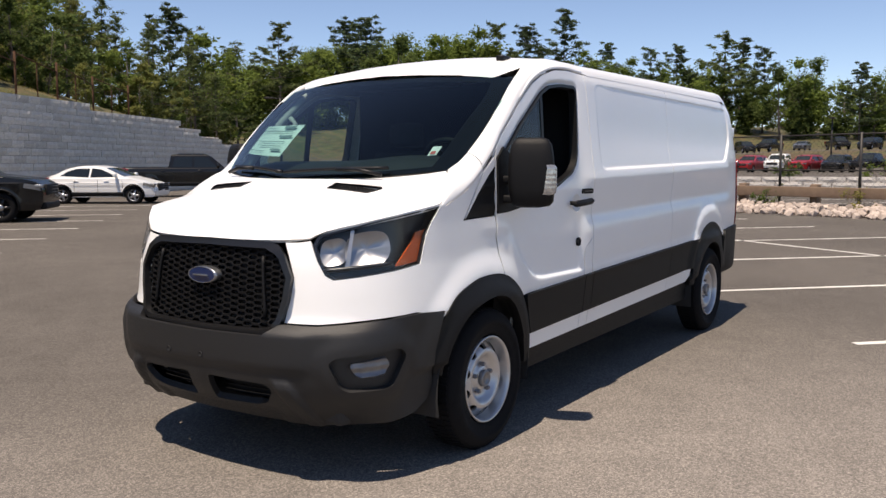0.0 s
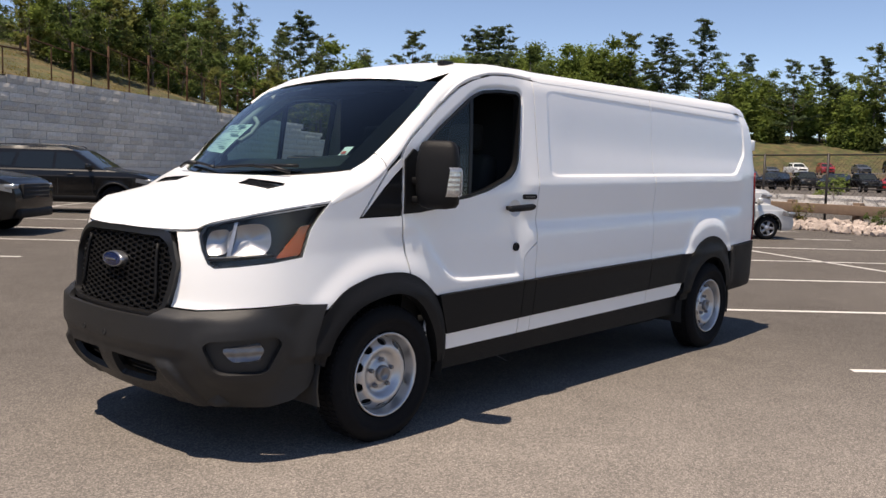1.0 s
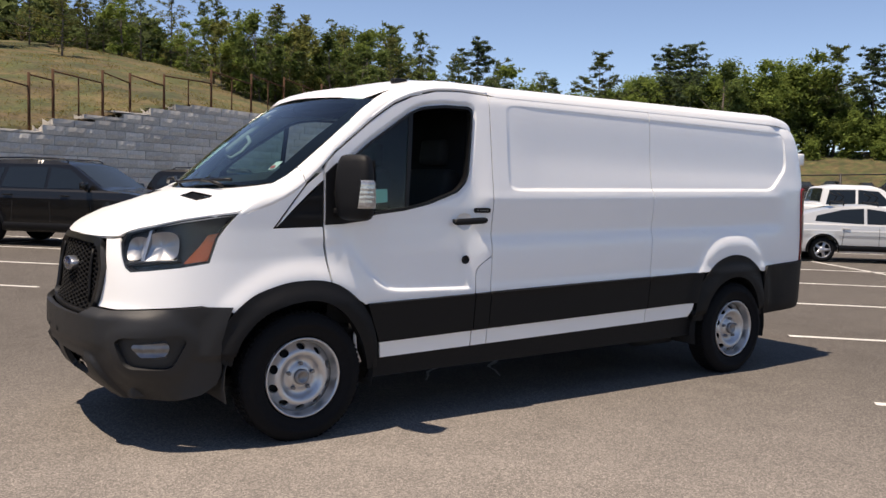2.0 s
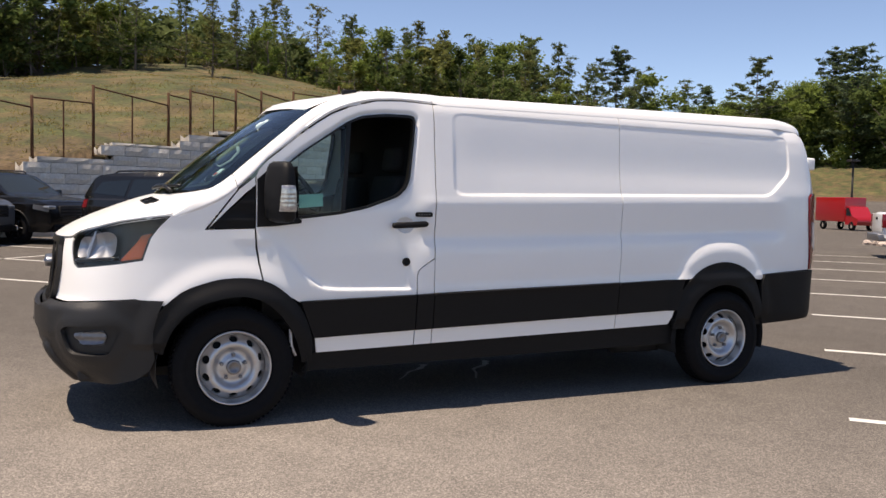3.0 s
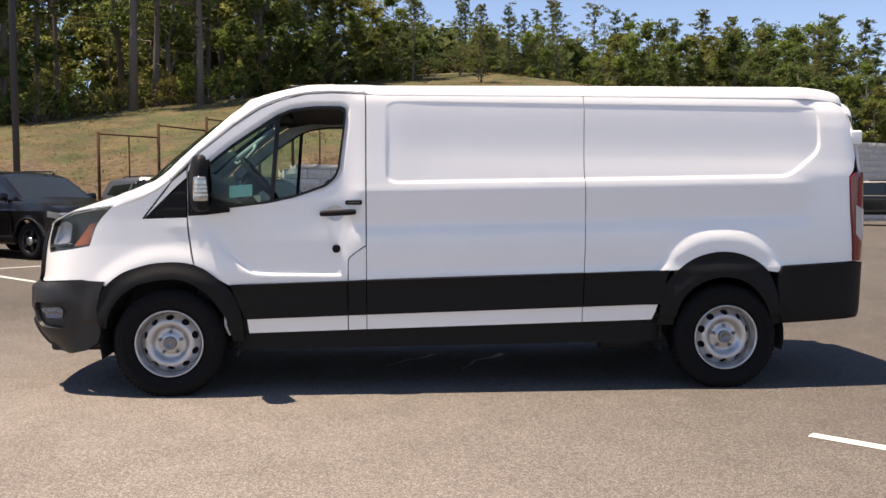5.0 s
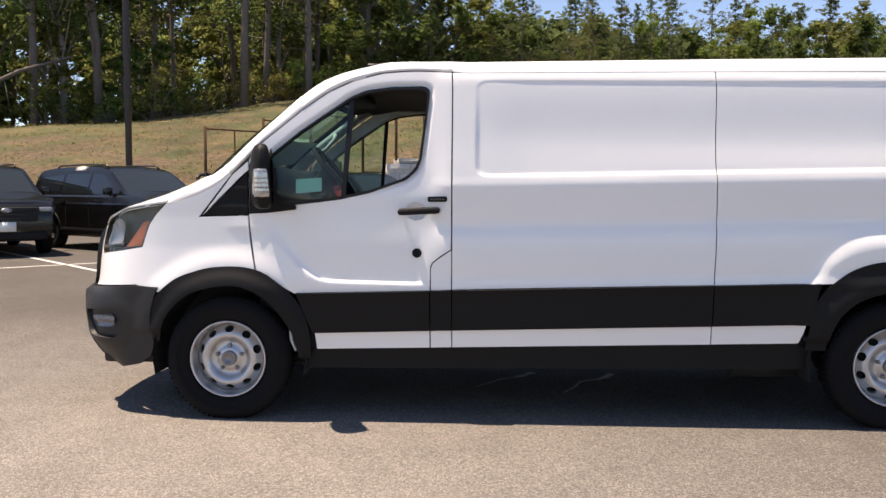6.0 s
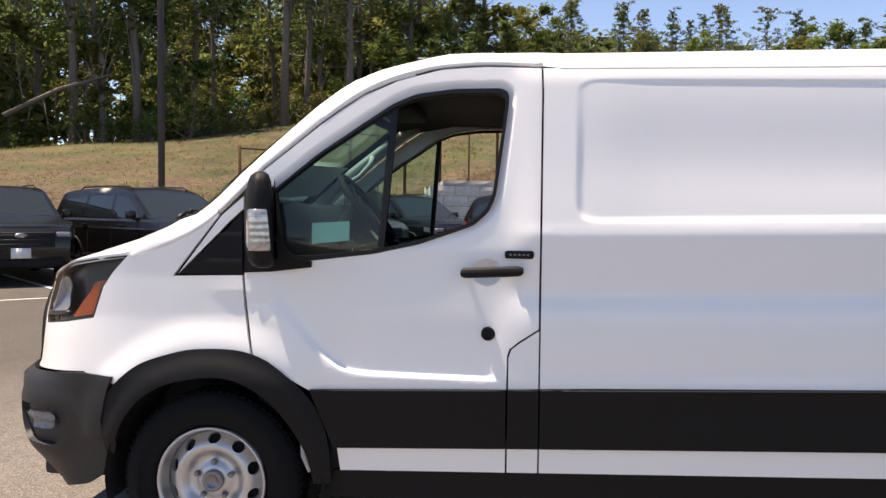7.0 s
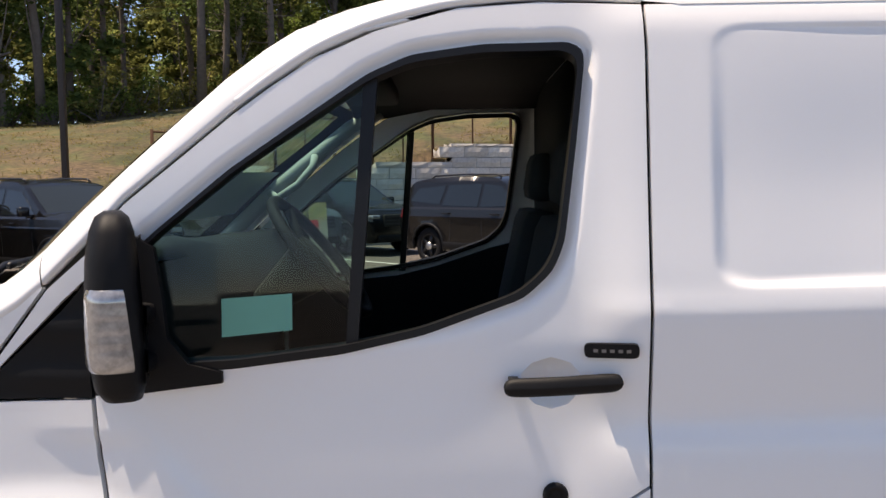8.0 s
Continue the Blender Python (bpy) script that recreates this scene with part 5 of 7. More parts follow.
for o in vents:
    hp = lambda a, b: hood_uv(a / .9, b / .7)
    bm = bmesh.new()
    patch(bm, o, lambda a, b: hp(a, b) - Vector((0, 0, .016)), .05, (), 0)
    bmesh.ops.recalc_face_normals(bm, faces=bm.faces)
    v = part("bonnet_vent", bm, M_DARK, van, "black slotted vent panel")
    bm = bmesh.new()
    for k in range(7):
        t = (k + .5) / 7
        qa = [o[0][i] + (o[4][i] - o[0][i]) * t for i in (0, 1)]
        qb = [o[1][i] + (o[2][i] - o[1][i]) * t for i in (0, 1)]
        add_tube(bm, [hp(qa[0] + (qb[0] - qa[0]) * j / 5, qa[1] + (qb[1] - qa[1]) * j / 5) - Vector((0, 0, .006)) for j in range(6)], .0035, 4)
    part("vent_slat", bm, M_BLACK, v)
    bm = bmesh.new()
    ca, cb = sum(q[0] for q in o) / 5, sum(q[1] for q in o) / 5
    inn = [(ca + (q[0] - ca) * .94, cb + (q[1] - cb) * .86) for q in o]
    patch(bm, o, lambda a, b: hp(a, b) + Vector((0, 0, .003)), .02, [inn], .012, flip=True)
    part("vent_frame", bm, M_BLACK, v)
# black printed border round the windscreen
bm = bmesh.new()
for sg in (-1, 1):
    add_grid(bm, [[screen_pt(sg * u * (1 - .045 * smoothstep(.7, 1, t)), t) + Vector((.006, 0, -.006)) for u in (1.09, 1.03, .965 - .02 * math.sin(math.pi * t) - .05 * (1 - t) ** 6 - .04 * smoothstep(.6, .9, t))] for t in np.linspace(0, .905, 17)])
add_grid(bm, [[screen_pt(u, t) + Vector((.006, 0, -.006)) for u in np.linspace(-1.06, 1.06, 25)] for t in (0, .05)])
add_grid(bm, [[screen_pt(u, t) + Vector((.006, 0, -.006)) for u in np.linspace(-1.0, 1.0, 25)] for t in (.85, .905)])
part("screen_border", bm, M_PRINT, ws, "black border of the glass")
# aerial
bm = bmesh.new()
add_box(bm, .76, .86, -.60, -.55, 2.045, 2.085, bevel=.012)
part("aerial", bm, M_SEAL, van, "small black roof aerial base")
# side marker, hinge cover at the rear edge
for s in (-1, 1):
    bm = bmesh.new()
    add_box(bm, 4.645, 4.735, s * .84 - .03, s * .84 + .03, 1.68, 1.78, bevel=.015)
    part("door_hinge", bm, M_PAINT, van)
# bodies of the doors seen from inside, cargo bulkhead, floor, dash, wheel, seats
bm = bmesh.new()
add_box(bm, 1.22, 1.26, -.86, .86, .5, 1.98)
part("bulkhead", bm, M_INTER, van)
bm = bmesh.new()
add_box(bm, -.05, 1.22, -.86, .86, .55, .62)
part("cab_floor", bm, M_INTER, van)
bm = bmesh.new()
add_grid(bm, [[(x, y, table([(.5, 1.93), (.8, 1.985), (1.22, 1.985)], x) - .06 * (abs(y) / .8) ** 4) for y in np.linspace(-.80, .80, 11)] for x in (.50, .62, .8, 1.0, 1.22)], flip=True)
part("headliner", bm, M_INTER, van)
bm = bmesh.new()
prof = [(-.33, 1.33), (-.20, 1.40), (-.05, 1.445), (.08, 1.465), (.17, 1.44), (.22, 1.34), (.19, 1.12), (.12, .9), (.0, .65)]
add_grid(bm, [[(x + .05 * (1 - (y / .85) ** 2) * (x > .1) + (.22 * (abs(y) / .8) ** 2.2 if x < .1 else 0), y, z + .03 * math.exp(-((y + .42) / .25) ** 2) * (z > 1.2)) for x, z in prof] for y in np.linspace(-.78, .78, 17)], flip=True)
part("dashboard", bm, M_DASH, van)
for s in (-1, 1):
    bm = bmesh.new()
    panel = [(.17, .62), (1.2, .62), (1.2, 1.40), (1.03, 1.36), (.82, 1.29), (.65, 1.25), (.2, 1.21)]
    patch(bm, panel, lambda p, z: W(p, z, -.075, s), .12, (), 0, flip=(s < 0))
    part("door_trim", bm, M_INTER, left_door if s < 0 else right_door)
    bm = bmesh.new()
    add_tube(bm, [(-.06, s * .735, 1.39), (.2, s * .75, 1.635), (.48, s * .745, 1.855), (.60, s * .74, 1.915)], [.030, .030, .027, .027], 10)
    part("pillar_trim", bm, M_HEADLINER, van, "pale grey pillar trim")
    bm = bmesh.new()
    add_tube(bm, [(.16, s * .70, 1.60), (.20, s * .665, 1.58), (.28, s * .66, 1.63), (.34, s * .665, 1.70), (.34, s * .71, 1.74)], .015, 8)
    part("grab_handle", bm, M_HEADLINER, van, "pale grey grab handle")
# steering wheel on the driver's side
sw = pose(.53, -.42, 1.435, 0, 51, 0)
bm = bmesh.new()
add_tube(bm, [sw @ Vector((.19 * math.cos(a), .19 * math.sin(a), 0)) for a in np.linspace(0, 2 * math.pi, 33)], .016, 8, cap=False)
for a in (0.5, 2.64, 4.71):
    add_tube(bm, [sw @ Vector((.19 * math.cos(a), .19 * math.sin(a), 0)), sw @ Vector((.03 * math.cos(a), .03 * math.sin(a), -.03))], .014, 6)
add_lathe(bm, [(.0, -.0), (.07, .0), (.075, .03), (.04, .2)], sw @ pose(0, 0, 0, -90, 0, 0), 16)
part("steering_wheel", bm, M_INTER, van, "black three-spoke steering wheel")
for y in (-.42, .42):
    seat = new("seat")
    seat.parent = van
    bm = bmesh.new()
    add_box(bm, .60, 1.10, y - .25, y + .25, .80, .98, bevel=.05)
    part("cushion", bm, M_SEAT, seat)
    bm = bmesh.new()
    add_box(bm, -.08, .08, y - .25, y + .25, 0, .62, pose(1.08, 0, .92, 0, 12, 0), bevel=.05)
    part("backrest", bm, M_SEAT, seat)
    bm = bmesh.new()
    add_box(bm, -.05, .05, y - .13, y + .13, 0, .17, pose(1.19, 0, 1.56, 0, 8, 0), bevel=.04)
    part("headrest", bm, M_SEAT, seat)
    bm = bmesh.new()
    add_box(bm, .62, 1.08, y - .22, y + .22, .62, .80, bevel=.02)
    part("seat_base", bm, M_INTER, seat)
# sun visors folded under the roof, rear-view lamp pod
bm = bmesh.new()
add_box(bm, .52, .70, -.35, .35, 1.90, 1.96, bevel=.02)
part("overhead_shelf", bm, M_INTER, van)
# papers on the glass
bm = bmesh.new()
add_grid(bm, [[screen_pt(u, t) + Vector((.012, 0, -.012)) for u in np.linspace(.41, .99, 9)] for t in np.linspace(.19, .47, 7)])
st = part("price_sheet", bm, M_GREENSHEET, van, "pale printed sheet behind the windscreen")
for t0, t1, u0, u1 in ((.425, .45, .47, .62), (.43, .436, .70, .95), (.395, .402, .47, .93), (.345, .362, .43, .60), (.30, .306, .47, .90), (.262, .268, .47, .82), (.225, .24, .44, .58), (.215, .22, .66, .95)):
    bm = bmesh.new()
    add_grid(bm, [[screen_pt(u, t) + Vector((.004, 0, -.004)) for u in np.linspace(u0, u1, 4)] for t in (t0, t1)])
    part("print_bar", bm, M_BARS, st)
bm = bmesh.new()
add_grid(bm, [[screen_pt(u, t) + Vector((.008, 0, -.008)) for u in np.linspace(-.90, -.845, 3)] for t in np.linspace(.15, .225, 3)])
tg = part("tag", bm, M_PAPER, van, "small white and red tag")
bm = bmesh.new()
add_grid(bm, [[screen_pt(u, t) + Vector((.004, 0, -.004)) for u in np.linspace(-.89, -.86, 3)] for t in np.linspace(.155, .18, 3)])
part("tag_print", bm, M_REDTAG, tg)
bm = bmesh.new()
card = [(.394, 1.306), (.543, 1.320), (.543, 1.397), (.394, 1.387)]
patch(bm, card, lambda p, z: W(p, z, -.022, -1), .04, (), .002)
part("window_card", bm, M_GREENPAPER, van, "pale green card behind the quarter window")

# ---- far ground rising beyond the lot ----
def far_z(r, az):
    z = table([(40.3, .40), (104, .42), (112, 1.2), (122, 3.0), (150, 3.5), (160, 4.6), (178, 6.0), (200, 8.0), (400, 16)], r)
    z += (4.6 * smoothstep(150, 176, r) - 1.3 * smoothstep(108, 120, r)) * smoothstep(9, 22, az)
    e = smoothstep(108, 152, r)
    k = smoothstep(-25, -8, az) * (1 - smoothstep(26 + 18 * e, 34 + 22 * e, az))
    return z * k - (0.05 if k < 1 else 0)


bm = bmesh.new()
rs = [40.4, 46, 52, 60, 70, 82, 94, 104, 108, 112, 117, 122, 136, 150, 155, 160, 165, 170, 175, 180, 190, 200, 250, 400]
azs = list(np.arange(-26, 58, 2.0))
add_grid(bm, [[(r * math.cos(radians(a)), r * math.sin(radians(a)), far_z(r, a) + (noise.noise(Vector((r * .2, a * .3, 0))) * .25 if r > 152 else 0)) for r in rs] for a in azs], flip=True)
bm.normal_update()
if sum(f.normal.z for f in bm.faces) < 0:
    bmesh.ops.reverse_faces(bm, faces=bm.faces)
for f in bm.faces:
    c = f.calc_center_median()
    f.material_index = 1 if math.hypot(c.x, c.y) > 151 or 106 < math.hypot(c.x, c.y) < 121 else 0
tagged(mesh_object("ground_far", bm, [M_ASPHALT, M_GRASS]), "rising ground with a paved terrace and a grass bank", "ground", kind="structure")


def ground_at(x, y):
    q = Vector((x, y)) - W0
    s, n = q.dot(WD), q.dot(WN)
    r, az = math.hypot(x, y), math.degrees(math.atan2(y, x))
    z = far_z(r, az) if r > 40.4 and -25 < az < 56 else 0
    if n > .3 and -69 < s < 89:
        z = max(z, bank_z(s, min(n, 90)))
    return z


# ---- trees ----
class Leaves:
    """Gathers many small leaf faces for one mesh."""

    def __init__(self, seed):
        self.rng, self.v, self.f = random.Random(seed), [], []

    def leaf(self, q, along, up, length, width):
        b = along.cross(up)
        b = b.normalized() * width if b.length > 1e-4 else Vector((width, 0, 0))
        a = along * length
        n = len(self.v)
        self.v += [q - a, q - a * .1 + b, q + a, q + a * .1 - b]
        self.f.append((n, n + 1, n + 2, n + 3))

    def cloud(self, c, rad, count, size, flat=.8, shell=.5, slim=1.0):
        """Leaves through an uneven ball, thickest near its outside."""
        r = self.rng
        for _ in range(count):
            d = Vector((r.gauss(0, 1), r.gauss(0, 1), r.gauss(.15, 1))).normalized()
            k = (shell + (1 - shell) * r.random()) * (.72 + .75 * noise.noise(d * 1.9 + c) + .25 * noise.noise(d * 5 + c))
            q = c + Vector((d.x * rad, d.y * rad, d.z * rad * flat)) * max(.2, k)
            al = Vector((r.gauss(0, 1), r.gauss(0, 1), r.gauss(0, .5))).normalized()
            s = size * r.uniform(.55, 1.3)
            self.leaf(q, al, (d + Vector((r.gauss(0, .6), r.gauss(0, .6), r.gauss(.5, .5)))).normalized(), s, s * slim * r.uniform(.35, .6))

    def mesh(self, name):
        me = bpy.data.meshes.new(name)
        me.from_pydata(self.v, [], self.f)
        return me


def crown_part(name, lv, material, parent):
    me = lv.mesh(name)
    me.materials.append(material)
    ob = new(name, me)
    ob.parent = parent
    return ob


def pine(seed, h, material, spread=.28, bare=.12, leaf=.155, clump=.60, each=27, ragged=.7, bark=None, name="pine_tree", label="tall olive green pine tree with uneven branches", whorl=.05, taper=.75, flat=.6):
    rng = random.Random(seed)
    root = thing(name, label, "tree", "trees on the bank")
    bm = bmesh.new()
    r0 = .010 * h + .03
    line = [Vector((0, 0, 0))]
    for k in range(1, 8):
        line.append(Vector((line[-1].x + rng.uniform(-.09, .09), line[-1].y + rng.uniform(-.09, .09), h * k / 7)))
    add_tube(bm, line, [r0 * (1 - .13 * k) for k in range(8)], 7)
    stem = lambda z: line[min(6, int(z / h * 7))].lerp(line[min(7, int(z / h * 7) + 1)], (z / h * 7) % 1)
    lv = Leaves(seed)
    z = h * bare * .6
    while z < h * .97:
        t = max(0, (z / h - bare) / (1 - bare))
        reach = h * spread * ((1 - t) ** taper * (.55 + .55 * math.sin(math.pi * min(1, t * 1.2 + .2))) + .15)
        reach *= 1 + ragged * noise.noise(Vector((z * .9, seed * 3.1, 0))) * .9
        full = z > h * bare
        for k in range(rng.choice((4, 5, 6)) if full else 2):
            if rng.random() < ragged * .25:
                continue
            a = rng.random() * 6.28
            L = max(.35, reach * rng.uniform(.5, 1.1) * (1 + ragged * .7 * noise.noise(Vector((math.cos(a), math.sin(a), z * .25 + seed)))))
            if not full:
                L *= .6
            p0 = stem(z)
            tip = p0 + Vector((math.cos(a) * L, math.sin(a) * L, L * rng.uniform(-.05, .28) + .5 * t * L))
            add_tube(bm, [p0, p0.lerp(tip, .5) + Vector((0, 0, -.06 * L)), tip], [r0 * .24 * (1 - t * .6), r0 * .15, r0 * .05], 3, cap=False)
            if full or rng.random() < .25:
                m = max(1, int(L / (clump * 1.35) + .5))
                for j in range(m):
                    q = p0.lerp(tip, 1 - .62 * j / max(1, m))
                    rr = clump * rng.uniform(.75, 1.25) * (1 - .35 * t)
                    lv.cloud(q + Vector((rng.gauss(0, .12), rng.gauss(0, .12), .1)) * clump, rr, each, leaf, flat, .15, .5)
        if full:
            lv.cloud(stem(z), reach * .55, 14, leaf * 1.6, .6, .1, .7)
        z += h * whorl * rng.uniform(.6, 1.4)
    for k in range(9):
        a, q = rng.random() * 6.28, h * spread * .17 * (1 - k / 12)
        lv.cloud(stem(h * (.86 + .014 * k)) + Vector((math.cos(a) * q, math.sin(a) * q, 0)), clump * (.95 - .05 * k), each, leaf, .8, .1, .5)
    part("trunk", bm, bark or M_BARK, root)
    crown_part("crown", lv, material, root)
    return root


def broadleaf(seed, h, material, wide=.38, bare=.2, leaf=.26, count=2400, bark=None, name="oak_tree", label="leafy green broadleaf tree", thin=1.0):
    rng = random.Random(seed)
    root = thing(name, label, "tree", "trees on the bank")
    bm = bmesh.new()
    r0 = (.011 * h + .04) * thin
    top = Vector((rng.uniform(-.6, .6), rng.uniform(-.6, .6), h * .8))
    mid = [top * t + Vector((rng.uniform(-.15, .15), rng.uniform(-.15, .15), 0)) for t in (.3, .6)]
    add_tube(bm, [(0, 0, 0), *mid, top], [r0, r0 * .8, r0 * .55, r0 * .2], 8)
    lv = Leaves(seed)
    blobs = []
    for k in range(rng.randint(15, 20)):
        t = rng.uniform(bare, .95)
        a = rng.random() * 6.28
        w = h * wide * math.sin(math.pi * min(1, (t - bare) / (1 - bare) * .84 + .13)) * rng.uniform(.3, .95)
        c = Vector((math.cos(a) * w + top.x * t, math.sin(a) * w + top.y * t, h * t))
        blobs.append((c, h * rng.uniform(.07, .15)))
        q = top * min(.9, max(.2, t - .18))
        add_tube(bm, [q, q.lerp(c, .5) + Vector((0, 0, -.12)), c], [r0 * .3, r0 * .17, r0 * .05], 4, cap=False)
    blobs.append((Vector((top.x, top.y, h * .9)), h * .11))
    tot = sum(r * r for c, r in blobs)
    for c, r in blobs:
        lv.cloud(c, r * 1.25, int(count * r * r / tot), leaf, .8, .3)
        lv.cloud(c, r * .8, 16, leaf * 1.7, .8, .1)
    part("trunk", bm, bark or M_BARK, root)
    crown_part("crown", lv, material, root)
    return root


def shrub(seed, h, material, leaf=.075, count=520):
    rng = random.Random(seed)
    root = thing("shrub", "low leafy green and yellow shrub", "shrub", "shrubs under the trees")
    bm = bmesh.new()
    lv = Leaves(seed)
    for k in range(9):
        a = rng.random() * 6.28
        w = h * .62 * rng.random()
        c = Vector((math.cos(a) * w, math.sin(a) * w, h * rng.uniform(.2, .8)))
        add_tube(bm, [(0, 0, 0), c], [.03, .01], 4)
        lv.cloud(c, h * rng.uniform(.2, .38), count // 9, leaf, .85, .2)
    part("stem", bm, M_BARK, root)
    crown_part("crown", lv, material, root)
    return root


WLAB = "slender woodland tree with a bare trunk"
stock = {
    "p": [pine(1, 10, M_PINE, .31, .10), pine(2, 10, M_PINE2, .34, .08), pine(3, 10, M_PINE, .29, .14), pine(4, 10, M_PINE2, .32, .10), pine(5, 10, M_PINE, .31, .10, ragged=.9)],
    "f": [pine(6, 13, M_FARPINE, .36, .14, .27, .95, 46, .4, whorl=.06, taper=.62, flat=.36), pine(7, 13, M_FARPINE, .40, .14, .27, 1.0, 46, .5, whorl=.062, taper=.7, flat=.34), pine(8, 13, M_PINE, .27, .34, .26, .8, 42, .7, whorl=.06, taper=.5, flat=.55)],
    "d": [broadleaf(11, 10, M_LEAF, .36, .12, .18, 3600), broadleaf(12, 10, M_LEAF, .40, .1, .18, 3600), broadleaf(13, 10, M_LEAF2, .34, .15, .18, 3400)],
    "w": [pine(21, 15, M_WOOD3, .17, .30, .14, .5, 24, .9, whorl=.045, flat=.5), broadleaf(22, 15, M_WOOD1, .24, .30, .13, 3600, M_BARK2, "woodland_tree", WLAB, .8), pine(23, 15, M_WOOD2, .16, .38, .14, .5, 24, 1.0, M_BARK, whorl=.045, flat=.5), broadleaf(24, 15, M_WOOD2, .22, .28, .13, 3600, M_BARK, "woodland_tree", WLAB, .7), broadleaf(25, 15, M_WOOD1, .20, .34, .13, 3400, None, "woodland_tree", WLAB, .85), broadleaf(26, 15, M_WOOD1, .16, .55, .13, 1900, None, "woodland_tree", WLAB, .95)],
    "u": [broadleaf(41, 6, M_WOOD2, .40, .06, .15, 1300, M_BARK2, "young_tree", "young leafy tree under the wood", .4), broadleaf(42, 6, M_WOOD1, .40, .05, .15, 1300, None, "young_tree", "young leafy tree under the wood", .4), broadleaf(43, 6, M_WOOD2, .38, .06, .15, 1300, M_BARK2, "young_tree", "young yellowish tree under the wood", .4)],
    "s": [shrub(31, 1.6, M_LEAF2), shrub(32, 1.6, M_BUSH), shrub(33, 1.6, M_LEAF)],
}
NATIVE = {"p": 10, "f": 13, "d": 10, "w": 15, "u": 6, "s": 1.6}
used = set()
trng = random.Random(9)


def plant(kind, x, y, h, k=None):
    """Stands a tree of height h on the ground."""
    lst = stock[kind]
    ob = lst[trng.randrange(len(lst)) if k is None else k % len(lst)]
    sc = h / NATIVE[kind]
    m = Matrix.LocRotScale((x, y, ground_at(x, y) - .1), Euler((0, 0, trng.random() * 6.28)), Vector((sc * trng.uniform(.9, 1.15), sc * trng.uniform(.9, 1.15), sc)))
    if ob in used:
        c = copy_thing(ob, Matrix.Identity(4))
    else:
        used.add(ob)
        c = ob
    c.matrix_basis = m
    return c


def skyline(eye, rows, dist):
    for i, (az, el, kind) in enumerate(rows):
        d = dist(az) * trng.uniform(.95, 1.06)
        x, y = eye[0] + d * math.cos(radians(az)), eye[1] + d * math.sin(radians(az))
        top = eye[2] + d * math.tan(radians(el))
        plant(kind, x, y, max(5, top - ground_at(x, y) + .2))


skyline((-3.7, -3.2, 1.45), [(21.5, 6.8, 'd'), (20.4, 7.2, 'f'), (18.8, 7.3, 'f'), (17.2, 6.4, 'd'), (15.9, 7.9, 'f'), (15.0, 7.5, 'f'), (13.6, 7.0, 'f'), (12.6, 5.8, 'd'), (11.6, 6.4, 'd'), (10.7, 6.2, 'd'), (9.0, 4.6, 'd'), (8.2, 5.8, 'f'), (7.4, 5.2, 'd'), (6.3, 5.4, 'd'), (47.6, 7.3, 'f'), (44.4, 8.9, 'f'), (42.0, 7.4, 'd'), (40.1, 9.2, 'f'), (38.8, 9.3, 'f'), (36.8, 8.4, 'd'), (34.3, 8.5, 'd'), (31.3, 8.9, 'd'), (30.2, 9.0, 'f'), (28.2, 8.8, 'f'), (26.0, 9.6, 'f'), (24.6, 7.4, 'd'), (23.2, 7.6, 'f')], lambda az: 182)
skyline((-1, -6, 1.4), [(67.3, 11.2, 'p'), (65.4, 10.7, 'p'), (63.1, 9.5, 'p'), (60.6, 10.3, 'd'), (59.7, 10.4, 'f'), (57.2, 8.9, 'p'), (54.2, 9.6, 'f'), (52.6, 8.3, 'p'), (49.9, 7.4, 'p')], lambda az: 73)
skyline((1.4, -5, 1.4), [(87.4, 13.2, 'p'), (84.1, 12.9, 'p'), (80.9, 11.6, 'p'), (78.2, 12.5, 'p'), (75.6, 12.3, 'p'), (73.3, 11.4, 'p'), (71.4, 10.9, 'p'), (69.4, 10.0, 'p')], lambda az: 68)
# trees along the edge of the bank, which comes down to the wall
EDGE_N = [(-60, 19.5), (11, 19.5), (13, 15), (15, 9.5), (18, 4), (60, 2)]


def fill(count, s0, s1, depth, kinds, lo, cap):
    for i in range(count):
        s = trng.uniform(s0, s1)
        p = on_wall(s, table(EDGE_N, s) + .8 + depth * trng.random() ** 1.5)
        az, d = math.degrees(math.atan2(p.y + 5, p.x - 1)), math.hypot(p.y + 5, p.x - 1)
        el = table([(40, 7), (46, 6.8), (49.7, 7), (52.2, 9.6), (56, 9), (58, 10.3), (64, 10.8), (70, 10.6), (75, 11.8), (80, 12.8), (90, 14.5)], az) - trng.uniform(0, cap)
        plant(trng.choice(kinds), p.x, p.y, max(lo, 1.4 + d * math.tan(radians(el)) - ground_at(p.x, p.y)))


fill(44, 4, 51, 22, "pppd", 4.5, 2.2)
fill(22, 12, 51, 16, "ppd", 3.5, 4.5)
for i in range(40):
    s = trng.uniform(3, 51)
    p = on_wall(s, table(EDGE_N, s) + trng.uniform(0, 3.5))
    plant("u", p.x, p.y, trng.uniform(2.2, 4.2))
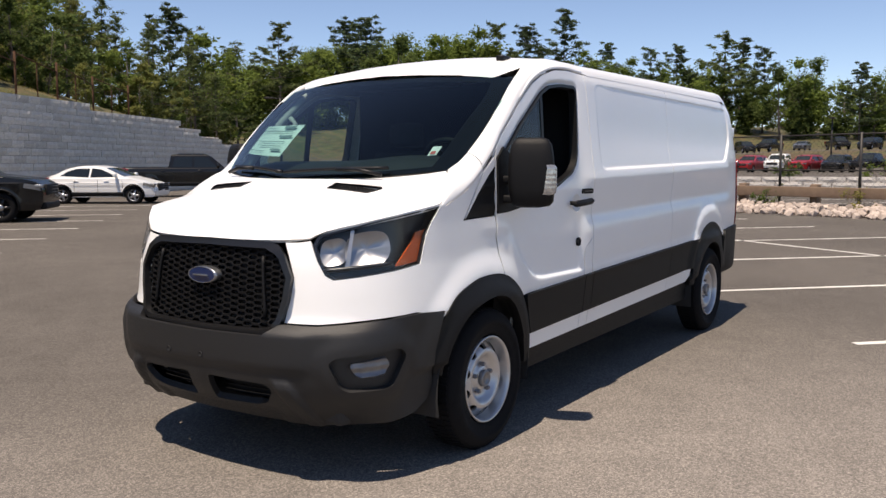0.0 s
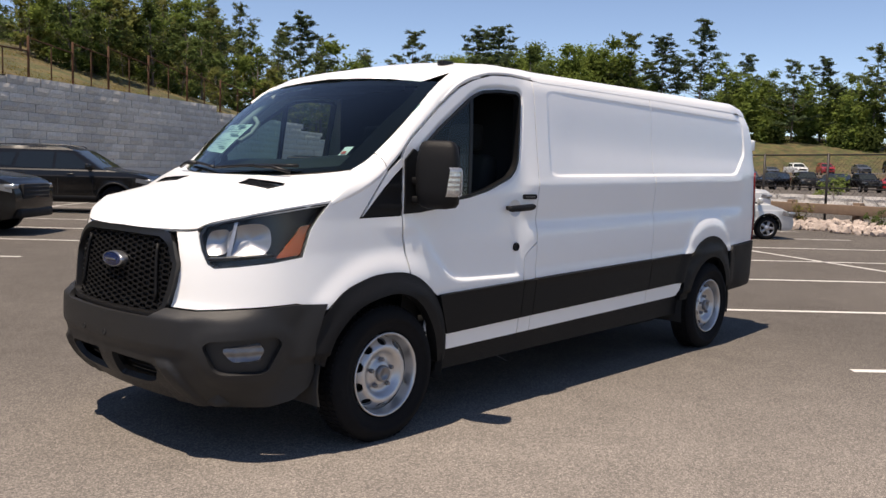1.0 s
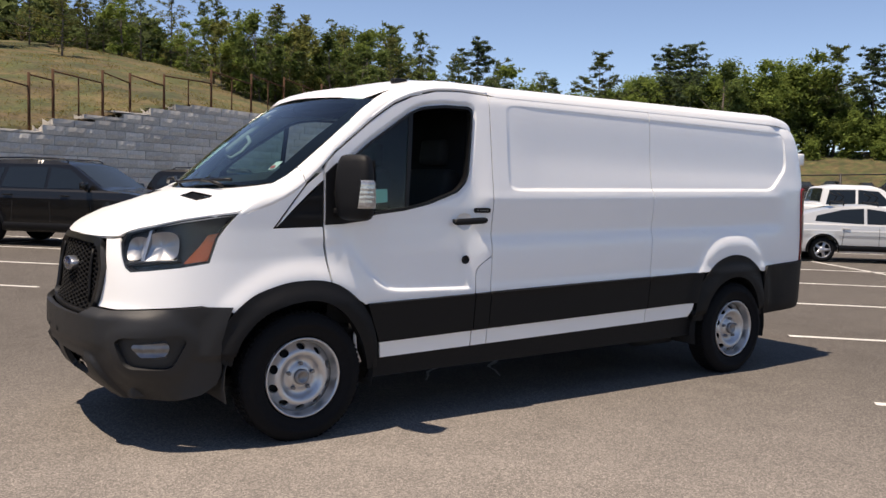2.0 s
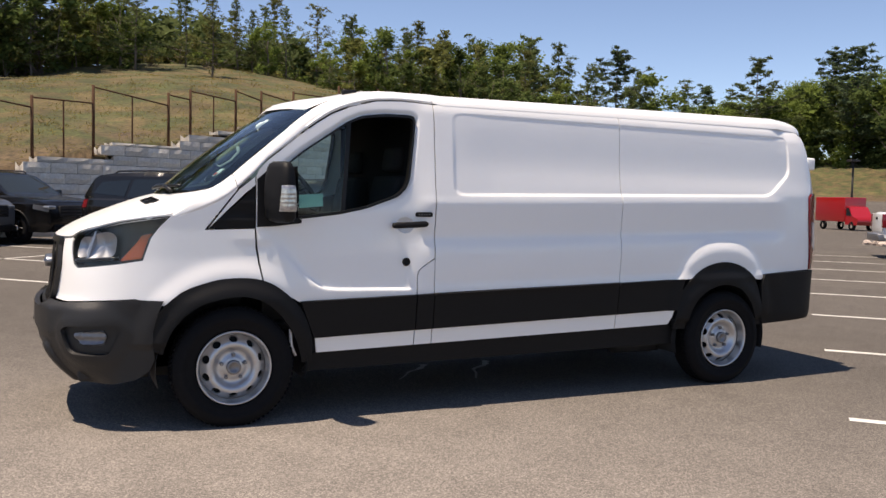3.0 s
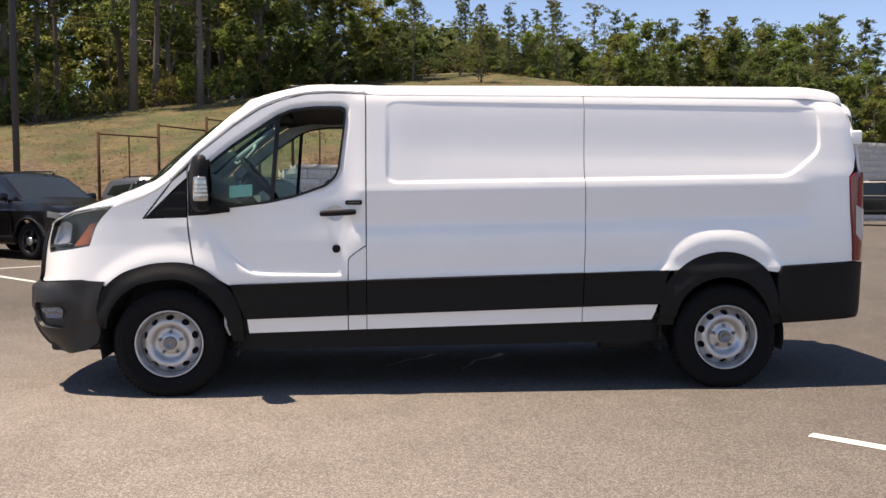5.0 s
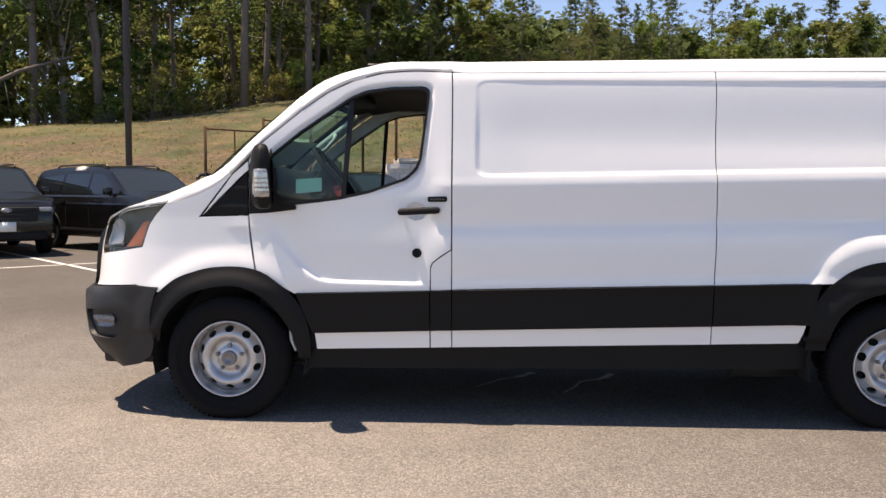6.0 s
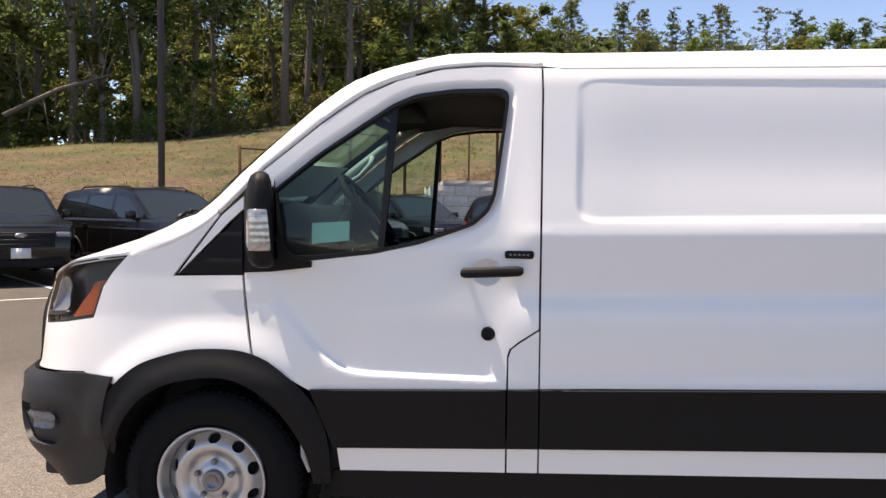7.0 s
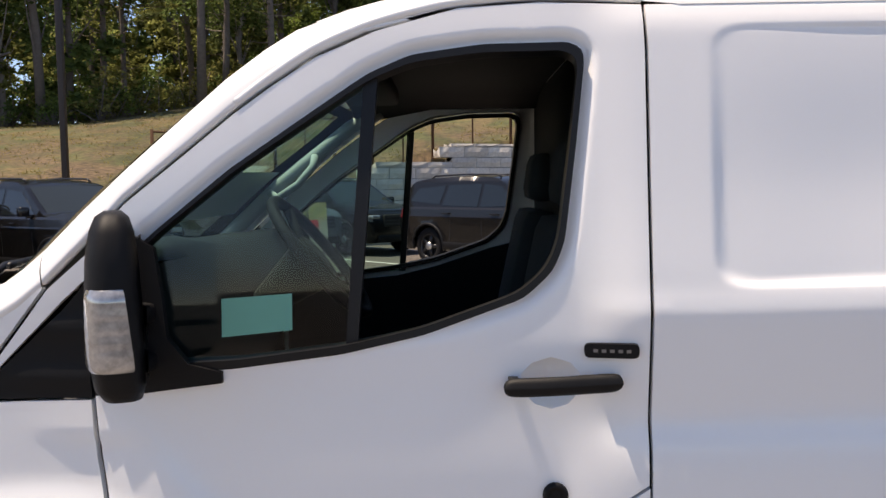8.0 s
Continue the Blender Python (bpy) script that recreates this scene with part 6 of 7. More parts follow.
# the tall wood at the head of the slope
for i in range(104):
    s = trng.uniform(-56, 12)
    n = 19 + max(0, -s * .12) + trng.random() ** 1.4 * 34 + (5 if s > 2 else 0)
    p = on_wall(s, n)
    plant("w", p.x, p.y, trng.uniform(14, 19))
for i in range(56):
    s = trng.uniform(-52, 14)
    p = on_wall(s, 20.5 + max(0, -s * .12) + 26 * trng.random() ** 1.5)
    plant("u", p.x, p.y, trng.uniform(3.5, 8))
for i in range(60):
    s = trng.uniform(-46, 34)
    p = on_wall(s, 19.0 + max(0, -s * .1) + trng.uniform(0, 7))
    plant("s", p.x, p.y, trng.uniform(1.0, 2.6))
for i in range(46):
    p = on_wall(trng.uniform(-32, 8), 20 + trng.uniform(0, 5))
    plant("s", p.x, p.y, trng.uniform(1.3, 2.4))
p = on_wall(-8.0, 19.6)
plant("s", p.x, p.y, 2.8, 1)


def woods(seed, places, material, name, label, k0=1.0):
    """A far wood whose single trees cannot be told apart."""
    lv = Leaves(seed)
    r = lv.rng
    for x, y, h, t0 in places:
        g = ground_at(x, y)
        w = h * r.uniform(.24, .34)
        for k in range(9):
            a, t = r.random() * 6.28, t0 + (.97 - t0) * (k + r.random()) / 9
            q = w * math.sin(math.pi * min(1, t * .8 + .12)) * r.random()
            lv.cloud(Vector((x + q * math.cos(a), y + q * math.sin(a), g + h * t * .93)), 1.75 * k0 * r.uniform(.8, 1.25), 68, .25 * k0 ** .6, .8, .45)
            lv.cloud(Vector((x + q * math.cos(a) * .6, y + q * math.sin(a) * .6, g + h * t * .88)), 1.3 * k0, 8, .75, .8, .1)
    me = lv.mesh(name)
    me.materials.append(material)
    tagged(new(name, me), label, "woods", kind="stuff")


wr = random.Random(31)
hill, low = [], []
for i in range(300):
    az, d = 12 + 37 * wr.random() ** .6, wr.uniform(178, 206)
    el = table([(6, 3.2), (12, 3.8), (22, 4.6), (28, 5.2), (31, 8.0), (33, 9.0), (36, 8.7), (41, 8.1), (46, 6.8), (50, 6.4)], az) - 2.4 * wr.random() ** 1.6
    x, y = -3 + d * math.cos(radians(az)), -4 + d * math.sin(radians(az))
    hill.append((x, y, min(26, max(7, 1.4 + d * math.tan(radians(el)) - ground_at(x, y))), .3))
for i in range(96):
    az, d = wr.uniform(-10, 54), wr.uniform(176, 181)
    x, y = -3 + d * math.cos(radians(az)), -4 + d * math.sin(radians(az))
    (hill if i % 2 else low).append((x, y, wr.uniform(3, 6), -.02))
for i in range(60):
    az, d = wr.uniform(30, 56), wr.uniform(177, 184)
    x, y = -3 + d * math.cos(radians(az)), -4 + d * math.sin(radians(az))
    low.append((x, y, wr.uniform(8, 14), .05))
for i in range(80):
    az, d = wr.uniform(-10, 26), wr.uniform(178, 196)
    x, y = -3 + d * math.cos(radians(az)), -4 + d * math.sin(radians(az))
    (hill if i % 3 else low).append((x, y, wr.uniform(8, 14), .25))
woods(51, hill, M_LEAF, "far_woods", "dense broadleaf wood on the far hill", 1.4)
back = []
for i in range(52):
    p = on_wall(wr.uniform(-64, 14), wr.uniform(44, 60))
    back.append((p.x, p.y, wr.uniform(9, 15), .05))
for i in range(40):
    p = on_wall(wr.uniform(-56, 8), wr.uniform(60, 76))
    back.append((p.x, p.y, wr.uniform(13, 20), .2))
woods(53, back, M_WOOD1, "far_woods", "dense green wood behind the bank")
behind = []
for i in range(74):
    s = wr.uniform(2, 56)
    p = on_wall(s, table(EDGE_N, s) + wr.uniform(20, 30))
    az, d = math.degrees(math.atan2(p.y + 5, p.x - 1)), math.hypot(p.y + 5, p.x - 1)
    el = table([(40, 5.4), (49.7, 5.6), (56, 7.4), (64, 8.8), (70, 8.8), (80, 10.6), (90, 12)], az) - wr.uniform(0, 2)
    behind.append((p.x, p.y, max(4, 1.4 + d * math.tan(radians(el)) - ground_at(p.x, p.y)), .05))
woods(54, behind, M_PINE, "far_woods", "dense dark pine wood behind the bank")
woods(52, low, M_LEAF2, "far_woods", "low broadleaf wood behind the terrace", 1.4)
# dead fallen limb leaning among the trunks
limb = thing("fallen_limb", "dead grey tree limb leaning among the trunks", "fallen branch")
bm = bmesh.new()
a, b = on_wall(-16.2, 20.5, 5.5), on_wall(-11.5, 20.5, 7.7)
add_tube(bm, [a, a.lerp(b, .5) + Vector((0, 0, .25)), b], [.12, .10, .05], 7)
part("limb", bm, M_BARK, limb)
for k in range(6):
    c = a.lerp(b, .25 + .11 * k) + Vector((0, 0, .12))
    bm = bmesh.new()
    add_tube(bm, [c, c + Vector((trng.uniform(-.8, .8), trng.uniform(-.5, .5), trng.uniform(-2, -.6)))], [.035, .012], 4)
    part("twig", bm, M_BARK, limb)

# tufts of dry grass on the bank
lv = Leaves(21)
gr = lv.rng
for i in range(20000):
    s, n = gr.uniform(-26, 24), .5 + 19 * gr.random() ** 1.3
    if noise.noise(Vector((s * .35, n * .35, 2))) < gr.uniform(-.5, .25):
        continue
    p = on_wall(s, n, bank_z(s, n) - .02)
    for k in range(3):
        al = Vector((gr.gauss(0, 1), gr.gauss(0, 1), gr.uniform(.1, 1.0))).normalized()
        lv.leaf(p + Vector((gr.uniform(-.2, .2), gr.uniform(-.2, .2), .015)), al, Vector((gr.gauss(0, .3), gr.gauss(0, .3), 1)).normalized(), gr.uniform(.05, .13), gr.uniform(.008, .02))
me = lv.mesh("grass")
me.materials.append(M_TUFT)
tagged(new("grass", me), "tufts of dry yellow-brown grass on the bank", "grass", kind="stuff")

# ---- parked vehicles ----
def car(name, label, m, paint, sil, half_w, wheels, wr, side_glass, screen, rear_glass, belt, extras=(), group="parked vehicles", tail=None, lamp_z=.8, plate=False, dark_rims=False):
    """A parked vehicle from its side outline; x forward, wheels on the ground."""
    root = thing(name, label, "vehicle", group, at=m)
    sil = rounded(sil, .05 if name == "pickup_truck" else .16, 4)
    H = max(z for x, z in sil)
    xa, xb = min(x for x, z in sil), max(x for x, z in sil)
    mid_x = .5 * (wheels[0] + wheels[1])

    def hw(x, z):
        f = table([(.2, .90), (.34, .965), (.5, .985), (.62, .985), (belt - .30, 1.0), (belt - .17, 1.0), (belt - .14, .985), (belt - .02, .965), (belt + .02, .925), (H - .10, .775), (H - .02, .72), (H, .66)], z)
        e = max(smoothstep(xb - .75, xb, x), smoothstep(xa + .6, xa, x))
        swell = .02 * max(1 - smoothstep(wr + .05, wr + .16, math.hypot(x - wx, z - wr)) for wx in wheels) if z < belt else 0
        return half_w * f * (1 - (.05 if name == "pickup_truck" and x < 0 else .17 if z < belt + .05 else .08) * e * e) + swell

    def crisp(bm, angle=.5):
        for e in bm.edges:
            if len(e.link_faces) == 2 and e.calc_face_angle(0) > angle:
                e.smooth = False

    lo = min(z for x, z in sil)
    arcs = []
    for wx in sorted(wheels, reverse=False):
        arcs += [(wx + (wr + .06) * math.cos(a), max(lo, wr + (wr + .06) * math.sin(a))) for a in np.linspace(math.pi + .25, -.25, 11)]
    outline = list(sil) + arcs
    for s in (-1, 1):
        bm = bmesh.new()
        patch(bm, outline, lambda x, z: Vector((x, s * hw(x, z), z)), .08 if group == "parked vehicles" else .16, (), .03, flip=(s > 0), lines=[[(xa, z), (xb, z)] for z in (.34, belt - .17, belt - .14, belt - .02, belt + .02, H - .10)])
        crisp(bm, .16)
        part("body_side", bm, paint, root)
        for g in side_glass:
            bm = bmesh.new()
            patch(bm, g, lambda x, z: Vector((x, s * (hw(x, z) + .006), z)), .2, (), .01, flip=(s > 0))
            part("side_window", bm, M_CARGLASS, root)
        # door gaps, sill moulding and wheel-arch lips
        if group == "parked vehicles":
            for gx in (mid_x + .95, mid_x + .02, mid_x - .88):
                bm = bmesh.new()
                add_grid(bm, [[Vector((gx + o + (.10 * (z - .5) if gx < mid_x - .5 else 0), s * (hw(gx, z) + .002), z)) for o in (-.006, .006)] for z in np.linspace(.42, belt, 7)], flip=(s > 0))
                part("door_gap", bm, M_DARK, root)
            bm = bmesh.new()
            add_grid(bm, [[Vector((x, s * (hw(x, z) + o), z)) for z, o in ((lo + .02, -.02), (lo + .05, .018), (lo + .15, .018), (lo + .19, -.002))] for x in np.linspace(wheels[0] + wr + .08, wheels[1] - wr - .08, 9)], flip=(s < 0))
            part("sill_moulding", bm, M_BLACK, root)
            for wx in wheels:
                bm = bmesh.new()
                ang = np.linspace(math.pi + .15, -.15, 17)
                add_grid(bm, [[Vector((wx + r * math.cos(a), s * (hw(wx + r * math.cos(a), max(lo, wr + r * math.sin(a))) + o), max(lo, wr + r * math.sin(a)))) for r, o in ((wr + .055, -.03), (wr + .058, .012), (wr + .10, .012), (wr + .105, -.002))] for a in ang], flip=(s > 0))
                part("arch_moulding", bm, M_BLACK, root)
        if lamp_z:
            bm = bmesh.new()
            patch(bm, [(xb - .42, lamp_z - .02), (xb - .05, lamp_z - .1), (xb - .06, lamp_z + .03), (xb - .40, lamp_z + .09)], lambda x, z: Vector((x, s * (hw(x, z) + .01), z)), .1, (), .012, flip=(s > 0))
            part("headlamp", bm, M_CARLAMP, root)
            bm = bmesh.new()
            t0 = tail or (belt - .25, belt)
            patch(bm, [(xa + .03, t0[0]), (xa + .22, t0[0] + .02), (xa + .25, t0[1]), (xa + .05, t0[1])], lambda x, z: Vector((x, s * (hw(x, z) + .01), z)), .1, (), .012, flip=(s > 0))
            part("tail_lamp", bm, M_REDLENS, root)
        for hx in (wheels[0] + .55, .5 * (wheels[0] + wheels[1]) + .35):
            bm = bmesh.new()
            hy = s * (hw(hx, belt - .10) + .012)
            add_box(bm, hx - .10, hx + .10, min(hy, hy + s * .03), max(hy, hy + s * .03), belt - .115, belt - .085, bevel=.01)
            part("door_handle", bm, paint, root)
        bm = bmesh.new()
        mx = screen[0][0] - .30
        add_box(bm, mx - .07, mx + .05, min(s * (half_w - .01), s * (half_w + .17)), max(s * (half_w - .01), s * (half_w + .17)), belt + .03, belt + .19, bevel=.04)
        add_box(bm, mx - .03, mx + .03, min(s * (half_w - .12), s * (half_w + .03)), max(s * (half_w - .12), s * (half_w + .03)), belt + .0, belt + .06)
        part("door_mirror", bm, paint, root)
        for wx in wheels:
            w = new("wheel")
            w.parent = root
            w.matrix_basis = pose(wx, s * (half_w - .13), wr, 0, 0, 0 if s < 0 else 180)
            bm = bmesh.new()
            add_lathe(bm, [(wr * .62, .1), (wr * .64, -.09), (wr * .72, -.11), (wr * .9, -.105), (wr - .01, -.085), (wr, -.06), (wr, .1)], Matrix.Identity(4), 28)
            part("tyre", bm, M_TYRE, w)
            bm = bmesh.new()
            add_lathe(bm, [(wr * .66, -.085), (wr * .6, -.05), (wr * .58, -.01), (0, -.01)], Matrix.Identity(4), 28)
            part("wheel_well", bm, M_DARK, w)
            bm = bmesh.new()
            add_lathe(bm, [(wr * .66, -.09), (wr * .62, -.095), (wr * .60, -.06)], Matrix.Identity(4), 28)
            for k in range(5):
                add_box(bm, .02, wr * .62, -.085, -.055, -.035, .035, Matrix.Rotation(2 * math.pi * k / 5, 4, "Y"))
            add_lathe(bm, [(.09, -.06), (.08, -.095), (0, -.1)], Matrix.Identity(4), 14)
            part("rim", bm, M_GLOSSBLK if dark_rims else M_ALLOY, w)
            if dark_rims:
                bm = bmesh.new()
                add_lathe(bm, [(.085, -.09), (.075, -.115), (.03, -.125), (0, -.125)], Matrix.Identity(4), 16)
                part("hub_cap", bm, M_CHROME, w, "small chrome hub cap")
    # skin over bonnet, screen, roof and tail
    top = [q for q in sil]
    ys = [-1, -.96, -.86, -.6, -.3, 0, .3, .6, .86, .96, 1]
    bm = bmesh.new()
    dn = dense(top, .12, closed=False)
    add_grid(bm, [[(x + (.05 * (1 - y * y) if x > xb - .3 else -.04 * (1 - y * y) if x < xa + .3 else 0), y * hw(x, z), z + (.03 * (1 - abs(y) ** 3) + .012 * (smoothstep(.5, .6, abs(y)) * smoothstep(.95, .7, abs(y)) if x > screen[0][0] else 0) if z > belt - .14 else 0)) for y in ys] for x, z in dn])
    bmesh.ops.recalc_face_normals(bm, faces=bm.faces)
    crisp(bm, .35)
    part("body_top", bm, paint, root)
    for nm, (a, b) in (("windscreen", screen), ("rear_window", rear_glass)):
        if a is None:
            continue
        bm = bmesh.new()
        n = Vector((-(b[1] - a[1]), 0, b[0] - a[0])).normalized()
        n = n if n.z > 0 or (n.z == 0) else -n
        add_grid(bm, [[Vector((a[0] + (b[0] - a[0]) * t, y * .9 * hw(a[0] + (b[0] - a[0]) * t, a[1] + (b[1] - a[1]) * t), a[1] + (b[1] - a[1]) * t + .025 * (1 - y * y))) + n * .012 for y in (-1, -.6, 0, .6, 1)] for t in (.06, .5, .94)])
        part(nm, bm, M_CARSCREEN if nm == "windscreen" else M_CARGLASS, root)
    if name == "pickup_truck":
        bm = bmesh.new()
        add_box(bm, xa - .05, xa + .03, -half_w * .80, half_w * .80, lo + .28, belt + .03, bevel=.025)
        gate = part("tailgate", bm, paint, root)
        bm = bmesh.new()
        add_box(bm, xa - .062, xa - .045, -.14, .14, belt - .14, belt - .07, bevel=.006)
        part("gate_handle", bm, M_BLACK, gate)
        bm = bmesh.new()
        add_box(bm, xa - .16, xa + .08, -half_w * .93, half_w * .93, lo + .03, lo + .24, bevel=.03)
        part("rear_bumper", bm, M_HUB, root, "grey step bumper")
        for s in (-1, 1):
            bm = bmesh.new()
            add_box(bm, xa - .055, xa + .14, s * half_w * .90 - .09, s * half_w * .90 + .09, lo + .42, belt + .02, bevel=.02)
            part("tail_lamp", bm, M_REDLENS, root)
    if name == "suv":
        for s in (-1, 1):
            bm = bmesh.new()
            add_tube(bm, [(x, s * half_w * .62, z) for x, z in ((.25, H - .03), (.15, H + .025), (-.7, H + .04), (-1.6, H + .02), (-1.75, H - .05))], .018, 6)
            part("roof_rail", bm, M_GLOSSBLK, root)
        bm = bmesh.new()
        add_box(bm, xb - .20, xb + .045, -half_w * .72, half_w * .72, lo + .02, lo + .20, bevel=.05)
        part("lower_bumper", bm, M_BLACK, root)
    bm = bmesh.new()
    add_box(bm, xa + .3, xb - .3, -half_w * .85, half_w * .85, lo + .02, lo + .25)
    part("underbody", bm, M_UNDER, root)
    bm = bmesh.new()
    add_box(bm, xb - .03, xb + .045, -half_w * .56, half_w * .56, lamp_z - .22, lamp_z + .06, bevel=.02)
    gr = part("grille", bm, M_DARK, root)
    for k in range(3):
        bm = bmesh.new()
        z = lamp_z - .17 + .08 * k
        add_box(bm, xb + .035, xb + .056, -half_w * .53, half_w * .53, z, z + .025)
        part("grille_bar", bm, M_GLOSSBLK, gr)
    for s in (-1, 1):
        bm = bmesh.new()
        add_box(bm, xb - .20, xb + .005, s * half_w * .74 - .15, s * half_w * .74 + .09, lamp_z - .03, lamp_z + .06, bevel=.03)
        part("headlamp", bm, M_CARLAMP, root)
    if plate:
        bm = bmesh.new()
        add_box(bm, xb + .066, xb + .074, -.16, .16, lamp_z - .40, lamp_z - .22)
        part("number_plate", bm, M_PAPER, root)
        bm = bmesh.new()
        add_lathe(bm, [(.10, .02), (.10, 0), (.0, -.005)], pose(xb + .08, 0, lamp_z + .0, 0, 0, 90) @ Matrix.Diagonal((1, 1, .45, 1)), 24)
        part("badge", bm, M_SILVER, root)
    return root


SUV = dict(sil=[(2.42, .30), (2.53, .50), (2.52, .80), (2.46, .98), (2.25, 1.07), (1.9, 1.12), (1.45, 1.17), (1.2, 1.20), (.42, 1.70), (.12, 1.77), (-.6, 1.80), (-1.7, 1.76), (-2.12, 1.70), (-2.42, 1.22), (-2.52, 1.0), (-2.52, .45), (-2.36, .3)], half_w=1.0, wheels=(-1.48, 1.54), wr=.38, screen=((1.2, 1.20), (.42, 1.70)), rear_glass=((-2.12, 1.69), (-2.42, 1.22)), belt=1.16,
           side_glass=([(.95, 1.22), (.42, 1.60), (-.02, 1.64), (-.05, 1.20)], [(-.12, 1.20), (-.1, 1.64), (-1.0, 1.63), (-1.12, 1.22)], [(-1.2, 1.24), (-1.1, 1.62), (-1.9, 1.56), (-2.1, 1.30)]), lamp_z=.90, tail=(.95, 1.15))
SEDAN = dict(sil=[(2.1, .26), (2.16, .45), (2.13, .62), (1.95, .76), (1.3, .92), (1.05, .98), (.25, 1.33), (-.1, 1.40), (-.75, 1.39), (-1.2, 1.29), (-1.65, 1.06), (-1.95, 1.02), (-2.08, .8), (-2.06, .35), (-1.9, .25)], half_w=.9, wheels=(-1.33, 1.37), wr=.32, screen=((1.05, .98), (.25, 1.33)), rear_glass=((-1.2, 1.29), (-1.65, 1.06)), belt=.96,
             side_glass=([(.78, 1.0), (.12, 1.28), (-.22, 1.32), (-.25, .98)], [(-.32, .98), (-.3, 1.32), (-.78, 1.31), (-1.15, 1.2), (-1.4, 1.04)]), lamp_z=.70, tail=(.78, .98))
HATCH = dict(sil=[(2.2, .26), (2.24, .5), (2.16, .68), (1.9, .84), (1.4, 1.0), (.3, 1.42), (-.1, 1.49), (-.7, 1.46), (-1.5, 1.30), (-2.0, 1.14), (-2.2, 1.05), (-2.24, .6), (-2.1, .28)], half_w=.88, wheels=(-1.3, 1.4), wr=.32, screen=((1.4, 1.0), (.3, 1.42)), rear_glass=((-.9, 1.43), (-1.9, 1.17)), belt=.98,
             side_glass=([(1.15, 1.0), (.25, 1.34), (-.2, 1.40), (-.22, 1.0)], [(-.3, 1.0), (-.28, 1.40), (-.8, 1.36), (-1.45, 1.20), (-1.5, 1.06)]), lamp_z=.72, tail=(.75, 1.1))
PICKUP = dict(sil=[(2.9, .48), (2.95, .7), (2.92, 1.05), (2.8, 1.18), (1.7, 1.25), (1.45, 1.28), (.85, 1.82), (.55, 1.92), (-.5, 1.93), (-.88, 1.86), (-1.0, 1.36), (-1.05, 1.33), (-2.9, 1.33), (-2.95, 1.2), (-2.95, .62), (-2.7, .5)], half_w=1.0, wheels=(-1.8, 1.85), wr=.41, screen=((1.45, 1.28), (.85, 1.82)), rear_glass=((-.88, 1.84), (-1.0, 1.38)), belt=1.28,
              side_glass=([(1.12, 1.32), (.72, 1.76), (.12, 1.80), (.1, 1.32)], [(.02, 1.32), (.04, 1.80), (-.72, 1.78), (-.85, 1.34)]), lamp_z=.98, tail=(.95, 1.28))
ROWDIR = -45.4


def at(x, y, heading, z=0.0):
    return pose(x, y, z, 0, 0, heading)


def by_front_wheel(kind, x, y, heading, side=-1, size=1.0):
    """Pose of a car whose front wheel on that side touches the ground at (x, y)."""
    c = Matrix.Rotation(radians(heading), 3, "Z") @ Vector((kind["wheels"][1], side * (kind["half_w"] - .05), 0)) * size
    return at(x - c.x, y - c.y, heading) @ Matrix.Scale(size, 4)


car("suv", "black police-style suv parked in a marked bay", by_front_wheel(SUV, 2.5, 12.9, ROWDIR), M_BLACKCAR, dark_rims=True, **SUV)
car("suv", "black suv parked below the block wall", by_front_wheel(SUV, 8.1, 18.1, ROWDIR), M_BLACKCAR, dark_rims=True, **SUV)
car("suv", "black suv parked nose out with a blank plate", at(-9.2, 12.0, -50), M_BLACKCAR, plate=True, dark_rims=True, **SUV)
car("suv", "black suv parked at a slant below the grass bank", by_front_wheel(SUV, -5.6, 11.2, -33), M_BLACKCAR, dark_rims=True, **SUV)
car("suv", "dark suv parked in the back row", by_front_wheel(SUV, -1.7, 17.6, -45), M_BLACKCAR, dark_rims=True, **SUV)
car("suv", "dark grey suv parked by the foot of the bank", at(-4.2, 18.2, -38), M_GREYCAR, **SUV)
car("sedan", "white sedan parked before the block wall", by_front_wheel(SEDAN, 16.48, 24.1, -59), M_WHITECAR, **SEDAN)
car("pickup_truck", "black pickup truck parked before the block wall", at(23.0, 28.6, -40), M_BLACKCAR, **PICKUP)
hatch = car("hatchback", "small silver hatchback with a roof rack parked across the lot", by_front_wheel(HATCH, 17.3, 4.0, -42, size=.85), M_SILVERCAR, **HATCH)
for x in (.1, -.75):
    bm = bmesh.new()
    add_tube(bm, [(x, -.56, 1.46), (x, -.53, 1.56), (x, .53, 1.56), (x, .56, 1.46)], .022, 6)
    for y in (-.3, .25):
        add_tube(bm, [(x, y, 1.56), (x + .08, y, 1.70), (x - .10, y, 1.80)], .018, 5)
    part("roof_bar", bm, M_BLACK, hatch, "black roof rack bar")
car("pickup_truck", "white pickup truck parked across the lot", at(21.9, 8.75, -42) @ Matrix.Scale(.92, 4), M_WHITECAR, **PICKUP)
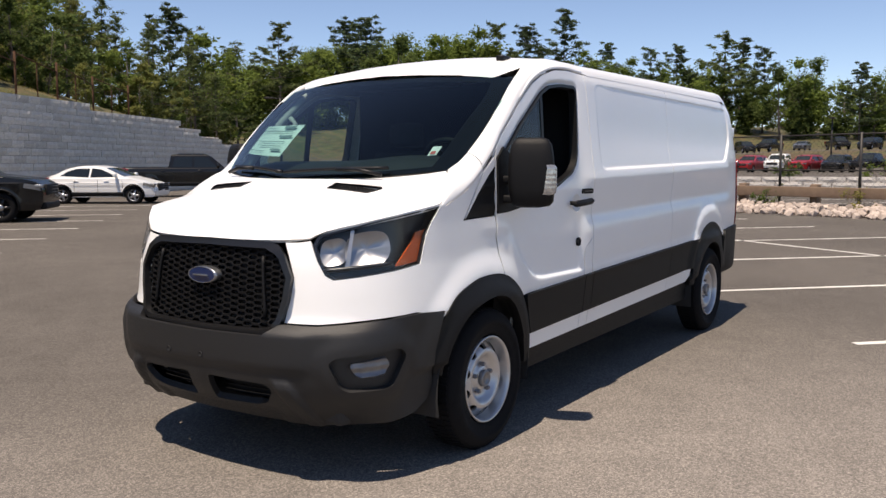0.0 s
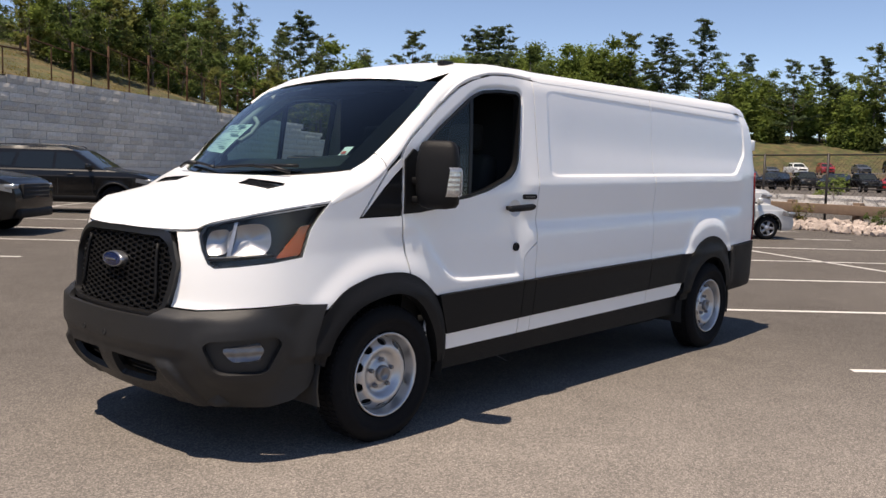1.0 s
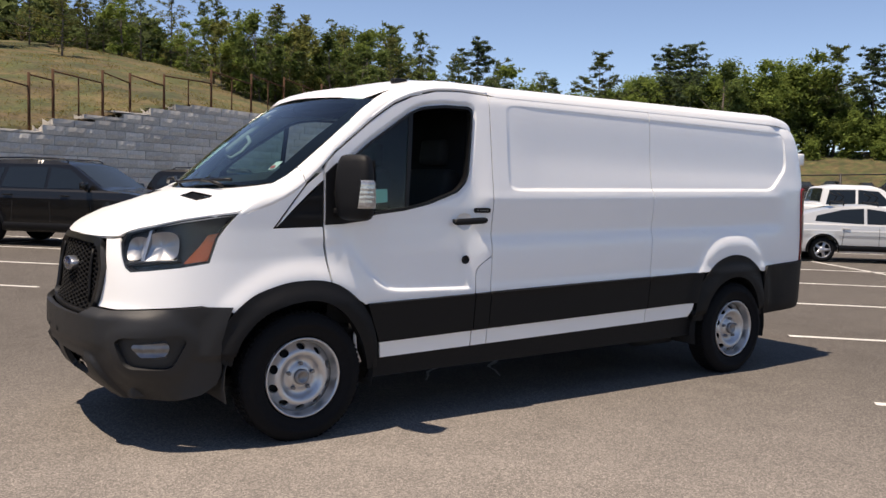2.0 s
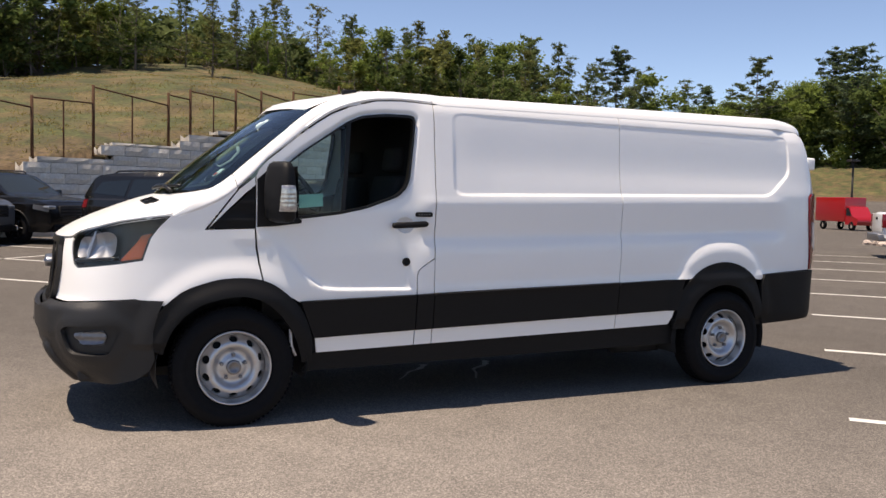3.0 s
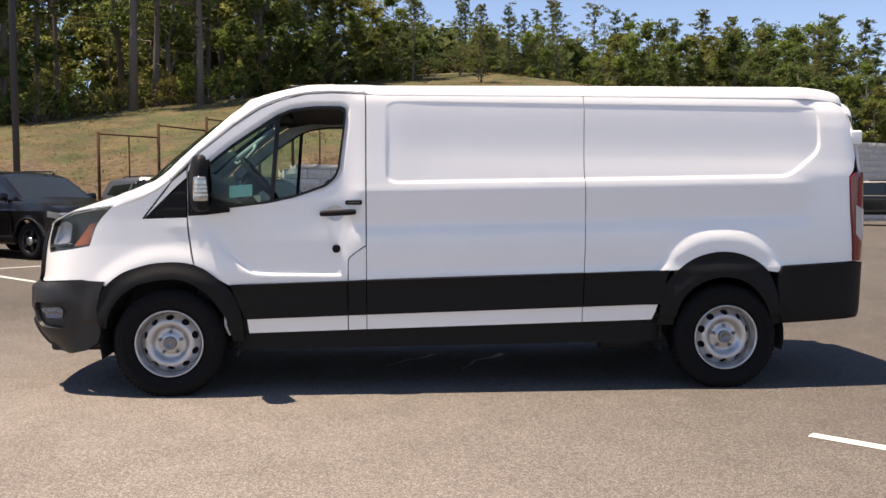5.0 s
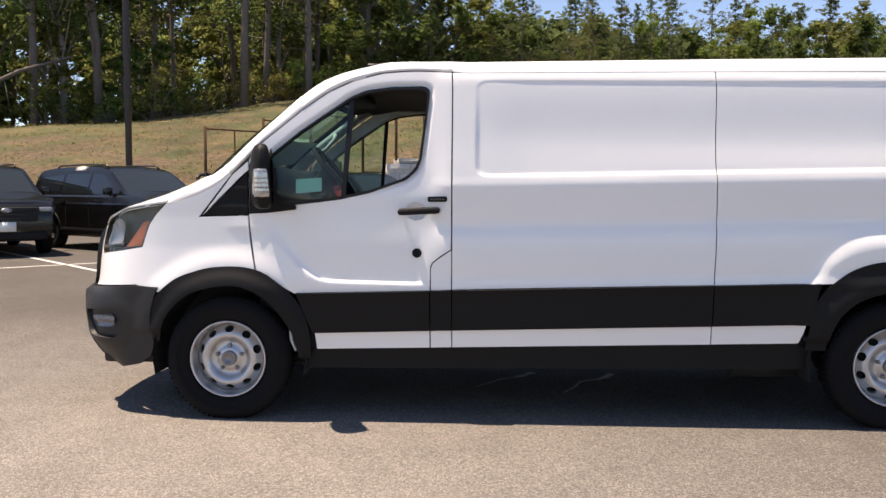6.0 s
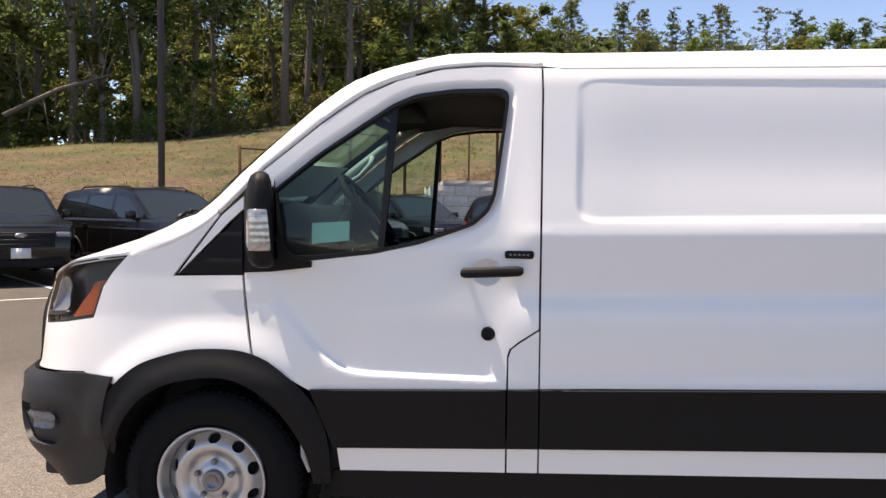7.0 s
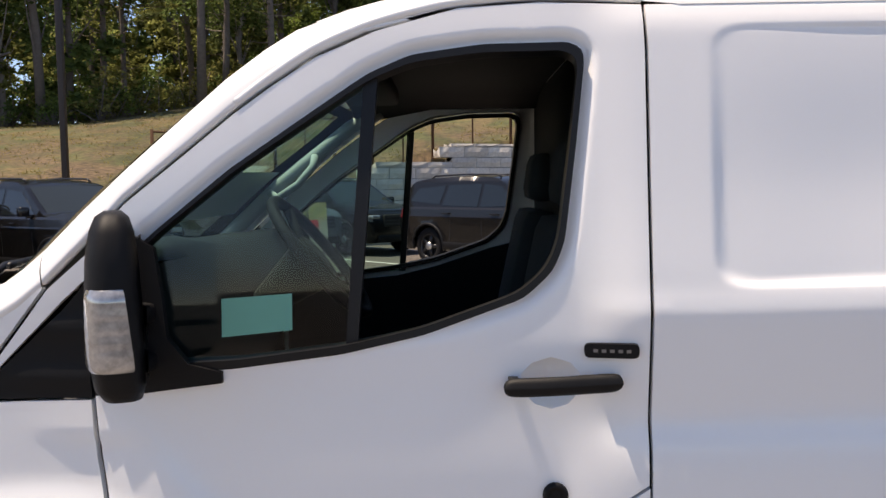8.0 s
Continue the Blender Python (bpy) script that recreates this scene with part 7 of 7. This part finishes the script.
# rows on the terrace beyond
terr = [(M_WHITECAR, PICKUP, "pickup_truck", "white pickup truck"), (M_BLACKCAR, SUV, "suv", "black suv"), (M_REDCAR, SUV, "suv", "red suv"), (M_BLACKCAR, PICKUP, "pickup_truck", "black pickup truck"), (M_GREYCAR, SEDAN, "sedan", "grey sedan")]
protos = {}
order = [1, 1, 3, 4, 1, 0, 3, 2, 1, 4, 3, 1, 1, 3, 2, 4, 0, 3, 2, 1, 3, 4, 1, 2, 3, 0, 1, 4, 3, 1]
crng = random.Random(12)
for i, k in enumerate(order + order[3:13]):
    m, kind, nm, lb = terr[k]
    row = i % 2
    az = -3 + .88 * i + crng.uniform(-.25, .25)
    r = 138 if row else 94
    x, y = r * math.cos(radians(az)), r * math.sin(radians(az))
    mm = at(x, y, az + 180 + crng.choice((-22, -14, 12, 20)), far_z(r, az))
    if lb in protos:
        copy_thing(protos[lb], mm)
    else:
        protos[lb] = car(nm, lb + " parked on the far terrace", mm, m, group="vehicles on the far terrace", **kind)
# red box truck
bt = thing("box_truck", "small red box truck parked across the lot", "vehicle", "parked vehicles", at=at(41.3, 29.9, -105) @ Matrix.Scale(.64, 4))
bm = bmesh.new()
add_box(bm, -2.9, 1.5, -1.05, 1.05, .75, 2.95, bevel=.06)
part("box", bm, M_REDCAR, bt)
bm = bmesh.new()
rows = [[(x, y * .98 * (1 if z < 1.4 else .92), z) for x, z in ((1.5, .5), (3.2, .5), (3.25, 1.05), (2.5, 1.25), (1.95, 2.1), (1.5, 2.15))] for y in (-1, -.9, 0, .9, 1)]
add_grid(bm, rows)
bm.faces.new([bm.verts.new(p) for p in rows[0]])
bm.faces.new([bm.verts.new(p) for p in rows[-1]])
bmesh.ops.recalc_face_normals(bm, faces=bm.faces)
part("cab", bm, M_REDCAR, bt)
for s in (-1, 1):
    bm = bmesh.new()
    bm.faces.new([bm.verts.new((x, s * .97, z)) for x, z in ((1.6, 1.35), (2.4, 1.3), (1.95, 2.0), (1.6, 2.0))])
    part("side_window", bm, M_CARGLASS, bt)
    for x in (-1.8, 2.4):
        bm = bmesh.new()
        add_lathe(bm, [(.2, -.12), (.36, -.12), (.4, -.08), (.4, .1)], pose(x, s * .88, .4, 0, 0, 0 if s < 0 else 180), 20)
        part("wheel", bm, M_TYRE, bt)

# ---- painted lines, poles, rocks, guard rail ----
LD, LN = Vector((.70, -.714)), Vector((.714, .70))


def line(e0, off0, e1, off1, w=.10, name="parking_line"):
    a, b = LD * e0 + LN * off0, LD * e1 + LN * off1
    d = (b - a).normalized()
    n = Vector((-d.y, d.x)) * w / 2
    bm = bmesh.new()
    k = max(1, int((b - a).length / .5))
    rng = random.Random(int(e0 * 97 + off0 * 31))
    rows = [[a.lerp(b, i / k) + n * (s * rng.uniform(.88, 1.05)) for s in (-1, 1)] for i in range(k + 1)]
    top = [[(p.x, p.y, .004) for p in r] for r in rows]
    add_grid(bm, top, flip=True)
    bm.normal_update()
    if bm.faces[:][0].normal.z < 0:
        bmesh.ops.reverse_faces(bm, faces=bm.faces)
    tagged(mesh_object(name, bm, M_LINE, smooth=False), "worn white painted parking line", "road marking", kind="structure")


for k in range(8):
    line(4.15, 1.19 + 2.87 * k, 11.5, 1.19 + 2.87 * k)
for k in range(-4, 10):
    line(-15.6, 2.0 + 2.8 * k, -4.9, 2.0 + 2.8 * k)
line(-10.3, -9, -10.3, 27)
a, b = Vector((15.6, 5.9)), Vector((10.9, -1.8))
line(a.dot(LD), a.dot(LN), b.dot(LD), b.dot(LN))
for k in range(5):
    line(16, 14 + 2.87 * k, 22, 14 + 2.87 * k)

# tall pole on the bank
pole = thing("light_pole", "tall dark brown square light pole on the bank", "pole")
q = on_wall(-10.35, 3.0)
bm = bmesh.new()
add_box(bm, q.x - .08, q.x + .08, q.y - .08, q.y + .08, .6, 11, bevel=.02)
part("shaft", bm, M_GREENPOLE, pole)
bm = bmesh.new()
add_box(bm, q.x - .2, q.x + .2, q.y - .9, q.y + .2, 10.9, 11.1, bevel=.03)
part("lamp_head", bm, M_GREENPOLE, pole)


def street_lamp(x, y, h, group="distant lamps"):
    z = ground_at(x, y)
    ob = thing("street_lamp", "slim black street lamp with a flat head", "street lamp", group)
    bm = bmesh.new()
    add_tube(bm, [(x, y, z - .1), (x, y, z + h)], [.10, .07], 8)
    part("pole", bm, M_FENCE, ob)
    bm = bmesh.new()
    add_box(bm, x - .5, x + .5, y - .25, y + .25, z + h, z + h + .16, bevel=.04)
    part("lamp_head", bm, M_FENCE, ob)


street_lamp(95, 13.6, 5.6)
street_lamp(58, 43.5, 5.0)
street_lamp(88.6, 36.3, 4.9)

# kerb edge with pale rocks, timber rail and mesh fence across the lot
K0, K1 = Vector((25.0, 13.5)), Vector((18.2, -5.5))
KD = (K1 - K0).normalized()
KN = Vector((-KD.y, KD.x))
if KN.x < 0:
    KN = -KN
bm = bmesh.new()
rng = random.Random(3)
for i in range(1500):
    p = K0 + KD * rng.uniform(-3, (K1 - K0).length + 4) + KN * rng.uniform(.2, 2.5)
    r = rng.uniform(.05, .15)
    geo = bmesh.ops.create_icosphere(bm, subdivisions=1, radius=r, matrix=pose(p.x, p.y, .03 + .10 * (p - K0).dot(KN) * .6, rng.uniform(0, 90), rng.uniform(0, 90), rng.uniform(0, 360)))
    for v in geo["verts"]:
        v.co += Vector((rng.uniform(-1, 1), rng.uniform(-1, 1), rng.uniform(-1, 1))) * r * .28
tagged(mesh_object("riprap", bm, M_ROCK, smooth=False), "pale pinkish broken rocks along the lot edge", "rocks", kind="stuff")
rail = thing("guard_rail", "weathered timber guard rail on short posts", "guard rail")
n = 12
bm = bmesh.new()
a, b = K0 - KD * 4 + KN * 2.6, K1 + KD * 5 + KN * 2.6
rot = Matrix.Translation((a.x, a.y, 0)) @ Matrix.Rotation(math.atan2((b - a).y, (b - a).x), 4, "Z")
add_box(bm, 0, (b - a).length, -.09, .09, .42, .72, rot, bevel=.015)
part("beam", bm, M_TIMBER, rail)
for k in range(n):
    bm = bmesh.new()
    x = (b - a).length * (k + .3) / n
    add_box(bm, x - .12, x + .12, .09, .32, 0, .80, rot, bevel=.02)
    part("post", bm, M_TIMBER, rail)
net = thing("mesh_fence", "tall black chain-link fence posts beyond the guard rail", "fence")
a2, b2 = a + KN * 1.6, b + KN * 1.6
for k in range(12):
    p = a2.lerp(b2, k / 11)
    bm = bmesh.new()
    add_tube(bm, [(p.x, p.y, -.1), (p.x, p.y, 2.35)], .045, 8)
    part("post", bm, M_FENCE, net)
for z in (.12, 1.2, 2.3):
    bm = bmesh.new()
    add_tube(bm, [(a2.x, a2.y, z), (b2.x, b2.y, z)], .025, 6)
    part("rail", bm, M_FENCE, net)
wires = []
for k in range(int((b2 - a2).length / .16)):
    for e in (-1, 1):
        p, q = a2 + KD * (.16 * k), a2 + KD * (.16 * k + e * 2.1)
        wires.append(((p.x, p.y, .12), (q.x, q.y, 2.28)))
bm = bmesh.new()
for p, q in wires:
    add_tube(bm, [p, q], .0035, 3, cap=False)
part("wire_net", bm, M_FENCE, net, "black woven wire")["kind"] = "stuff"
# pale low block wall under the terrace, three courses
pw = thing("terrace_wall", "low pale concrete block wall below the terrace", "wall", kind="structure")
blk = [rock_block(1.2, .255, .5, 200 + k, M_PALEWALL) for k in range(3)]
for j in range(3):
    for k in range(25):
        a0 = radians(-16 + (k + (.5 if j % 2 else 0)) * 1.76)
        ob = new("block", blk[(k * 2 + j) % 3])
        ob.parent = pw
        rr = 40.0 + .12 * j
        ob.matrix_basis = Matrix.Translation((rr * math.cos(a0), rr * math.sin(a0), -.02 + .265 * j)) @ Matrix.Rotation(a0 - math.pi / 2, 4, "Z") @ Matrix.Rotation(math.pi, 4, "Z") @ Matrix.Translation((0, -.0, 0)) @ Matrix.Diagonal((1, -1, 1, 1)) @ Matrix.Diagonal((1, 1, 1, 1))
for az in (3, 9, 14, 21, 27):
    plant("s", 41.5 * math.cos(radians(az)), 41.5 * math.sin(radians(az)), 1.6)
# pale thin trails on the asphalt under the van
M_TRAIL = mat("pale_trail", (0.36, 0.35, 0.34), 0.9, var=0.3, scale=12)
srng = random.Random(8)
for pts in ([(1.42, -.05), (1.52, .07), (1.60, .19), (1.72, .27), (1.83, .42)], [(2.0, -.19), (2.09, -.02), (2.15, .14), (2.30, .25), (2.40, .42)]):
    bm = bmesh.new()
    ln = flowing(pts, 6)
    rows = []
    for i, p in enumerate(ln):
        w = (.006 + .022 * (i / len(ln)) ** 2) * srng.uniform(.6, 1.4)
        rows.append([(p[0] + w, p[1] - w * .7, .004), (p[0] - w, p[1] + w * .7, .004)])
    add_grid(bm, rows)
    bm.normal_update()
    if bm.faces[:][0].normal.z < 0:
        bmesh.ops.reverse_faces(bm, faces=bm.faces)
    tagged(mesh_object("stain", bm, M_TRAIL, smooth=False), "thin pale trail on the asphalt under the van", "stain", kind="structure")
# weeds at the rail
for k in range(7):
    p = K0.lerp(K1, (k + .5) / 7) + KN * 2.2
    c = plant("s", p.x, p.y, .9)

# twin-headed lamp on a pale concrete footing at the wall's end
q = on_wall(49.2, -.6)
lot_lamp = thing("street_lamp", "black twin-headed lamp post on a pale round concrete footing", "street lamp", "distant lamps")
bm = bmesh.new()
add_lathe(bm, [(.30, 0), (.30, .84), (.27, .90), (.0, .90)], Matrix.Translation((q.x, q.y, -.05)) @ pose(0, 0, 0, 90, 0, 0), 20)
part("footing", bm, M_PALEWALL, lot_lamp, "pale concrete footing")
bm = bmesh.new()
add_tube(bm, [(q.x, q.y, .8), (q.x, q.y, 6.5)], [.10, .075], 8)
part("pole", bm, M_FENCE, lot_lamp)
for e in (-1, 1):
    bm = bmesh.new()
    add_box(bm, -.36, .36, -.17, .17, -.07, .07, Matrix.Translation((q.x + e * .62, q.y - e * .55, 6.5)) @ pose(0, 0, 0, 0, 0, -40), bevel=.03)
    add_tube(bm, [(q.x, q.y, 6.45), (q.x + e * .4, q.y - e * .35, 6.5)], .035, 6)
    part("lamp_head", bm, M_FENCE, lot_lamp)
